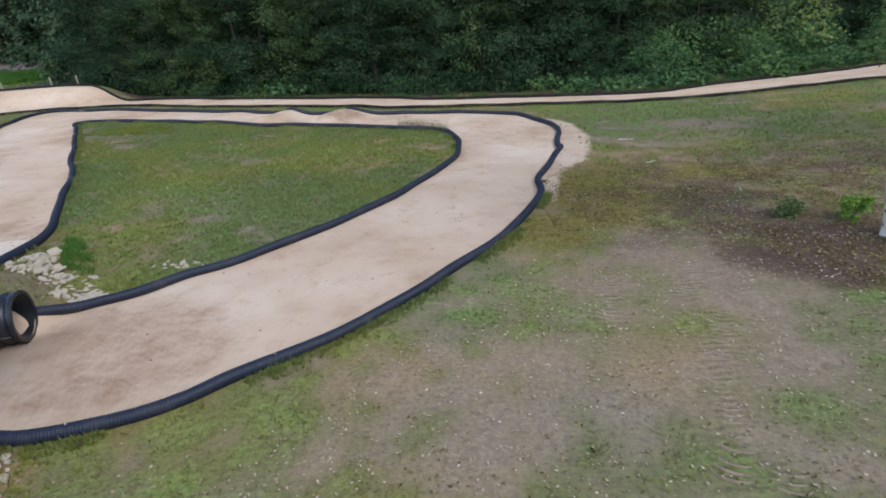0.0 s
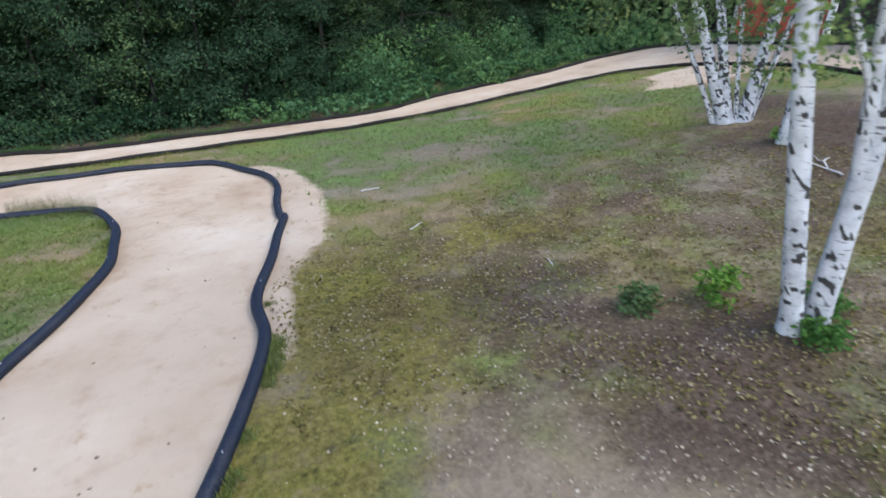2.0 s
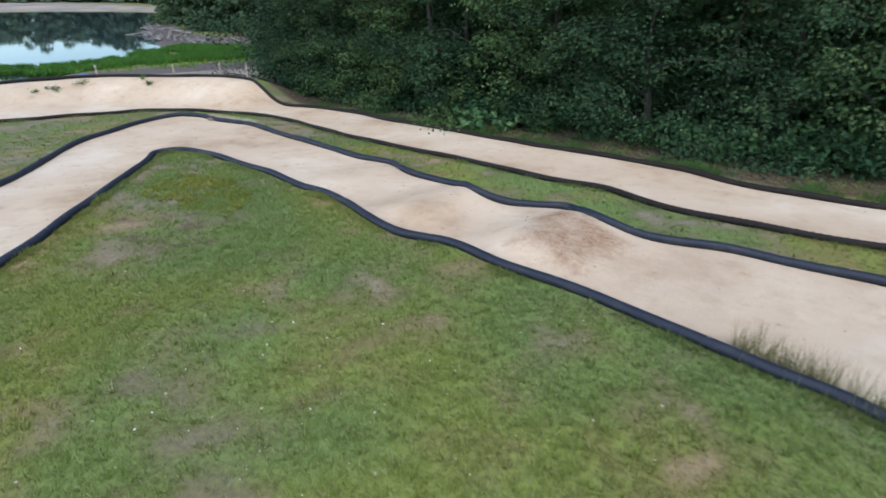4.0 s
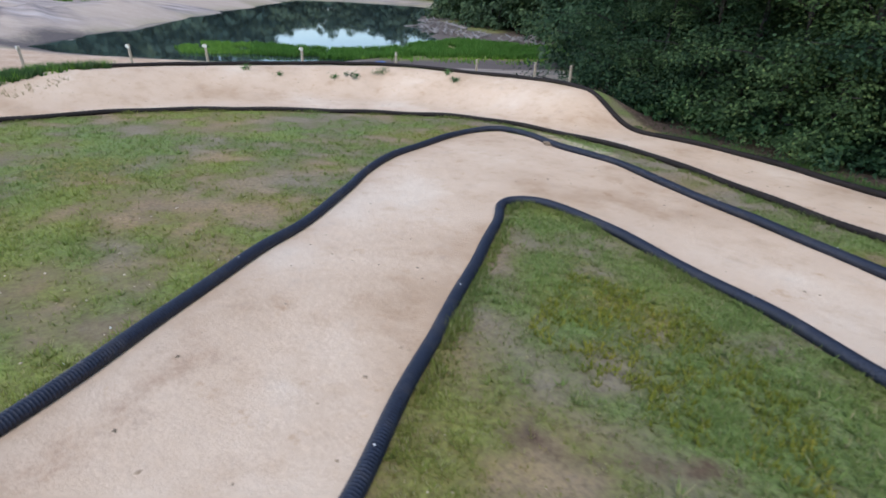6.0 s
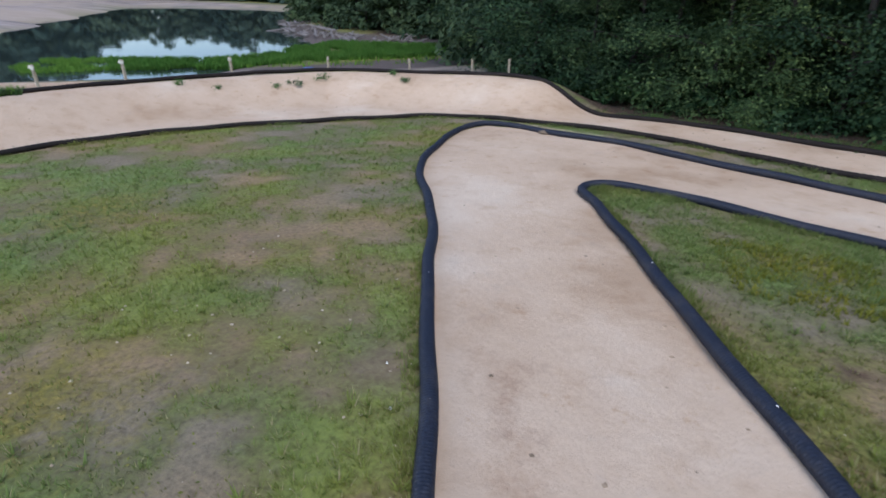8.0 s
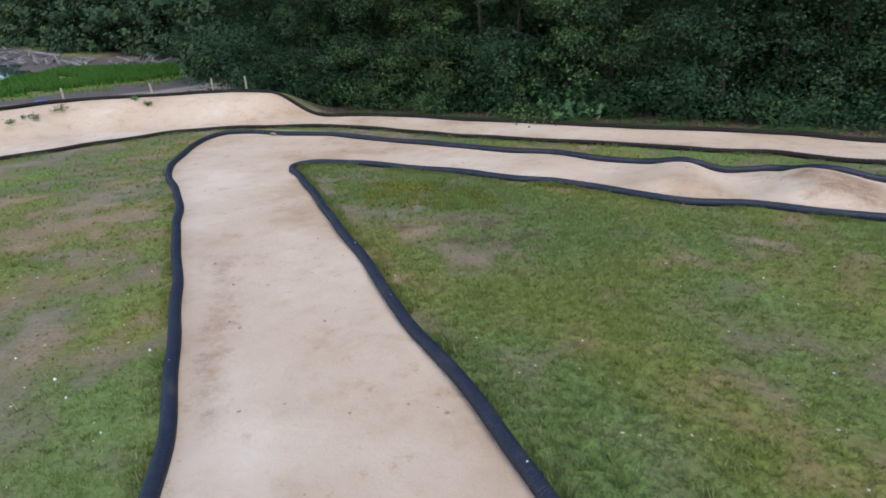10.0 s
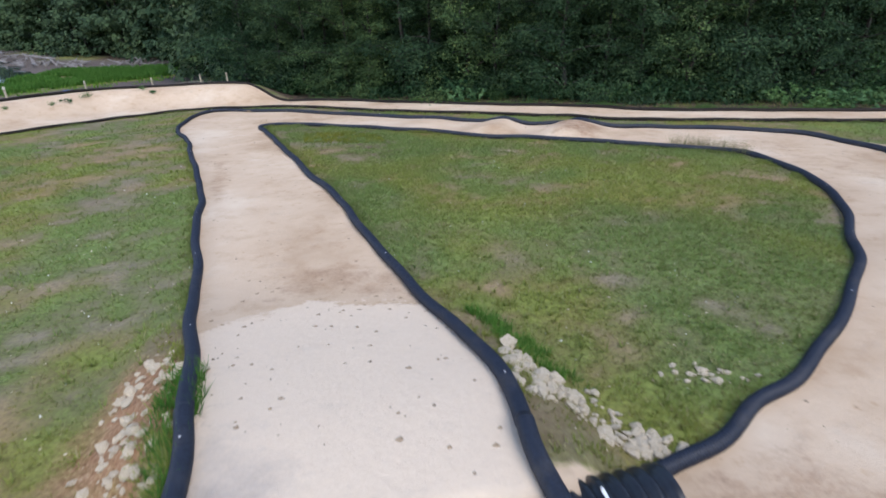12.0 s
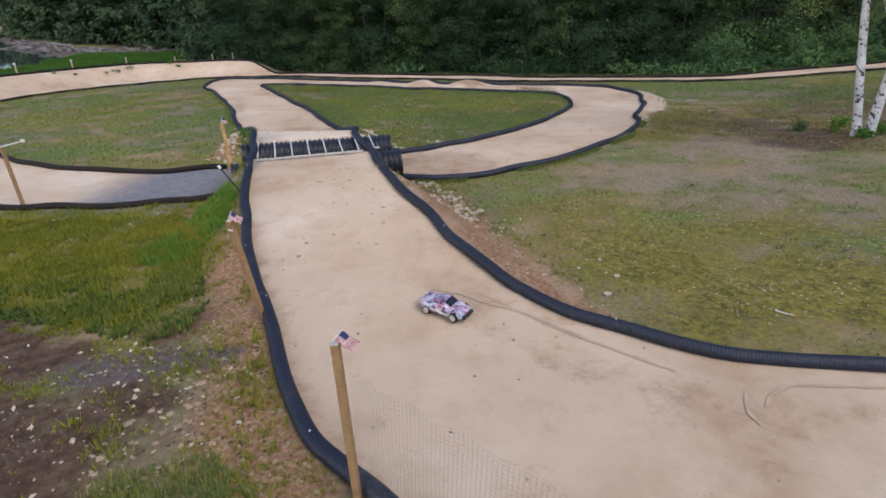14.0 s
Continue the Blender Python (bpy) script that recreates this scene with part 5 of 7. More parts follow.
def birch(x, y, stems, label, crown, sprays, seed):
    ob = thing("birch", upright(x, y), label, "birch tree", "birches")
    gen = np.random.default_rng(seed)
    for k, (dx, dy, lean, tall, r0) in enumerate(stems):
        birch_trunk("trunk", (dx, dy, 0), lean, tall, r0, seed + k, ob, 0.02, 3.2 if len(stems) > 3 else 1.7)
    for sx, sy, sz, reach, drop in sprays:
        spray(gen, (sx, sy, sz), reach, drop, ob)
    if crown:
        birch_crown(gen, ob, *crown)
    return ob


front = birch(4.66, 4.88, [(-0.08, 0.04, (-0.19, 0.11), 7.0, 0.072), (0.09, -0.04, (0.0, 0.0), 7.5, 0.080)], "white birch with two slender trunks and dark scars",
              ((-0.4, 0.4), 1.9, 3.1, 6.5, 170), [], 3)
birch_trunk("limb", (0.085, -0.035, 0.85), (-0.13, 0.09), 4.0, 0.05, 9, front, 0.005, 1.0, 0.0)
birch_trunk("limb", (0.05, -0.01, 1.45), (-0.42, 0.3), 1.6, 0.025, 10, front, 0.01, 1.0, 0.0)
gen = np.random.default_rng(5)
for sx, sy, sz, drop in ((-0.9, 1.1, 2.7, 0.6), (-1.1, 0.9, 2.75, 0.55), (-0.7, 1.3, 2.8, 0.6), (-1.4, 0.2, 2.7, 0.5), (-1.7, -0.1, 2.75, 0.6), (-0.2, 0.4, 2.6, 0.7), (-0.05, 0.2, 2.55, 0.65), (0.1, 0.1, 2.6, 0.5),
                         (-0.3, 1.4, 2.7, 0.6), (0.4, 1.7, 2.6, 0.7), (0.7, 2.2, 2.6, 0.7), (1.0, 0.2, 2.5, 0.7), (1.3, -0.3, 2.6, 0.7), (0.6, -0.6, 2.8, 0.6), (-0.5, -0.6, 2.9, 0.6), (0.2, 2.6, 2.7, 0.6), (0.35, 1.5, 2.5, 0.6), (0.5, 1.35, 2.6, 0.6), (0.2, 1.2, 2.55, 0.5), (-0.1, 0.3, 2.5, 0.6), (0.05, 0.25, 2.7, 0.6)):
    spray(gen, (sx, sy, sz - 0.1), 0.35, drop * gen.uniform(0.85, 1.15), front, 200)
birch(9.33, 8.6, [(-0.11, 0.18, (-0.27, 0.42), 5.0, 0.045), (-0.02, 0.05, (-0.21, 0.33), 6.5, 0.1), (0.04, 0.0, (-0.13, 0.21), 6.5, 0.085), (0.11, -0.12, (-0.08, 0.14), 6.0, 0.035), (0.2, -0.17, (0.03, -0.04), 6.5, 0.1), (0.26, -0.22, (0.08, -0.12), 5.5, 0.045)],
      "clump of slender white birches leaning apart on dark mulch", ((-0.6, 0.4), 2.4, 3.0, 6.5, 200),
      [(-1.2, 0.3, 2.3, 0.5, 0.8), (-1.6, -0.1, 2.1, 0.4, 0.8), (-0.9, -0.4, 2.5, 0.5, 0.8), (-0.5, 0.6, 2.4, 0.5, 0.7), (-1.0, 0.8, 2.5, 0.5, 0.7), (0.3, -0.5, 2.7, 0.6, 0.8), (0.8, 0.2, 2.6, 0.5, 0.7), (-0.2, -0.2, 2.4, 0.5, 0.6)], 21)
birch(8.68, 7.27, [(0, 0, (-0.035, 0.02), 7.0, 0.085)], "single white birch with a leafy foot on bare earth", ((0, 0), 1.7, 3.2, 6.5, 110), [], 31)
birch(10.99, 6.94, [(0, 0, (0.136, -0.078), 6.5, 0.065)], "leaning white birch on dark mulch", ((0.6, -0.3), 1.6, 3.2, 6.0, 100), [], 41)

# small bushes round the birch foot and dry weeds
LOW = "low leafy green bush on the bare ground"
for k, (bx, by, tall, wide, label, mat) in enumerate(((4.62, 5.5, 0.3, 0.17, LOW + " beside the birch", SEEDLING), (4.08, 5.82, 0.2, 0.13, "small reddish and green seedling bush", BIRCH_LEAF), (4.92, 4.9, 0.22, 0.16, LOW + " at the birch foot", SEEDLING),
                                                      (4.6, 4.72, 0.14, 0.12, LOW + " at the birch foot", SEEDLING), (8.8, 7.3, 0.16, 0.2, LOW + " at the birch foot", SEEDLING))):
    make_bush(60 + k, tall, wide, 420, 0.027, mat, "bush", label, "bush").matrix_world = upright(bx, by, 40 * k)

# ---- lawn ----
def lawn_points(gen, n, box4):
    x, y = gen.uniform(box4[0], box4[1], n), gen.uniform(box4[2], box4[3], n)
    return x, y


def patches(x, y):
    """How bare the lawn is at each place, 0 to 1."""
    b = np.zeros(len(x))
    for args in BARE + MUD + MULCH:
        b = np.maximum(b, blob_at(x, y, *args))
    for args in MOSS:
        b = np.maximum(b, 0.75 * blob_at(x, y, *args) * (x > -4))
    for outline in SPILL:
        b = np.maximum(b, sm(-0.1, 0.05, signed(outline, x, y)))
    return b


def sand_depth(x, y):
    return np.maximum.reduce([np.minimum(signed(LOOP, x, y), -signed(ISLAND, x, y)), signed(APPROACH, x, y), signed(FAR_TRACK, x, y)])


def blades(gen, x, y, count, tall, width, splay):
    """count thin bent blades from each place."""
    n = len(x)
    z = height(x, y)
    root = np.repeat(np.c_[x, y, z - 0.004] @ ROT.T, count, axis=0)
    a = gen.uniform(0, 2 * math.pi, n * count)
    t = np.repeat(np.broadcast_to(tall, n), count) * gen.uniform(0.5, 1.2, n * count)
    out = np.c_[np.cos(a), np.sin(a), np.zeros(n * count)]
    root = root + out * (gen.uniform(0, 0.02, n * count)[:, None])
    side = np.c_[-np.sin(a), np.cos(a), np.zeros(n * count)] * width
    lean = gen.uniform(0.25, 1.0, n * count)[:, None] * splay
    tip = root + out * t[:, None] * lean + np.c_[np.zeros(n * count), np.zeros(n * count), t * np.sqrt(np.clip(1 - lean[:, 0] ** 2 * 0.8, 0.1, 1))]
    v = np.stack([root - side, root + side, tip], 1).reshape(-1, 3)
    f = np.arange(len(v)).reshape(-1, 3)
    return v, f


def set_sward(ob, x, y, rich):
    """Gives blades the richness and warmth of the sward where they grow."""
    data = np.zeros((len(x), 4), np.float32)
    data[:, 0], data[:, 1] = rich, 0.6 * soft_noise(x, y, 0.4, 8) + 0.4 * soft_noise(x, y, 1.3, 9)
    ob.data.attributes.new("sward", "FLOAT_COLOR", "POINT").data.foreach_set("color", data.ravel())


def lawn(name, label, box4, n, seed, poly=None, tall=0.035, material=None):
    gen = np.random.default_rng(seed)
    x, y = lawn_points(gen, n, box4)
    keep = sand_depth(x, y) < -0.07
    if poly is not None:
        keep &= inside(poly, x, y)
    fade = np.minimum(np.minimum(x - box4[0], box4[1] - x), np.minimum(y - box4[2], box4[3] - y))
    keep &= gen.uniform(0, 1, n) < sm(0, 1.6, fade)
    x, y = x[keep], y[keep]
    lush = sward(x, y)
    keep = gen.uniform(0, 1, len(x)) < np.clip(0.2 + lush * 0.85 - patches(x, y) * 0.72 - dryness(x, y) * 0.8, 0.03, 1)
    x, y, lush = x[keep], y[keep], lush[keep]
    v1, f1 = blades(gen, x, y, 5, tall * (0.6 + 0.8 * lush), 0.0038, 0.95)
    # taller starry weeds
    k = gen.uniform(0, 1, len(x)) < (0.022 if material is None else 0.004)
    v2, f2 = blades(gen, x[k], y[k], 9, 0.085, 0.006, 1.0)
    ob = link_mesh(name, np.vstack([v1, v2]), np.vstack([f1, f2 + len(v1)]), material or GRASS)
    place = np.r_[np.repeat(np.arange(len(x)), 15), np.repeat(np.arange(len(x))[k], 27)]
    set_sward(ob, x[place], y[place], np.r_[lush[place[:len(v1)]], np.full(len(v2), 0.95)])
    return tagged(ob, label, "grass", kind="stuff")


lawn("island_grass", "short patchy green grass inside the pipe-edged island", (-12.3, 2.1, 2.7, 17.8), 150000, 1, ISLAND, 0.04)
lawn("field_grass", "thin yellowish lawn grass with bare patches", (-20.5, -4.6, 2.4, 21.5), 140000, 2, None, 0.035)
lawn("east_grass", "sparse low grass on dry trodden earth", (-4.5, 8.0, -3.6, 10.5), 105000, 3, None, 0.024, DRY_GRASS)
lawn("verge_grass", "green verge grass between the tracks", (-15.5, 14.0, 8.0, 21.5), 85000, 4, None, 0.045)
lawn("bank_grass", "rank green grass between the wood and the wide track", (7.5, 19.0, 16.8, 23.5), 17000, 7, None, 0.11, FERN)
lawn("corner_grass", "mossy green grass beside the ramp", (-11.5, -2.0, -4.8, 3.0), 88000, 5, None, 0.055, LUSH)
lawn("bank_grass", "short grass on the slope under the birches", (5.0, 14.5, 1.5, 13.5), 21000, 6, None, 0.04, DRY_GRASS)


def fringe(name, label, line, side, n, seed, tall, material=GRASS, gaps=0.5, spread=0.06):
    """Taller grass along one side of a pipe, in uneven tufts."""
    gen = np.random.default_rng(seed)
    p = smooth_line(line, 0.02)
    d = np.gradient(p, axis=0)
    d /= np.linalg.norm(d, axis=1)[:, None]
    nrm = np.c_[-d[:, 1], d[:, 0]] * side
    i = gen.integers(0, len(p), n)
    w = np.array([noise.noise(Vector((q[0] * 1.9, q[1] * 1.9, seed))) for q in p[i]])
    i = i[w > gaps - 0.5]
    w = w[w > gaps - 0.5]
    q = p[i] + nrm[i] * (0.05 + np.abs(gen.normal(0, spread, len(i))))[:, None]
    v, f = blades(gen, q[:, 0], q[:, 1], 6, tall * (0.6 + w), 0.004, 0.7)
    ob = link_mesh(name, v, f, material)
    set_sward(ob, np.repeat(q[:, 0], 18), np.repeat(q[:, 1], 18), 0.75)
    return tagged(ob, label, "grass", kind="stuff")


fringe("edge_weeds", "tufts of taller grass against the black pipe", OUTER_LOOP[1:14], -1, 1500, 51, 0.09)
fringe("edge_weeds", "tufts of taller grass against the black pipe", ISLAND_WEST + ISLAND_NORTH + ISLAND_EAST[:2], -1, 4600, 52, 0.09, GRASS, 0.3)
fringe("edge_weeds", "tufts of taller grass against the black pipe", OUTER_LOOP[43:] + LEFT_PIPE[:6], -1, 1900, 53, 0.08, GRASS, 0.45)
fringe("edge_weeds", "ragged green grass along the edging pipe", FAR_INNER[8:34], -1, 3800, 54, 0.07, GRASS, 0.3)
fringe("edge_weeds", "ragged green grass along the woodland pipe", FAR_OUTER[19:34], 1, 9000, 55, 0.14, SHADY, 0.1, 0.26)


def thicket(label, outline, n, seed, tall, material=REED, wide=0.004):
    """Rank grass filling an outline."""
    gen = np.random.default_rng(seed)
    xs, ys = [p[0] for p in outline], [p[1] for p in outline]
    x, y = lawn_points(gen, n, (min(xs), max(xs), min(ys), max(ys)))
    k = inside(outline, x, y) & (np.array([noise.noise(Vector((a * 3, b * 3, seed))) for a, b in zip(x, y)]) > -0.25)
    v, f = blades(gen, x[k], y[k], 5, tall, wide, 0.8)
    ob = link_mesh("rank_grass", v, f, material)
    set_sward(ob, np.repeat(x[k], 15), np.repeat(y[k], 15), 0.8)
    return tagged(ob, label, "grass", kind="stuff")


thicket("deep green grass on the ramp bank", [(-6.75, 4.9), (-6.5, 4.9), (-6.2, 4.2), (-6.05, 3.7), (-6.25, 3.7), (-6.5, 4.2)], 700, 56, 0.11)
thicket("deep green grass on the ramp bank", [(-5.9, -0.3), (-5.3, -0.5), (-5.0, 0.2), (-5.15, 1.0), (-5.5, 1.5), (-5.85, 1.2), (-5.7, 0.6)], 1800, 57, 0.10)
thicket("lush green grass in the corner beside the ramp", [(-8.4, -1.2), (-6.6, -1.5), (-5.6, -1.75), (-4.8, -1.5), (-4.75, -1.0), (-5.3, 0.4), (-6.0, 1.05), (-8.4, 0.9)], 8500, 63, 0.075, LUSH)
thicket("green grass on muddy earth beside the track", [(-5.2, -1.2), (-4.7, -1.9), (-4.5, -1.5), (-4.9, -0.6), (-5.3, -0.4)], 900, 60, 0.08, GRASS)
thicket("green grass on muddy earth beside the track", [(-4.3, -3.6), (-3.5, -3.6), (-3.3, -3.2), (-3.7, -2.9), (-4.2, -3.1)], 800, 61, 0.08, GRASS)
thicket("yellow-green tufts at the tip of the island", [(-9.2, 15.0), (-8.3, 15.2), (-7.2, 14.6), (-7.0, 13.9), (-7.9, 13.7), (-8.9, 14.0)], 1500, 66, 0.06, LUSH, 0.006)
thicket("deep green grass on the island bank", [(-4.85, 6.3), (-4.5, 6.1), (-4.15, 5.6), (-3.85, 5.15), (-4.2, 5.2), (-4.5, 5.6)], 1300, 58, 0.10)
RANK = [(-18.6, 6.6), (-17.9, 7.6), (-19.2, 9.8), (-19.75, 11.2), (-20.05, 12.2), (-20.3, 13.0), (-20.6, 14.3), (-20.95, 14.5), (-21.1, 13.0), (-20.9, 11.4), (-20.5, 9.3)]
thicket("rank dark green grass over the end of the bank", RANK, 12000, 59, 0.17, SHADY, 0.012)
thicket("bright green blades among the rank grass", RANK, 2600, 64, 0.2, REED, 0.009)
thicket("dry pale tufts at the foot of the rank grass", [(-19.1, 10.2), (-19.55, 11.2), (-19.8, 12.2), (-20.15, 13.2), (-20.35, 13.9), (-20.1, 13.9), (-19.8, 13.0), (-19.5, 12.2), (-19.2, 11.2)], 500, 65, 0.1, DRY_GRASS)

# tall dry grass at the island's corner
gen = np.random.default_rng(8)
tx = gen.uniform(-1.0, 0.16, 300)
ty = np.interp(tx, [-1.0, -0.3, 0.12], [13.0, 12.62, 12.15]) + gen.normal(0, 0.07, 300)
v, f = blades(gen, tx, ty, 3, 0.3, 0.0022, 0.55)
ob = link_mesh("dry_grass", v, f, GRASS)
set_sward(ob, np.repeat(tx, 9), np.repeat(ty, 9), 0.12)
tagged(ob, "tall dry seeding grass at the island corner", "grass", kind="stuff")

# ---- stones ----
STONE = simple_material("pale_stone", (0.34, 0.275, 0.19), (0.6, 0.525, 0.4), 9, 0.85, 0.5)
CLOD = simple_material("brown_clod", (0.13, 0.095, 0.06), (0.26, 0.2, 0.14), 9, 0.95, 0.6)


def stone_mesh(seed):
    bm = bmesh.new()
    bmesh.ops.create_icosphere(bm, subdivisions=1, radius=1.0)
    r = random.Random(seed)
    for v in bm.verts:
        v.co *= r.uniform(0.6, 1.2)
        v.co.z *= 0.5
    me = bpy.data.meshes.new("stone")
    bm.to_mesh(me)
    bm.free()
    me.materials.append(STONE)
    return me


stones = [stone_mesh(k) for k in range(5)]


def rock_pile(label, spots, n, size, seed):
    """Loose stones along a bank, each one its own piece."""
    r = random.Random(seed)
    ob = thing("rock_pile", Matrix.Translation(on_ground(*spots[0][:2])), label, "rocks")
    inv = ob.matrix_world.inverted()
    for k in range(n):
        cx, cy, rx, ry = spots[r.randrange(len(spots))]
        px, py = r.gauss(cx, rx), r.gauss(cy, ry)
        s = size * r.uniform(0.35, 1.0) ** 1.3 * (1.4 if r.random() < 0.1 else 1.0)
        st = new("stone", stones[r.randrange(5)])
        st.parent = ob
        st.matrix_basis = inv @ Matrix.Translation(on_ground(px, py, s * 0.25)) @ pose(0, 0, 0, r.uniform(-30, 30), r.uniform(-30, 30), r.uniform(0, 360)) @ Matrix.Diagonal((s * r.uniform(0.8, 1.3), s, s, 1))


rock_pile("heap of pale rounded stones on the island bank by the culvert", [(-4.0, 4.95, 0.13, 0.12), (-3.8, 4.72, 0.16, 0.09), (-4.25, 4.9, 0.09, 0.16), (-4.4, 5.2, 0.06, 0.14), (-3.62, 4.65, 0.1, 0.06)], 190, 0.06, 1)
rock_pile("small pale stones on the lawn beside the pipe", [(-3.0, 5.4, 0.15, 0.06)], 34, 0.035, 2)
rock_pile("line of cream stones along the foot of the ramp bank", [(-3.1, 2.5, 0.08, 0.05), (-2.95, 2.4, 0.07, 0.08), (-2.8, 2.15, 0.06, 0.1), (-2.65, 1.9, 0.06, 0.1), (-2.5, 1.65, 0.06, 0.12), (-2.4, 1.35, 0.06, 0.14), (-2.25, 1.05, 0.06, 0.14), (-2.8, 1.7, 0.12, 0.2)], 210, 0.04, 3)
rock_pile("loose stones strewn at the edge of the ramp bank", [(-2.05, 0.6, 0.1, 0.3), (-1.7, 0.1, 0.15, 0.3), (-1.3, -0.5, 0.2, 0.3)], 46, 0.026, 6)
thicket("green grass among the stones of the bank", [(-2.95, 2.3), (-2.7, 2.4), (-2.3, 1.6), (-2.0, 0.9), (-1.2, -0.7), (-1.35, -0.8), (-2.1, 0.5), (-2.5, 1.3)], 1300, 62, 0.06, GRASS)
rock_pile("pale broken stones on the earth bank of the ramp", [(-6.85, 4.55, 0.14, 0.2), (-7.0, 4.9, 0.14, 0.12), (-6.7, 4.2, 0.12, 0.15), (-6.5, 3.95, 0.08, 0.1)], 120, 0.05, 4)
rock_pile("scatter of white stones on muddy earth", [(-4.4, -2.3, 0.25, 0.2), (-4.1, -2.9, 0.25, 0.2), (-4.7, -2.0, 0.3, 0.15), (-3.7, -2.5, 0.25, 0.3), (-4.3, -3.2, 0.2, 0.15)], 60, 0.02, 5)


def scatter(name, label, category, n, seed, box4, size, material, on_sand, flatten=0.6):
    """Many tiny lumps joined into one."""
    gen = np.random.default_rng(seed)
    x, y = lawn_points(gen, n, box4)
    d = sand_depth(x, y)
    k = (d > 0.12) if on_sand else (d < -0.08)
    if material is STONE:
        k &= (x > -3.4) | (y > -0.5)
    x, y = x[k], y[k]
    c = np.c_[x, y, height(x, y)] @ ROT.T
    octa = np.array([(1, 0, 0), (0, 1, 0), (-1, 0, 0), (0, -1, 0), (0, 0, 1)], float)
    tri = np.array([(0, 1, 4), (1, 2, 4), (2, 3, 4), (3, 0, 4)])
    s = size * gen.uniform(0.3, 1.0, len(x)) ** 1.6
    v = c[:, None, :] + octa[None] * s[:, None, None] * gen.uniform(0.6, 1.3, (len(x), 5, 1)) * (1, 1, flatten)
    f = (np.arange(len(x))[:, None, None] * 5 + tri[None]).reshape(-1, 3)
    return tagged(link_mesh(name, v.reshape(-1, 3), f, material), label, category, kind="stuff")


MUD_CLOD = simple_material("mud_clod", (0.05, 0.031, 0.021), (0.13, 0.086, 0.056), 9, 0.95, 0.6)
CRUMB = simple_material("sandy_crumb", (0.24, 0.17, 0.105), (0.38, 0.28, 0.185), 9, 0.95, 0.6)
DUFF = simple_material("dark_duff", (0.09, 0.062, 0.044), (0.24, 0.175, 0.125), 9, 0.95, 0.6)
scatter("track_clods", "small brown clods and crumbs on the sand", "clods", 2600, 71, (-21, 4, -5, 21), 0.018, CLOD, True)
scatter("pebbles", "pale pebbles and dry bits strewn over the lawn", "pebbles", 3600, 72, (-13, 7, -4, 13), 0.016, STONE, False)
scatter("leaf_litter", "brown litter and bark chips under the birches", "litter", 7000, 73, (2.6, 12.5, 3.2, 9.5), 0.012, DUFF, False, 0.4)


scatter("jump_clods", "brown clods on the pale landing of the jump", "clods", 110, 82, (-7.2, -4.4, 3.9, 7.0), 0.03, CRUMB, True, 0.3)
scatter("jump_clods", "brown clods thrown up on the ramp", "clods", 60, 74, (-5.2, -3.0, -0.6, 2.2), 0.032, CRUMB, True, 0.35)
scatter("jump_clods", "brown clods and hoof-like scuffs on the sand", "clods", 130, 75, (-9.5, -4.5, 5.0, 14.0), 0.026, CRUMB, True, 0.35)
PETAL = simple_material("white_petal", (0.6, 0.6, 0.55), (0.75, 0.75, 0.7), 20, 0.8, 0)
scatter("leaf_litter", "dark crumbs and dead leaf bits on the trodden earth", "litter", 1600, 80, (-2.0, 7.0, -2.0, 9.0), 0.009, DUFF, False, 0.5)
scatter("mud_clods", "broken brown clods on the muddy corner", "clods", 2600, 78, (-7.2, -3.2, -4.2, -1.5), 0.022, MUD_CLOD, False, 0.6)
scatter("mud_clods", "tan lumps of dug earth beside the track", "clods", 420, 81, (-4.35, -2.9, -3.4, -0.9), 0.034, CRUMB, False, 0.6)
scatter("mud_clods", "reddish crumbs of earth on the ramp banks", "clods", 2600, 79, (-5.2, -0.8, -3.2, 2.4), 0.015, CRUMB, False, 0.6)
scatter("white_flowers", "tiny white clover flowers in the grass", "flowers", 220, 76, (-11.0, -2.0, 4.0, 12.5), 0.014, PETAL, False, 1.6)
scatter("white_flowers", "tiny white flowers and straw bits in the grass", "flowers", 160, 77, (-8.0, -4.6, -2.2, 1.2), 0.014, PETAL, False, 1.6)


FLAKE = simple_material("dry_leaf", (0.24, 0.18, 0.11), (0.48, 0.40, 0.28), 30, 0.85, 0)


def flakes(label, outline, n, seed, size, material=None, name="dry_leaves", flat=3.0, bare=1.0):
    """Dry leaves lying flat."""
    gen = np.random.default_rng(seed)
    xs, ys = [p[0] for p in outline], [p[1] for p in outline]
    x, y = lawn_points(gen, n, (min(xs), max(xs), min(ys), max(ys)))
    k = inside(outline, x, y) & (sand_depth(x, y) < -0.1) & (np.array([noise.noise(Vector((a * 1.4, b * 1.4, seed))) for a, b in zip(x, y)]) > -0.2)
    for args in BARE:
        k &= blob_at(x, y, *args) * gen.uniform(0.6, 1.4, n) < bare
    c = np.c_[x[k], y[k], height(x[k], y[k]) + 0.012] @ ROT.T
    v, f = leaf_quads(gen, c, np.full(len(c), 0.004), 1, size, flat, 0.6)
    return tagged(link_mesh(name, v, f, material or FLAKE), label, "leaves", kind="stuff")


flakes("dry tan leaves strewn over the mulch and moss", [(1.6, 5.5), (1.9, 8.2), (4.5, 9.0), (8.0, 8.0), (8.5, 4.5), (6.0, 3.0), (3.5, 3.6), (2.2, 5.0)], 5600, 91, 0.013)
flakes("pale bits of straw and leaves on bare earth", [(-1.5, 2.2), (0.5, 4.6), (3.0, 4.8), (6.0, 3.2), (6.0, -0.5), (0.0, -1.5), (-1.2, 0.0)], 6500, 92, 0.012)

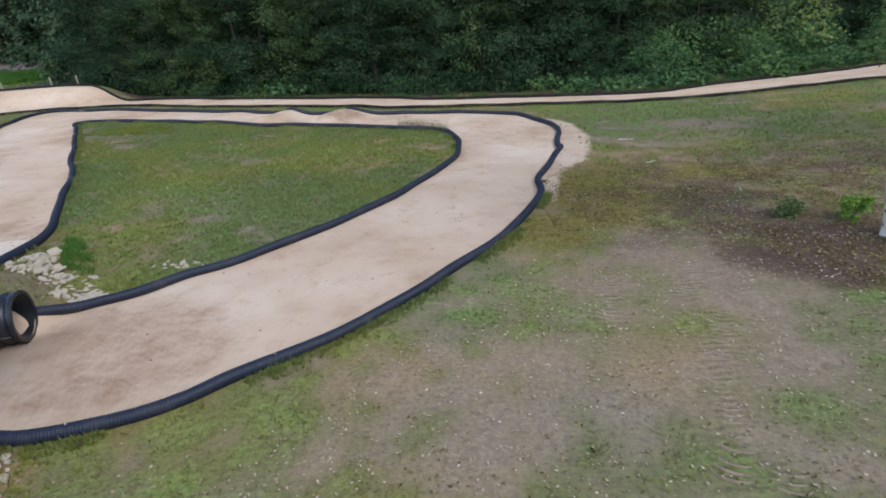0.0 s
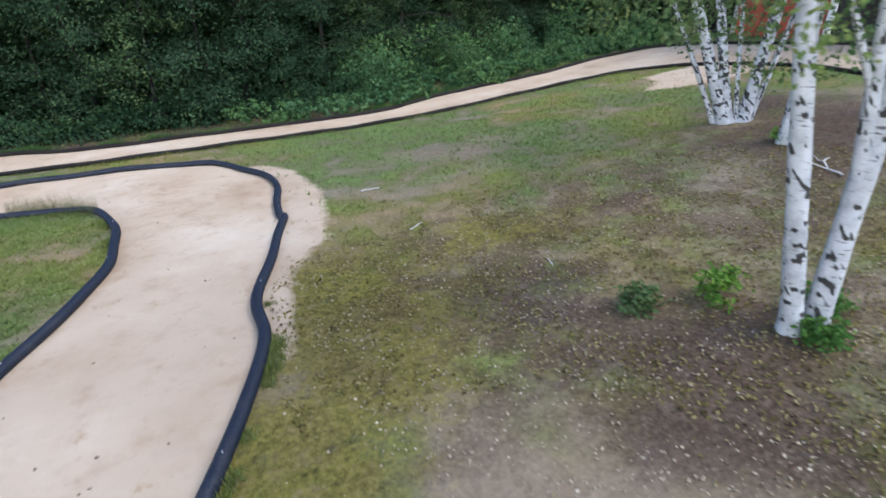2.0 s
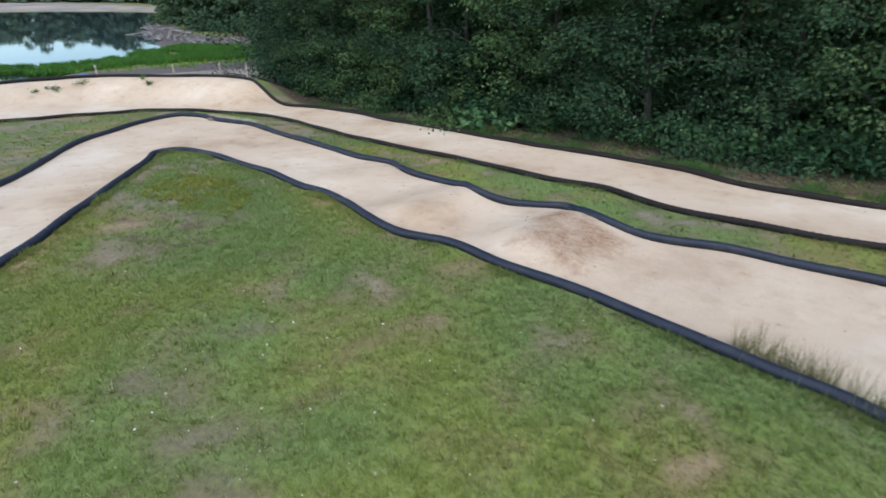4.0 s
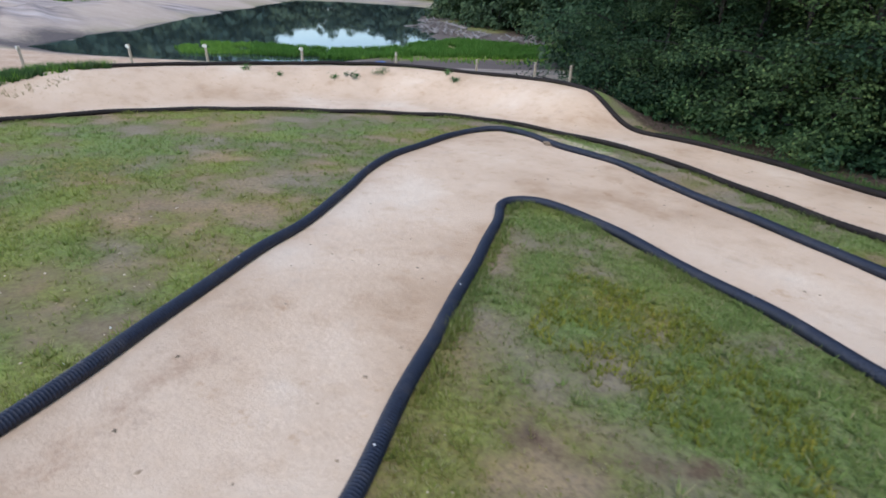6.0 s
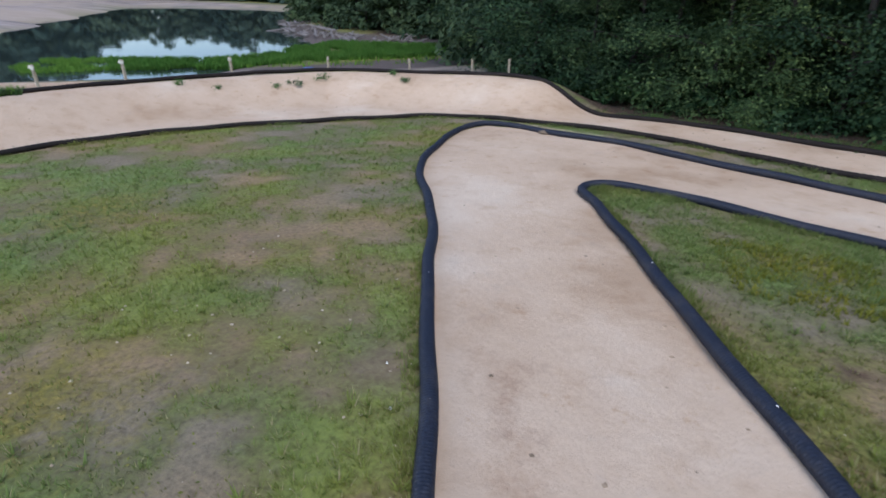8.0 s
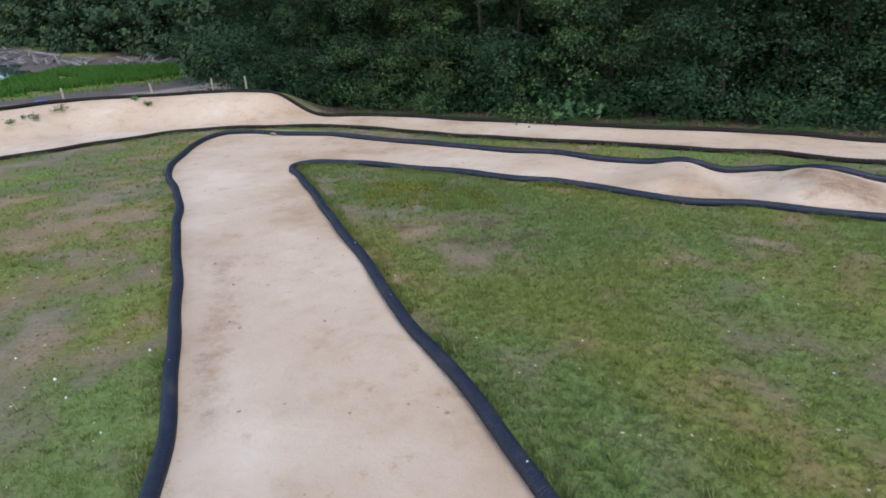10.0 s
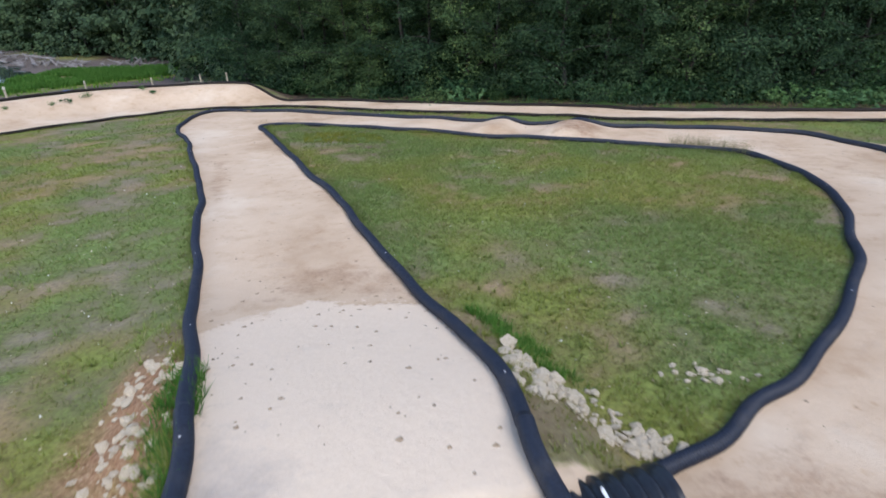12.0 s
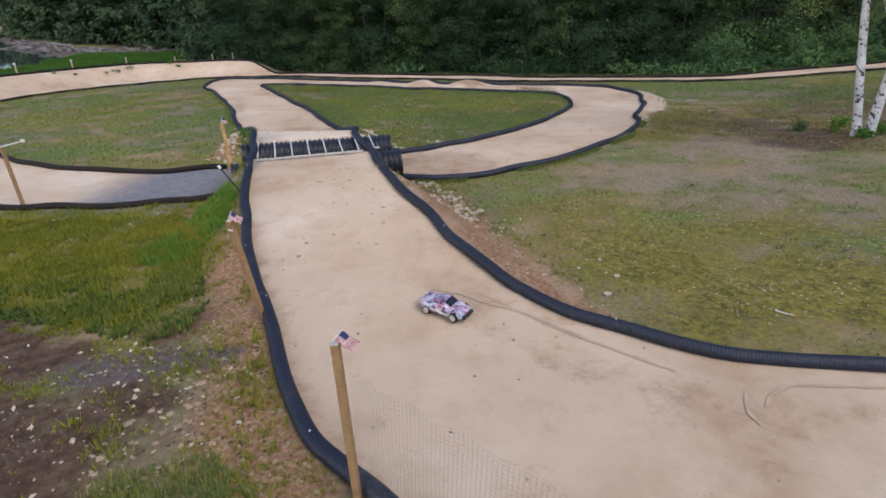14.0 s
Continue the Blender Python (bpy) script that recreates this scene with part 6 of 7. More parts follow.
COVER = leaf_material("ground_cover_leaf", (0.085, 0.066, 0.024), (0.235, 0.2, 0.058), (0.44, 0.36, 0.2), 0.4, 2.2, 0.5, (0.26, 0.54, 0.9))
CLOVER = leaf_material("clover_leaf", (0.08, 0.11, 0.03), (0.16, 0.185, 0.055), (0.32, 0.29, 0.15), 0.3, 1.2, 0.6)
flakes("pale fallen leaves on the muddy corner", [(-5.3, -2.6), (-5.2, -1.6), (-4.6, -1.1), (-3.9, -1.9), (-3.4, -2.6), (-3.3, -3.4), (-4.4, -3.4)], 190, 96, 0.02, STONE)
flakes("low olive moss and dead leaves under the birches", [(1.3, 6.0), (1.5, 8.6), (4.8, 9.2), (8.0, 8.4), (9.5, 5.0), (6.4, 2.8), (3.8, 3.8), (3.0, 5.6)], 23000, 93, 0.018, COVER, "ground_cover", 2.0)
flakes("low weeds and dead leaves on the trodden lawn", [(-2.2, -1.0), (-1.8, 2.2), (0.9, 5.0), (3.0, 4.8), (6.8, 3.2), (6.8, -1.6), (0.5, -1.9)], 13000, 94, 0.012, COVER, "ground_cover", 2.4, 0.45)
WEED_LEAF = leaf_material("mixed_weed_leaf", (0.035, 0.07, 0.018), (0.09, 0.15, 0.038), (0.2, 0.22, 0.065), 0.3, 1.6, 0.5)
thicket("dense clover and low weeds beside the mud", [(-7.4, -1.2), (-5.9, -0.7), (-5.0, -0.5), (-4.55, -1.15), (-4.5, -1.65), (-4.75, -1.85), (-5.45, -1.62), (-6.2, -1.5), (-7.4, -1.5)], 2600, 97, 0.06, WEED_LEAF, 0.012)
flakes("low weeds in the thin lawn", [(-18.0, 11.0), (-14.0, 17.5), (-10.8, 13.0), (-8.6, 8.6), (-10.0, 5.5), (-15.0, 8.5)], 12000, 95, 0.011, CLOVER, "ground_cover", 1.2, 0.6)

def tread_marks(label, line, wide, pitch, material):
    """Low curved bars of earth left by a tracked machine."""
    gen = np.random.default_rng(len(line) + int(wide * 100))
    p = smooth_line(line, pitch)
    d = np.gradient(p, axis=0)
    d /= np.linalg.norm(d, axis=1)[:, None]
    side = np.c_[-d[:, 1], d[:, 0]]
    verts, faces = [], []
    for q, a, b in zip(p, d, side):
        if gen.random() < 0.25:
            continue
        half, thick, top = wide * gen.uniform(0.35, 0.55), pitch * gen.uniform(0.2, 0.34), gen.uniform(0.005, 0.011)
        k = len(verts)
        for u in (-1.0, -0.5, 0.0, 0.5, 1.0):
            c = q + b * half * u - a * pitch * 0.5 * u * u
            for w, h in ((-thick, -0.004), (0.0, top * (1.1 - 0.7 * u * u)), (thick, -0.004)):
                e = c + a * w
                verts.append((*e, float(height(*e)) + h))
        for i in range(4):
            for j in range(2):
                o = k + i * 3 + j
                faces.append((o, o + 1, o + 4, o + 3))
    return tagged(link_mesh("tread_marks", np.array(verts) @ ROT.T, faces, material, True), label, "tracks", kind="stuff")


TRODDEN = simple_material("trodden_earth", (0.17, 0.132, 0.09), (0.30, 0.235, 0.165), 14, 0.95, 0.5)
for line in TREAD:
    tread_marks("bars of earth pressed up by a tracked machine", line, 0.2, 0.06, TRODDEN)
for line in ([(-5.3, -3.75), (-5.0, -3.2), (-4.75, -2.75), (-4.7, -2.45)], [(-5.75, -3.6), (-5.5, -3.1), (-5.3, -2.7)]):
    tread_marks("tyre lugs pressed into dark mud", line, 0.22, 0.055, MUD_CLOD)

# ---- the pond and its shore ----
def water_material():
    m, n, l, p = nodes_of("pond_water")
    co = n.new("ShaderNodeTexCoord").outputs["Object"]
    p.inputs["Base Color"].default_value = (0.03, 0.046, 0.042, 1)
    p.inputs["Roughness"].default_value, p.inputs["IOR"].default_value = 0.03, 1.33
    p.inputs["Specular IOR Level"].default_value = 1.0
    bump_node(n, l, noise_node(n, l, 1.2, 3, 0.5, co).outputs["Fac"], 0.06, 0.05, p)
    return m


bm = bmesh.new()
ring = [bm.verts.new((SITE @ Vector((*p, 0)) * Vector((1, 1, 0))) + Vector((0, 0, POND_LEVEL))) for p in
        [(-29, 23), (-27.5, 32), (-30, 41), (-40, 47), (-50, 56), (-60, 70), (-80, 70), (-84, 48), (-62, 26), (-51, 14), (-43, 11), (-36, 16)]]
bm.faces.new(ring)
me = bpy.data.meshes.new("water")
bm.to_mesh(me)
bm.free()
me.materials.append(water_material())
tagged(new("water", me), "still dark pond mirroring trees and sky", "pond", kind="structure")


def reeds(name, label, outline, n, seed, tall, width):
    gen = np.random.default_rng(seed)
    xs, ys = [p[0] for p in outline], [p[1] for p in outline]
    x, y = lawn_points(gen, n, (min(xs), max(xs), min(ys), max(ys)))
    k = inside(outline, x, y) & (np.array([noise.noise(Vector((a * 0.7, b * 0.7, seed))) for a, b in zip(x, y)]) > -0.3)
    x, y = x[k], y[k]
    v, f = blades(gen, x, y, 5, tall, width, 0.6)
    flat = (np.c_[x, y, height(x, y)] @ ROT.T)[:, 2]
    v = v.reshape(len(x), -1, 3)
    v[:, :, 2] += (np.maximum(ground_world(x, y)[:, 2], POND_LEVEL) - flat)[:, None]
    return tagged(link_mesh(name, v.reshape(-1, 3), f, REED), label, "reeds", kind="stuff")


reeds("reeds", "bright green reeds and grass at the pond edge", [(-36.0, 24.4), (-32.4, 27.2), (-29.4, 29.8), (-28.2, 32.0), (-25.8, 33.8), (-24.2, 36.0), (-26.6, 40.3), (-31.0, 39.0), (-33.9, 38.0), (-35.3, 35.9), (-34.6, 34.0), (-34.2, 32.0), (-35.0, 29.4), (-39.5, 26.2)], 26000, 81, 0.3, 0.03)
reeds("reeds", "short green grass between the pond and the banked turn", [(-33.0, 26.0), (-29.0, 28.5), (-26.0, 30.0), (-23.5, 32.0), (-22.0, 35.5), (-24.5, 37.5), (-25.6, 35.5), (-28.6, 31.0), (-31.5, 27.0)], 1600, 83, 0.2, 0.02)
reeds("reeds", "thin green shoots standing in shallow water", [(-38.0, 21.6), (-40.4, 22.0), (-42.0, 24.0), (-40.6, 26.2), (-36.5, 26.4), (-35.4, 25.2)], 2600, 84, 0.2, 0.02)
reeds("far_grass", "distant green grass bank behind the pond", [(-70, 22), (-76, 34), (-84, 40), (-92, 36), (-84, 18)], 5000, 82, 0.5, 0.05)

DRIFT = simple_material("grey_driftwood", (0.11, 0.098, 0.092), (0.27, 0.25, 0.235), 5, 0.85, 0.5)
rng = random.Random(12)
for k in range(58):
    t = rng.random()
    px = -28.5 - 18 * t
    py = float(np.interp(px, (-47, -38, -34, -28.5), (45.6, 41.4, 40.4, 41.2))) + rng.uniform(-1.7, 1.7)
    a = rng.uniform(2.0, 3.3) if k % 4 else rng.uniform(0, 3.14)
    half = rng.uniform(0.3, 1.1)
    base = Vector(ground_world(px, py)[0]) + Vector((0, 0, rng.uniform(0.02, 0.15)))
    ob = thing("log", Matrix.Translation(base), "grey weathered log on the pond shore", "log", "driftwood on the shore")
    part("stem", rod(bmesh.new(), (-math.cos(a) * half, -math.sin(a) * half, 0), (math.cos(a) * half, math.sin(a) * half, rng.uniform(0, 0.3)), rng.uniform(0.05, 0.12), 0.03, 7), DRIFT, ob)
    part("branch", rod(bmesh.new(), (0, 0, 0.05), (math.sin(a) * half * 0.5, -math.cos(a) * half * 0.5, 0.25), 0.03, 0.012, 6), DRIFT, ob)

# ---- stakes behind the banked turn ----
STAKE = simple_material("weathered_stake", (0.30, 0.25, 0.18), (0.52, 0.45, 0.35), 20, 0.85, 0.4)
LUMBER = simple_material("yellow_pine", (0.36, 0.20, 0.07), (0.52, 0.32, 0.13), 10, 0.7, 0.3)
BROWN_PINE = simple_material("brown_pine", (0.22, 0.125, 0.055), (0.37, 0.225, 0.10), 12, 0.8, 0.4)
TAG = simple_material("white_tag", (0.6, 0.6, 0.5), (0.78, 0.78, 0.7), 20, 0.6, 0)
for k, (px, py, top, tag) in enumerate(((-21.3, 12.9, 0.82, True), (-21.4, 14.95, 0.84, True), (-21.3, 16.65, 0.84, True), (-20.5, 18.85, 0.8, True), (-19.5, 21.25, 0.72, True), (-18.0, 23.0, 0.62, False),
                                        (-16.1, 23.25, 0.7, False), (-15.05, 23.35, 0.72, False), (-20.6, 9.3, 0.6, False))):
    g = float(height(px, py))
    ob = thing("stake", Matrix.Translation(site(px, py, g)), "thin wooden stake standing behind the banked turn", "stake", "stakes behind the turn")
    tall = top + 0.2 - g
    part("shaft", box(bmesh.new(), 0.05, 0.05, tall + 0.1, pose(0, 0, tall / 2 - 0.05), 0.004), STAKE, ob)
    if tag:
        part("tag", box(bmesh.new(), 0.10, 0.012, 0.07, pose(0.02, -0.03, tall - 0.05, 0, 25, 30 * k), 0.003), TAG, ob, "small white marker tag")

BLUE = simple_material("blue_plastic", (0.02, 0.06, 0.22), (0.04, 0.10, 0.32), 6, 0.5, 0.1)
ob = thing("bucket", Matrix.Translation(site(-20.3, 21.3, float(height(-20.3, 21.3)) + 0.12)), "blue plastic bucket behind the banked turn", "bucket")
bm = bmesh.new()
bmesh.ops.create_cone(bm, cap_ends=True, segments=20, radius1=0.11, radius2=0.15, depth=0.32, matrix=pose(0, 0, 0.16))
part("body", bm, BLUE, ob)
bm = bmesh.new()
bmesh.ops.create_cone(bm, cap_ends=True, segments=20, radius1=0.16, radius2=0.16, depth=0.03, matrix=pose(0, 0, 0.31))
part("rim", bm, BLUE, ob)

# weeds rooted on the bank
for k, (px, py, w) in enumerate(((-20.04, 17.06, 0.1), (-18.83, 19.3, 0.2), (-18.63, 20.06, 0.17), (-17.22, 21.1, 0.12), (-16.69, 20.88, 0.1), (-19.01, 18.87, 0.05), (-19.58, 17.69, 0.04))):
    make_bush(90 + k, 0.06 + w * 0.3, w, int(60 + 1000 * w), 0.02, FERN, "weed", "small green weed rooted in the sand bank", "weed", "weeds on the bank").matrix_world = upright(px, py, 50 * k)

# rusty lump against the pipe
lump = tagged(new("rock", stone_mesh(40)), "dark rusty lump of stone against the black pipe", "rock")
lump.data.materials[0] = CLOD
lump.matrix_world = upright(-12.32, 18.86, 30, 0.03) @ Matrix.Diagonal((0.11, 0.07, 0.08, 1))

# ---- posts with little flags ----
def flag_material():
    """Red and white stripes with a blue corner."""
    m, n, l, p = nodes_of("flag_cloth")
    uv = n.new("ShaderNodeAttribute")
    uv.attribute_name = "place"
    s = n.new("ShaderNodeSeparateColor")
    l.new(uv.outputs["Color"], s.inputs["Color"])
    band = math_node(n, l, "GREATER_THAN", math_node(n, l, "FRACT", math_node(n, l, "MULTIPLY", s.outputs[1], 6.5)), 0.5)
    c = mix_node(n, l, band, (0.45, 0.03, 0.05), (0.78, 0.76, 0.76))
    corner = math_node(n, l, "MULTIPLY", math_node(n, l, "LESS_THAN", s.outputs[0], 0.42), math_node(n, l, "GREATER_THAN", s.outputs[1], 0.46))
    l.new(mix_node(n, l, corner, c, (0.03, 0.04, 0.14)), p.inputs["Base Color"])
    p.inputs["Roughness"].default_value = 0.8
    return m


FLAG = flag_material()


def small_flag(parent, at, turn, droop=20):
    n, k, v, uv = 12, 8, [], []
    for i in range(n + 1):
        for j in range(k + 1):
            a, b = i / n, j / k
            v.append((a * 0.092, 0.008 * math.sin(a * 9) * a, (b - 1) * 0.064))
            uv.append((a, b, 0, 1))
    f = [(i * (k + 1) + j, (i + 1) * (k + 1) + j, (i + 1) * (k + 1) + j + 1, i * (k + 1) + j + 1) for i in range(n) for j in range(k)]
    me = data_mesh("cloth", v, f, FLAG, True)
    me.attributes.new("place", "FLOAT_COLOR", "POINT").data.foreach_set("color", np.array(uv, np.float32).ravel())
    stick = part("flag_stick", rod(bmesh.new(), (0, 0, -0.05), (0, 0, 0.032), 0.003), TAG, parent, "thin white flag stick")
    stick.matrix_basis = Matrix.Translation(at) @ pose(0, 0, 0, 0, droop, turn)
    cloth = part("cloth", me, None, stick, "small striped cloth flag")
    cloth.matrix_basis = pose(0.002, 0, 0.03)


def post(base, top, label, flag=None, material=BROWN_PINE):
    a, b = site(*base), site(*top)
    ob = thing("wooden_post", Matrix.Translation(a), label, "post", "posts along the track")
    d = b - a
    m = Matrix.Translation(d / 2) @ d.to_track_quat("Z", "Y").to_matrix().to_4x4() @ pose(0, 0, 0, 0, 0, 20)
    part("shaft", box(bmesh.new(), 0.042, 0.036, d.length + 0.1, m @ pose(0, 0, -0.05), 0.003), material, ob)
    part("end_grain", box(bmesh.new(), 0.040, 0.034, 0.004, m @ pose(0, 0, d.length / 2 + 0.002)), BOARD, ob, "pale sawn end")
    part("staple", box(bmesh.new(), 0.046, 0.004, 0.012, m @ pose(0, -0.019, d.length / 2 - 0.07)), SCREW, ob)
    if flag:
        small_flag(ob, d + Vector((0.024, -0.02, 0.06)), *flag)
    return ob


FLAGGED = "pine post with a small striped flag"
post((-2.79, -3.18, -0.02), (-2.80, -3.21, 0.98), FLAGGED + " and wire netting", (-5, 38))
post((-3.95, -1.44, -0.02), (-4.0, -1.6, 0.94), FLAGGED + " beside the pipe", (-5, 30))
post((-5.65, 1.95, -0.02), (-5.78, 2.14, 1.0), FLAGGED + " beside the culvert", (-20, 35), LUMBER)
lone = post((-8.55, 1.52, -0.02), (-8.6, 1.55, 0.82), "weathered post with a tag on a long leaning white stick")
part("long_stick", rod(bmesh.new(), (-0.35, -0.1, 0.78), (0.28, 0.03, 0.93), 0.007), TAG, lone, "long white plastic stick")
part("tip_tag", box(bmesh.new(), 0.05, 0.012, 0.04, pose(0.29, 0.03, 0.94, 0, 20, 30), 0.003), TAG, lone, "small white tag")
post((-1.35, -4.2, -0.02), (-1.33, -4.22, 0.95), "brown pine post holding wire netting")

ob = thing("garden_stake", Matrix.Translation(on_ground(-5.08, 0.85)), "thin leaning stake with a pale cap on the grassy bank", "stake")
part("shaft", rod(bmesh.new(), (0.1, 0, -0.05), (-0.22, 0.05, 0.36), 0.009), BARK, ob)
part("cap", rod(bmesh.new(), (-0.205, 0.048, 0.34), (-0.23, 0.052, 0.375), 0.016), TAG, ob, "pale plastic cap")

# wire netting between the posts
def netting(a, b, high, step):
    p, q = site(*a), site(*b)
    d = q - p
    up, u = Vector((0, 0, high)), d.normalized()
    v, f = [], []

    def wire(s, e, side):
        i = len(v)
        for c in (s - side, s + side, e + side, e - side):
            v.append(tuple(c))
        f.append((i, i + 1, i + 2, i + 3))

    n, k = int(d.length / step), int(high / step)
    for i in range(n + 1):
        w = Vector((0, 0, 0.015 * math.sin(i * 0.5)))
        wire(d * (i / n) + w, d * (i / n) + up + w, u * 0.0005)
    for j in range(k + 1):
        for i in range(n):
            wire(d * (i / n) + up * (j / k) + Vector((0, 0, 0.015 * math.sin(i * 0.5))), d * ((i + 1) / n) + up * (j / k) + Vector((0, 0, 0.015 * math.sin((i + 1) * 0.5))), Vector((0, 0, 0.0005)))
    ob = link_mesh("wire_netting", v, f, DRIFT)
    ob.matrix_world = Matrix.Translation(p)
    return tagged(ob, "fine wire netting stretched between two posts", "netting")


netting((-2.77, -3.2, 0.03), (-1.37, -4.2, 0.03), 0.82, 0.022)

# ---- fallen sticks ----
def fallen(x, y, turn, length, r, label, fork=True):
    ob = thing("fallen_stick", upright(x, y, turn, r * 0.6), label, "stick", "sticks on the ground")
    gen = random.Random(int(x * 100))
    line = [(-length / 2 + length * i / 6, gen.uniform(-0.06, 0.06) * length, gen.uniform(0, 0.05) * length) for i in range(7)]
    st = tube(np.array(line), np.linspace(r, r * 0.4, 7), 7, BIRCH_STICK, "stem")
    st.parent = ob
    if fork:
        for i, s in ((2, 1), (4, -1)):
            tw = tube(np.array([line[i], (line[i][0] + length * 0.2, s * length * 0.22, 0.06 * length)]), [r * 0.6, r * 0.3], 6, BIRCH_STICK, "twig")
            tw.parent = ob


BIRCH_STICK = simple_material("pale_stick", (0.45, 0.42, 0.38), (0.72, 0.69, 0.65), 12, 0.8, 0.3)
fallen(7.95, 6.4, 50, 0.8, 0.014, "bleached forked birch branch lying on dark mulch")
fallen(4.93, 3.71, -70, 0.26, 0.014, "short bleached stick on bare earth", False)
fallen(4.12, 6.93, 70, 0.16, 0.008, "short white stick on the ground", False)
fallen(3.56, 8.7, 30, 0.26, 0.009, "short white stick on the ground", False)
fallen(0.24, -1.3, -30, 0.13, 0.008, "short white stick on mossy grass", False)
fallen(3.7, 10.4, 0, 0.3, 0.012, "short bleached stick on thin grass", False)
ball = tagged(new("rock", stones[1]), "round white stone on mossy grass", "rock")
ball.matrix_world = upright(-0.91, -0.61, 0, 0.02) @ Matrix.Scale(0.035, 4)
ball = tagged(new("rock", stones[3]), "pale knobbly stone on mossy grass", "rock")
ball.matrix_world = upright(-1.07, -0.96, 0, 0.02) @ Matrix.Scale(0.04, 4)

# ---- ruts pressed into the sand ----
RUT = simple_material("damp_sand_rut", (0.41, 0.30, 0.20), (0.54, 0.42, 0.30), 9, 0.95, 0.5)
for pts, w in (([(-0.42, -2.40), (-0.34, -2.30), (-0.23, -2.23), (-0.12, -2.21), (0.08, -2.23), (0.33, -2.25), (0.8, -2.3)], 0.012), ([(-2.6, -0.98), (-2.34, -1.06), (-2.17, -1.16), (-1.76, -1.36), (-1.29, -1.72), (-0.83, -2.05)], 0.012),
               ([(-2.17, -1.04), (-1.85, -1.3), (-1.52, -1.58), (-0.98, -1.92)], 0.009), ([(-0.49, -2.29), (-0.55, -2.45), (-0.52, -2.6)], 0.012)):
    line = smooth_line(pts, 0.03)
    d = np.gradient(line, axis=0)
    d /= np.linalg.norm(d, axis=1)[:, None]
    nrm = np.c_[-d[:, 1], d[:, 0]] * (w * (0.6 + 0.5 * np.sin(np.arange(len(line)) * 0.7) ** 2))[:, None]
    v = np.stack([np.c_[line - nrm, height(*(line - nrm).T) + 0.007], np.c_[line + nrm, height(*(line + nrm).T) + 0.007]], 1).reshape(-1, 3) @ ROT.T
    i = np.arange(len(line) - 1)[:, None] * 2
    tagged(link_mesh("tyre_rut", v, i + np.array([[0, 1, 3, 2]]), RUT), "dark tyre rut curving through the sand", "rut", kind="structure")


# ---- the red house by the track ----
RED = simple_material("red_boards", (0.28, 0.05, 0.025), (0.40, 0.085, 0.045), 3, 0.75, 0.2)
WHITE = simple_material("white_paint", (0.68, 0.68, 0.66), (0.8, 0.8, 0.79), 4, 0.6, 0.1)
# the gloom inside bay and lean-to is put into this near-black colour
SHADE = simple_material("shaded_boards", (0.012, 0.011, 0.010), (0.03, 0.027, 0.025), 3, 0.9, 0.2)
GREY_BOARD = simple_material("weathered_grey_paint", (0.22, 0.215, 0.2), (0.4, 0.39, 0.37), 6, 0.8, 0.2)
ROOF = simple_material("grey_shingle", (0.10, 0.10, 0.10), (0.2, 0.2, 0.2), 6, 0.9, 0.5)
corner = on_ground(18.2, 11.65, 0.0)
along = (site(18.75, 14.75) - site(18.2, 11.65))
along.z = 0
house = thing("house", Matrix.Translation(corner - Vector((0, 0, 0.1))) @ pose(0, 0, 0, 0, 0, math.degrees(math.atan2(along.y, along.x))), "red boarded house with white posts and an open dark shed bay", "house")
for k in range(15):
    part("wall_board", box(bmesh.new(), 0.2, 0.03, 2.7, pose(0.1 + 0.205 * k, -0.0, 1.35), 0.006), RED, house)
part("wall", box(bmesh.new(), 3.1, 0.12, 2.7, pose(1.55, -0.08, 1.35)), RED, house)
part("wall", box(bmesh.new(), 0.12, 5.0, 2.7, pose(3.06, -2.6, 1.35)), RED, house)
part("corner_board", box(bmesh.new(), 0.12, 0.14, 2.7, pose(3.15, 0.0, 1.35), 0.008), GREY_BOARD, house, "grey weathered corner board")
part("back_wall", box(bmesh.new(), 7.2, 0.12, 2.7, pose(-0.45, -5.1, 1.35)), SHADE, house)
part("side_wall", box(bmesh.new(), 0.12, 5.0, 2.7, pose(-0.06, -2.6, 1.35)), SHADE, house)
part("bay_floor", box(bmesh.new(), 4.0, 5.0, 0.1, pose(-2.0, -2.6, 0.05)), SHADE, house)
for px in (-0.05, -4.0):
    part("post", box(bmesh.new(), 0.14, 0.14, 2.7, pose(px, 0.05, 1.35), 0.008), WHITE, house, "white painted post")
part("beam", box(bmesh.new(), 7.4, 0.16, 0.3, pose(-0.45, 0.02, 2.85), 0.01), WHITE, house)
part("roof", box(bmesh.new(), 8.2, 3.4, 0.12, pose(-0.45, -1.0, 3.55, 26, 0, 0), 0.01), ROOF, house)
part("roof", box(bmesh.new(), 8.2, 3.4, 0.12, pose(-0.45, -4.0, 3.55, -26, 0, 0), 0.01), ROOF, house)
# the dark lean-to beside it
foot, reach = on_ground(19.35, 15.0, -0.1), site(20.3, 17.35) - site(19.35, 15.0)
shed = thing("shed", Matrix.Translation(foot) @ pose(0, 0, 0, 0, 0, math.degrees(math.atan2(reach.y, reach.x))), "dark open lean-to with pale posts beside the red house", "shed")
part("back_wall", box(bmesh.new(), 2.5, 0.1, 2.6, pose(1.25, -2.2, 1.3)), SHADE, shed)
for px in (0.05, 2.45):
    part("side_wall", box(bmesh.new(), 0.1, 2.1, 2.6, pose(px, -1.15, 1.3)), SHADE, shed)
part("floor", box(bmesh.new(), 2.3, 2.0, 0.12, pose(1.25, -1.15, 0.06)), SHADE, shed)
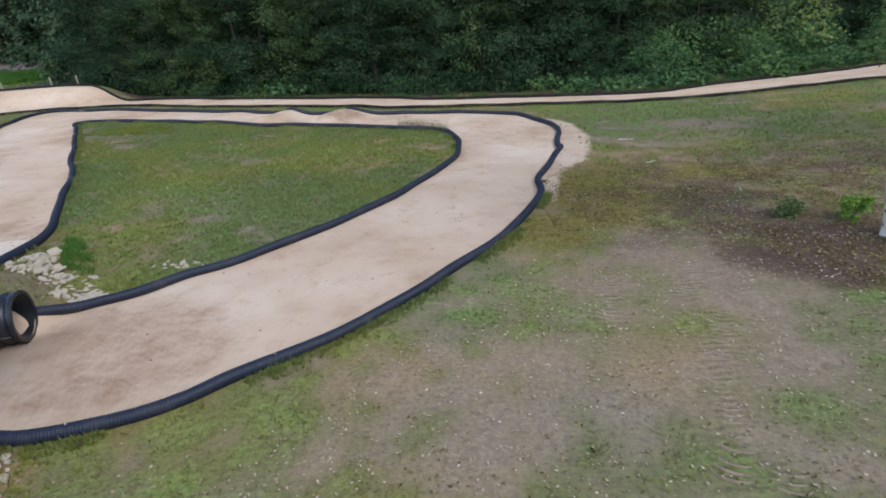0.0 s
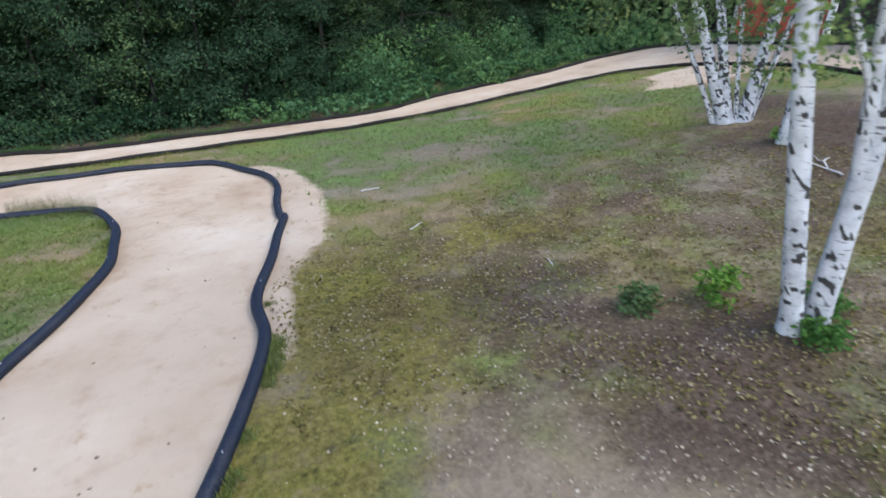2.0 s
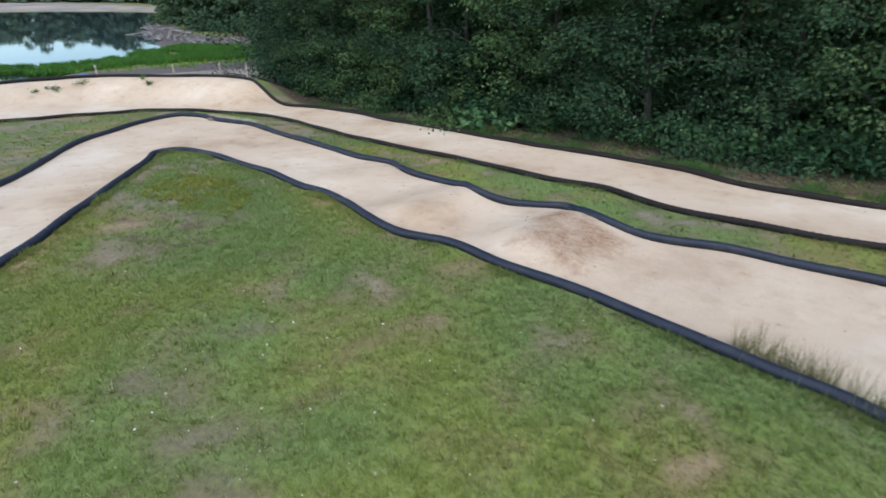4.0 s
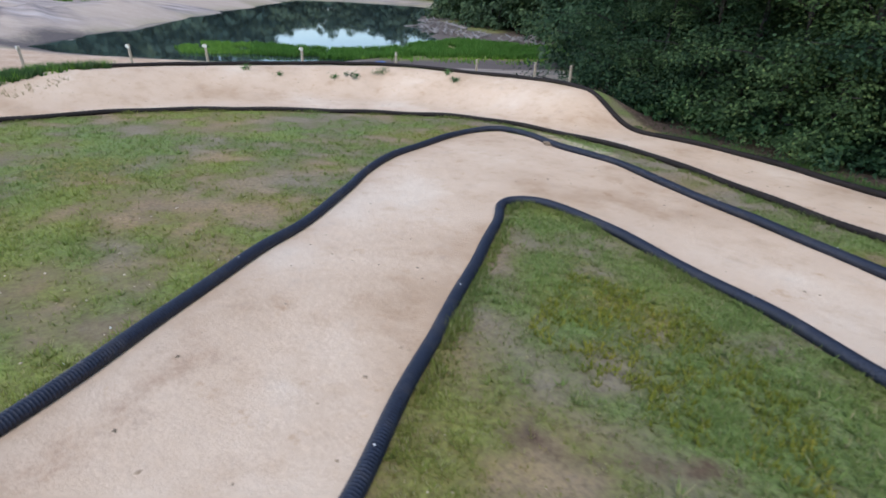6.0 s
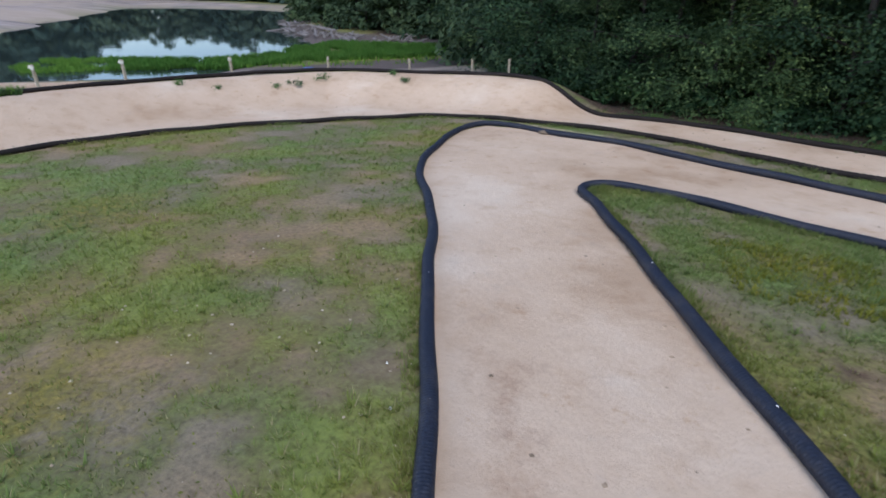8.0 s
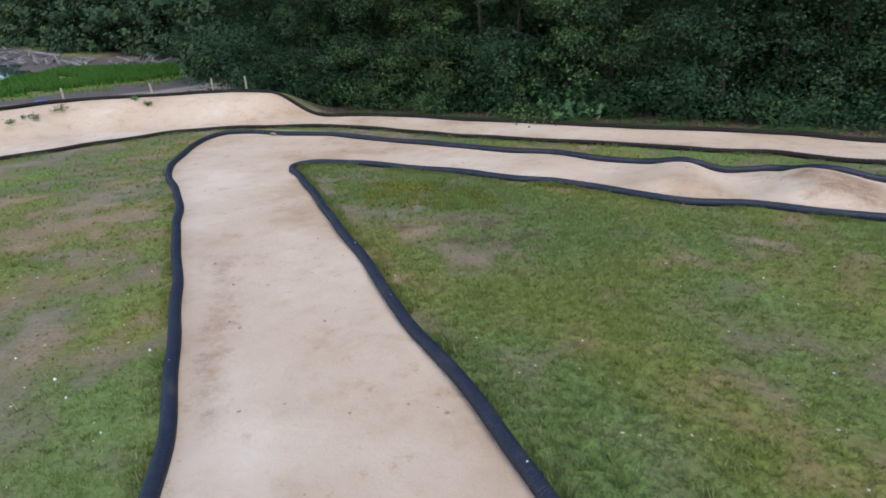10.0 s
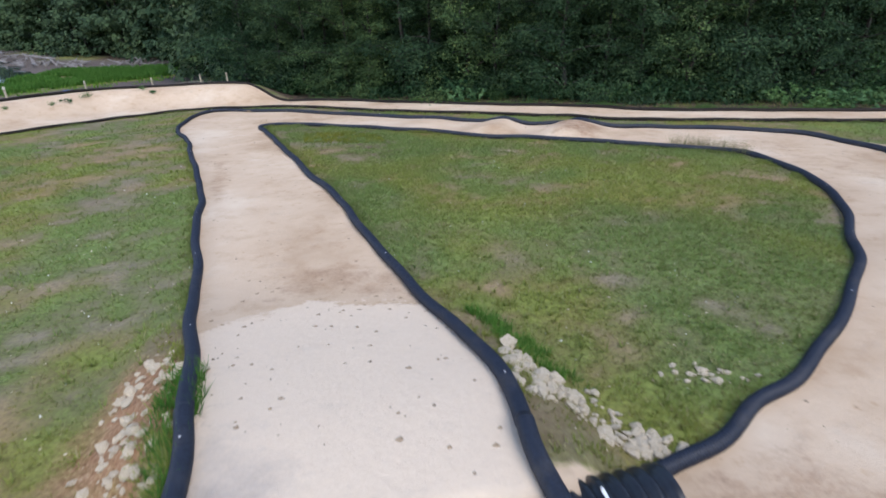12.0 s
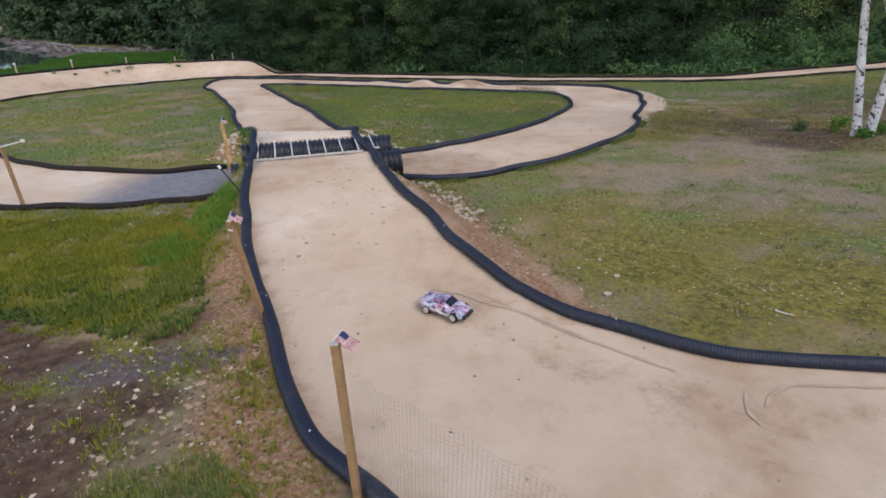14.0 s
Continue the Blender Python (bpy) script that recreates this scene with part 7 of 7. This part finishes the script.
part("post", box(bmesh.new(), 0.1, 0.1, 2.6, pose(2.52, 0.0, 1.3), 0.008), GREY_BOARD, shed, "pale weathered post")
part("roof", box(bmesh.new(), 2.9, 2.8, 0.1, pose(1.25, -1.05, 2.7, 8, 0, 0), 0.01), ROOF, shed)
ob = thing("pole", upright(16.3, 8.15), "slender brown pole leaning beside the track", "pole")
part("shaft", rod(bmesh.new(), (0, 0, -0.1), (-0.25, 0.14, 2.6), 0.05, 0.04), STAKE, ob)

# ---- the model truck ----
def graphic_shell():
    m, n, l, p = nodes_of("printed_shell")
    co = n.new("ShaderNodeTexCoord").outputs["Object"]
    vo = n.new("ShaderNodeTexVoronoi")
    vo.inputs["Scale"].default_value = 30
    l.new(co, vo.inputs["Vector"])
    s = n.new("ShaderNodeSeparateColor")
    l.new(vo.outputs["Color"], s.inputs["Color"])
    r = ramp_node(n, l, s.outputs[0], ((0.0, (0.09, 0.06, 0.11)), (0.14, (0.26, 0.19, 0.30)), (0.36, (0.42, 0.38, 0.48)), (0.62, (0.16, 0.30, 0.36)), (0.7, (0.55, 0.52, 0.58)), (0.88, (0.36, 0.14, 0.2))))
    r.color_ramp.interpolation = "CONSTANT"
    l.new(r.outputs["Color"], p.inputs["Base Color"])
    p.inputs["Roughness"].default_value = 0.3
    return m


SHELL = graphic_shell()
RUBBER = simple_material("tyre_rubber", (0.012, 0.012, 0.012), (0.035, 0.033, 0.03), 40, 0.85, 0.5)
RIM = simple_material("pale_rim", (0.36, 0.33, 0.28), (0.52, 0.49, 0.42), 20, 0.5, 0)
SMOKED = simple_material("dark_window", (0.01, 0.012, 0.018), (0.02, 0.022, 0.03), 10, 0.15, 0)


def loft(sections):
    """A closed shell through cross-sections: x, half width low, half width high, low z, shoulder z, top z."""
    v, f = [], []
    for x, wl, wh, z0, z1, z2 in sections:
        v += [(x, -wl, z0), (x, -wl * 1.02, (z0 + z1) / 2), (x, -wl * 0.97, z1), (x, -wh, z2 - 0.004), (x, -wh * 0.7, z2), (x, wh * 0.7, z2), (x, wh, z2 - 0.004), (x, wl * 0.97, z1), (x, wl * 1.02, (z0 + z1) / 2), (x, wl, z0)]
    k = 10
    for i in range(len(sections) - 1):
        for j in range(k):
            f.append((i * k + j, i * k + (j + 1) % k, (i + 1) * k + (j + 1) % k, (i + 1) * k + j))
    bm = bmesh.new()
    vs = [bm.verts.new(c) for c in v]
    for q in f:
        bm.faces.new([vs[i] for i in q])
    bm.faces.new(vs[:k][::-1])
    bm.faces.new(vs[-k:])
    bmesh.ops.recalc_face_normals(bm, faces=bm.faces)
    for fc in bm.faces:
        fc.smooth = True
    return bm


truck = thing("model_truck", SITE @ Matrix.Translation((-2.45, -1.33, float(height(-2.45, -1.33)) + 0.004)) @ pose(0, 0, 0, 0, 0, -30) @ Matrix.Scale(0.84, 4), "radio-controlled truck with purple printed shell on the sand", "model car")
body = part("body", loft([(-0.235, 0.10, 0.085, 0.06, 0.105, 0.11), (-0.21, 0.118, 0.105, 0.05, 0.115, 0.122), (-0.14, 0.122, 0.108, 0.045, 0.115, 0.121), (-0.07, 0.12, 0.105, 0.045, 0.112, 0.122),
                          (0.07, 0.12, 0.10, 0.045, 0.108, 0.118), (0.14, 0.118, 0.10, 0.045, 0.10, 0.108), (0.20, 0.112, 0.09, 0.045, 0.085, 0.092), (0.235, 0.095, 0.07, 0.05, 0.07, 0.075)]), SHELL, truck)
part("cab", loft([(-0.10, 0.10, 0.085, 0.11, 0.125, 0.13), (-0.075, 0.098, 0.078, 0.11, 0.15, 0.165), (0.02, 0.098, 0.078, 0.11, 0.15, 0.168), (0.10, 0.098, 0.085, 0.105, 0.112, 0.118)]), SHELL, body)
part("windscreen", box(bmesh.new(), 0.075, 0.14, 0.004, pose(0.062, 0, 0.146, 0, 31, 0), 0.001), SMOKED, body)
for s in (-1, 1):
    part("side_window", box(bmesh.new(), 0.085, 0.004, 0.03, pose(-0.025, s * 0.093, 0.14, -s * 18, 0, 0), 0.001), SMOKED, body)
    part("side_stripe", box(bmesh.new(), 0.20, 0.003, 0.014, pose(0.0, s * 0.1225, 0.07, 0, 6, 0)), TAG, body, "white side stripe")
part("front_bumper", box(bmesh.new(), 0.03, 0.17, 0.035, pose(0.245, 0, 0.055), 0.008), RUBBER, truck)
part("rear_wing", box(bmesh.new(), 0.05, 0.2, 0.008, pose(-0.225, 0, 0.125, 0, 12, 0), 0.003), SHELL, truck)
part("chassis", box(bmesh.new(), 0.42, 0.11, 0.02, pose(0, 0, 0.045), 0.004), RUBBER, truck)
for sx in (-0.15, 0.155):
    for s in (-1, 1):
        bm = bmesh.new()
        bmesh.ops.create_cone(bm, cap_ends=True, segments=24, radius1=0.05, radius2=0.05, depth=0.05, matrix=pose(sx, s * 0.105, 0.05, 90, 0, 0))
        bmesh.ops.bevel(bm, geom=[e for e in bm.edges if len(e.link_faces) == 2 and e.calc_face_angle(0) > 1.0], offset=0.01, segments=2, affect="EDGES")
        wheel = part("tyre", bm, RUBBER, truck)
        bm = bmesh.new()
        bmesh.ops.create_cone(bm, cap_ends=True, segments=20, radius1=0.028, radius2=0.03, depth=0.012, matrix=pose(sx, s * 0.129, 0.05, 90, 0, 0))
        part("rim", bm, RIM, wheel, "pale wheel rim")
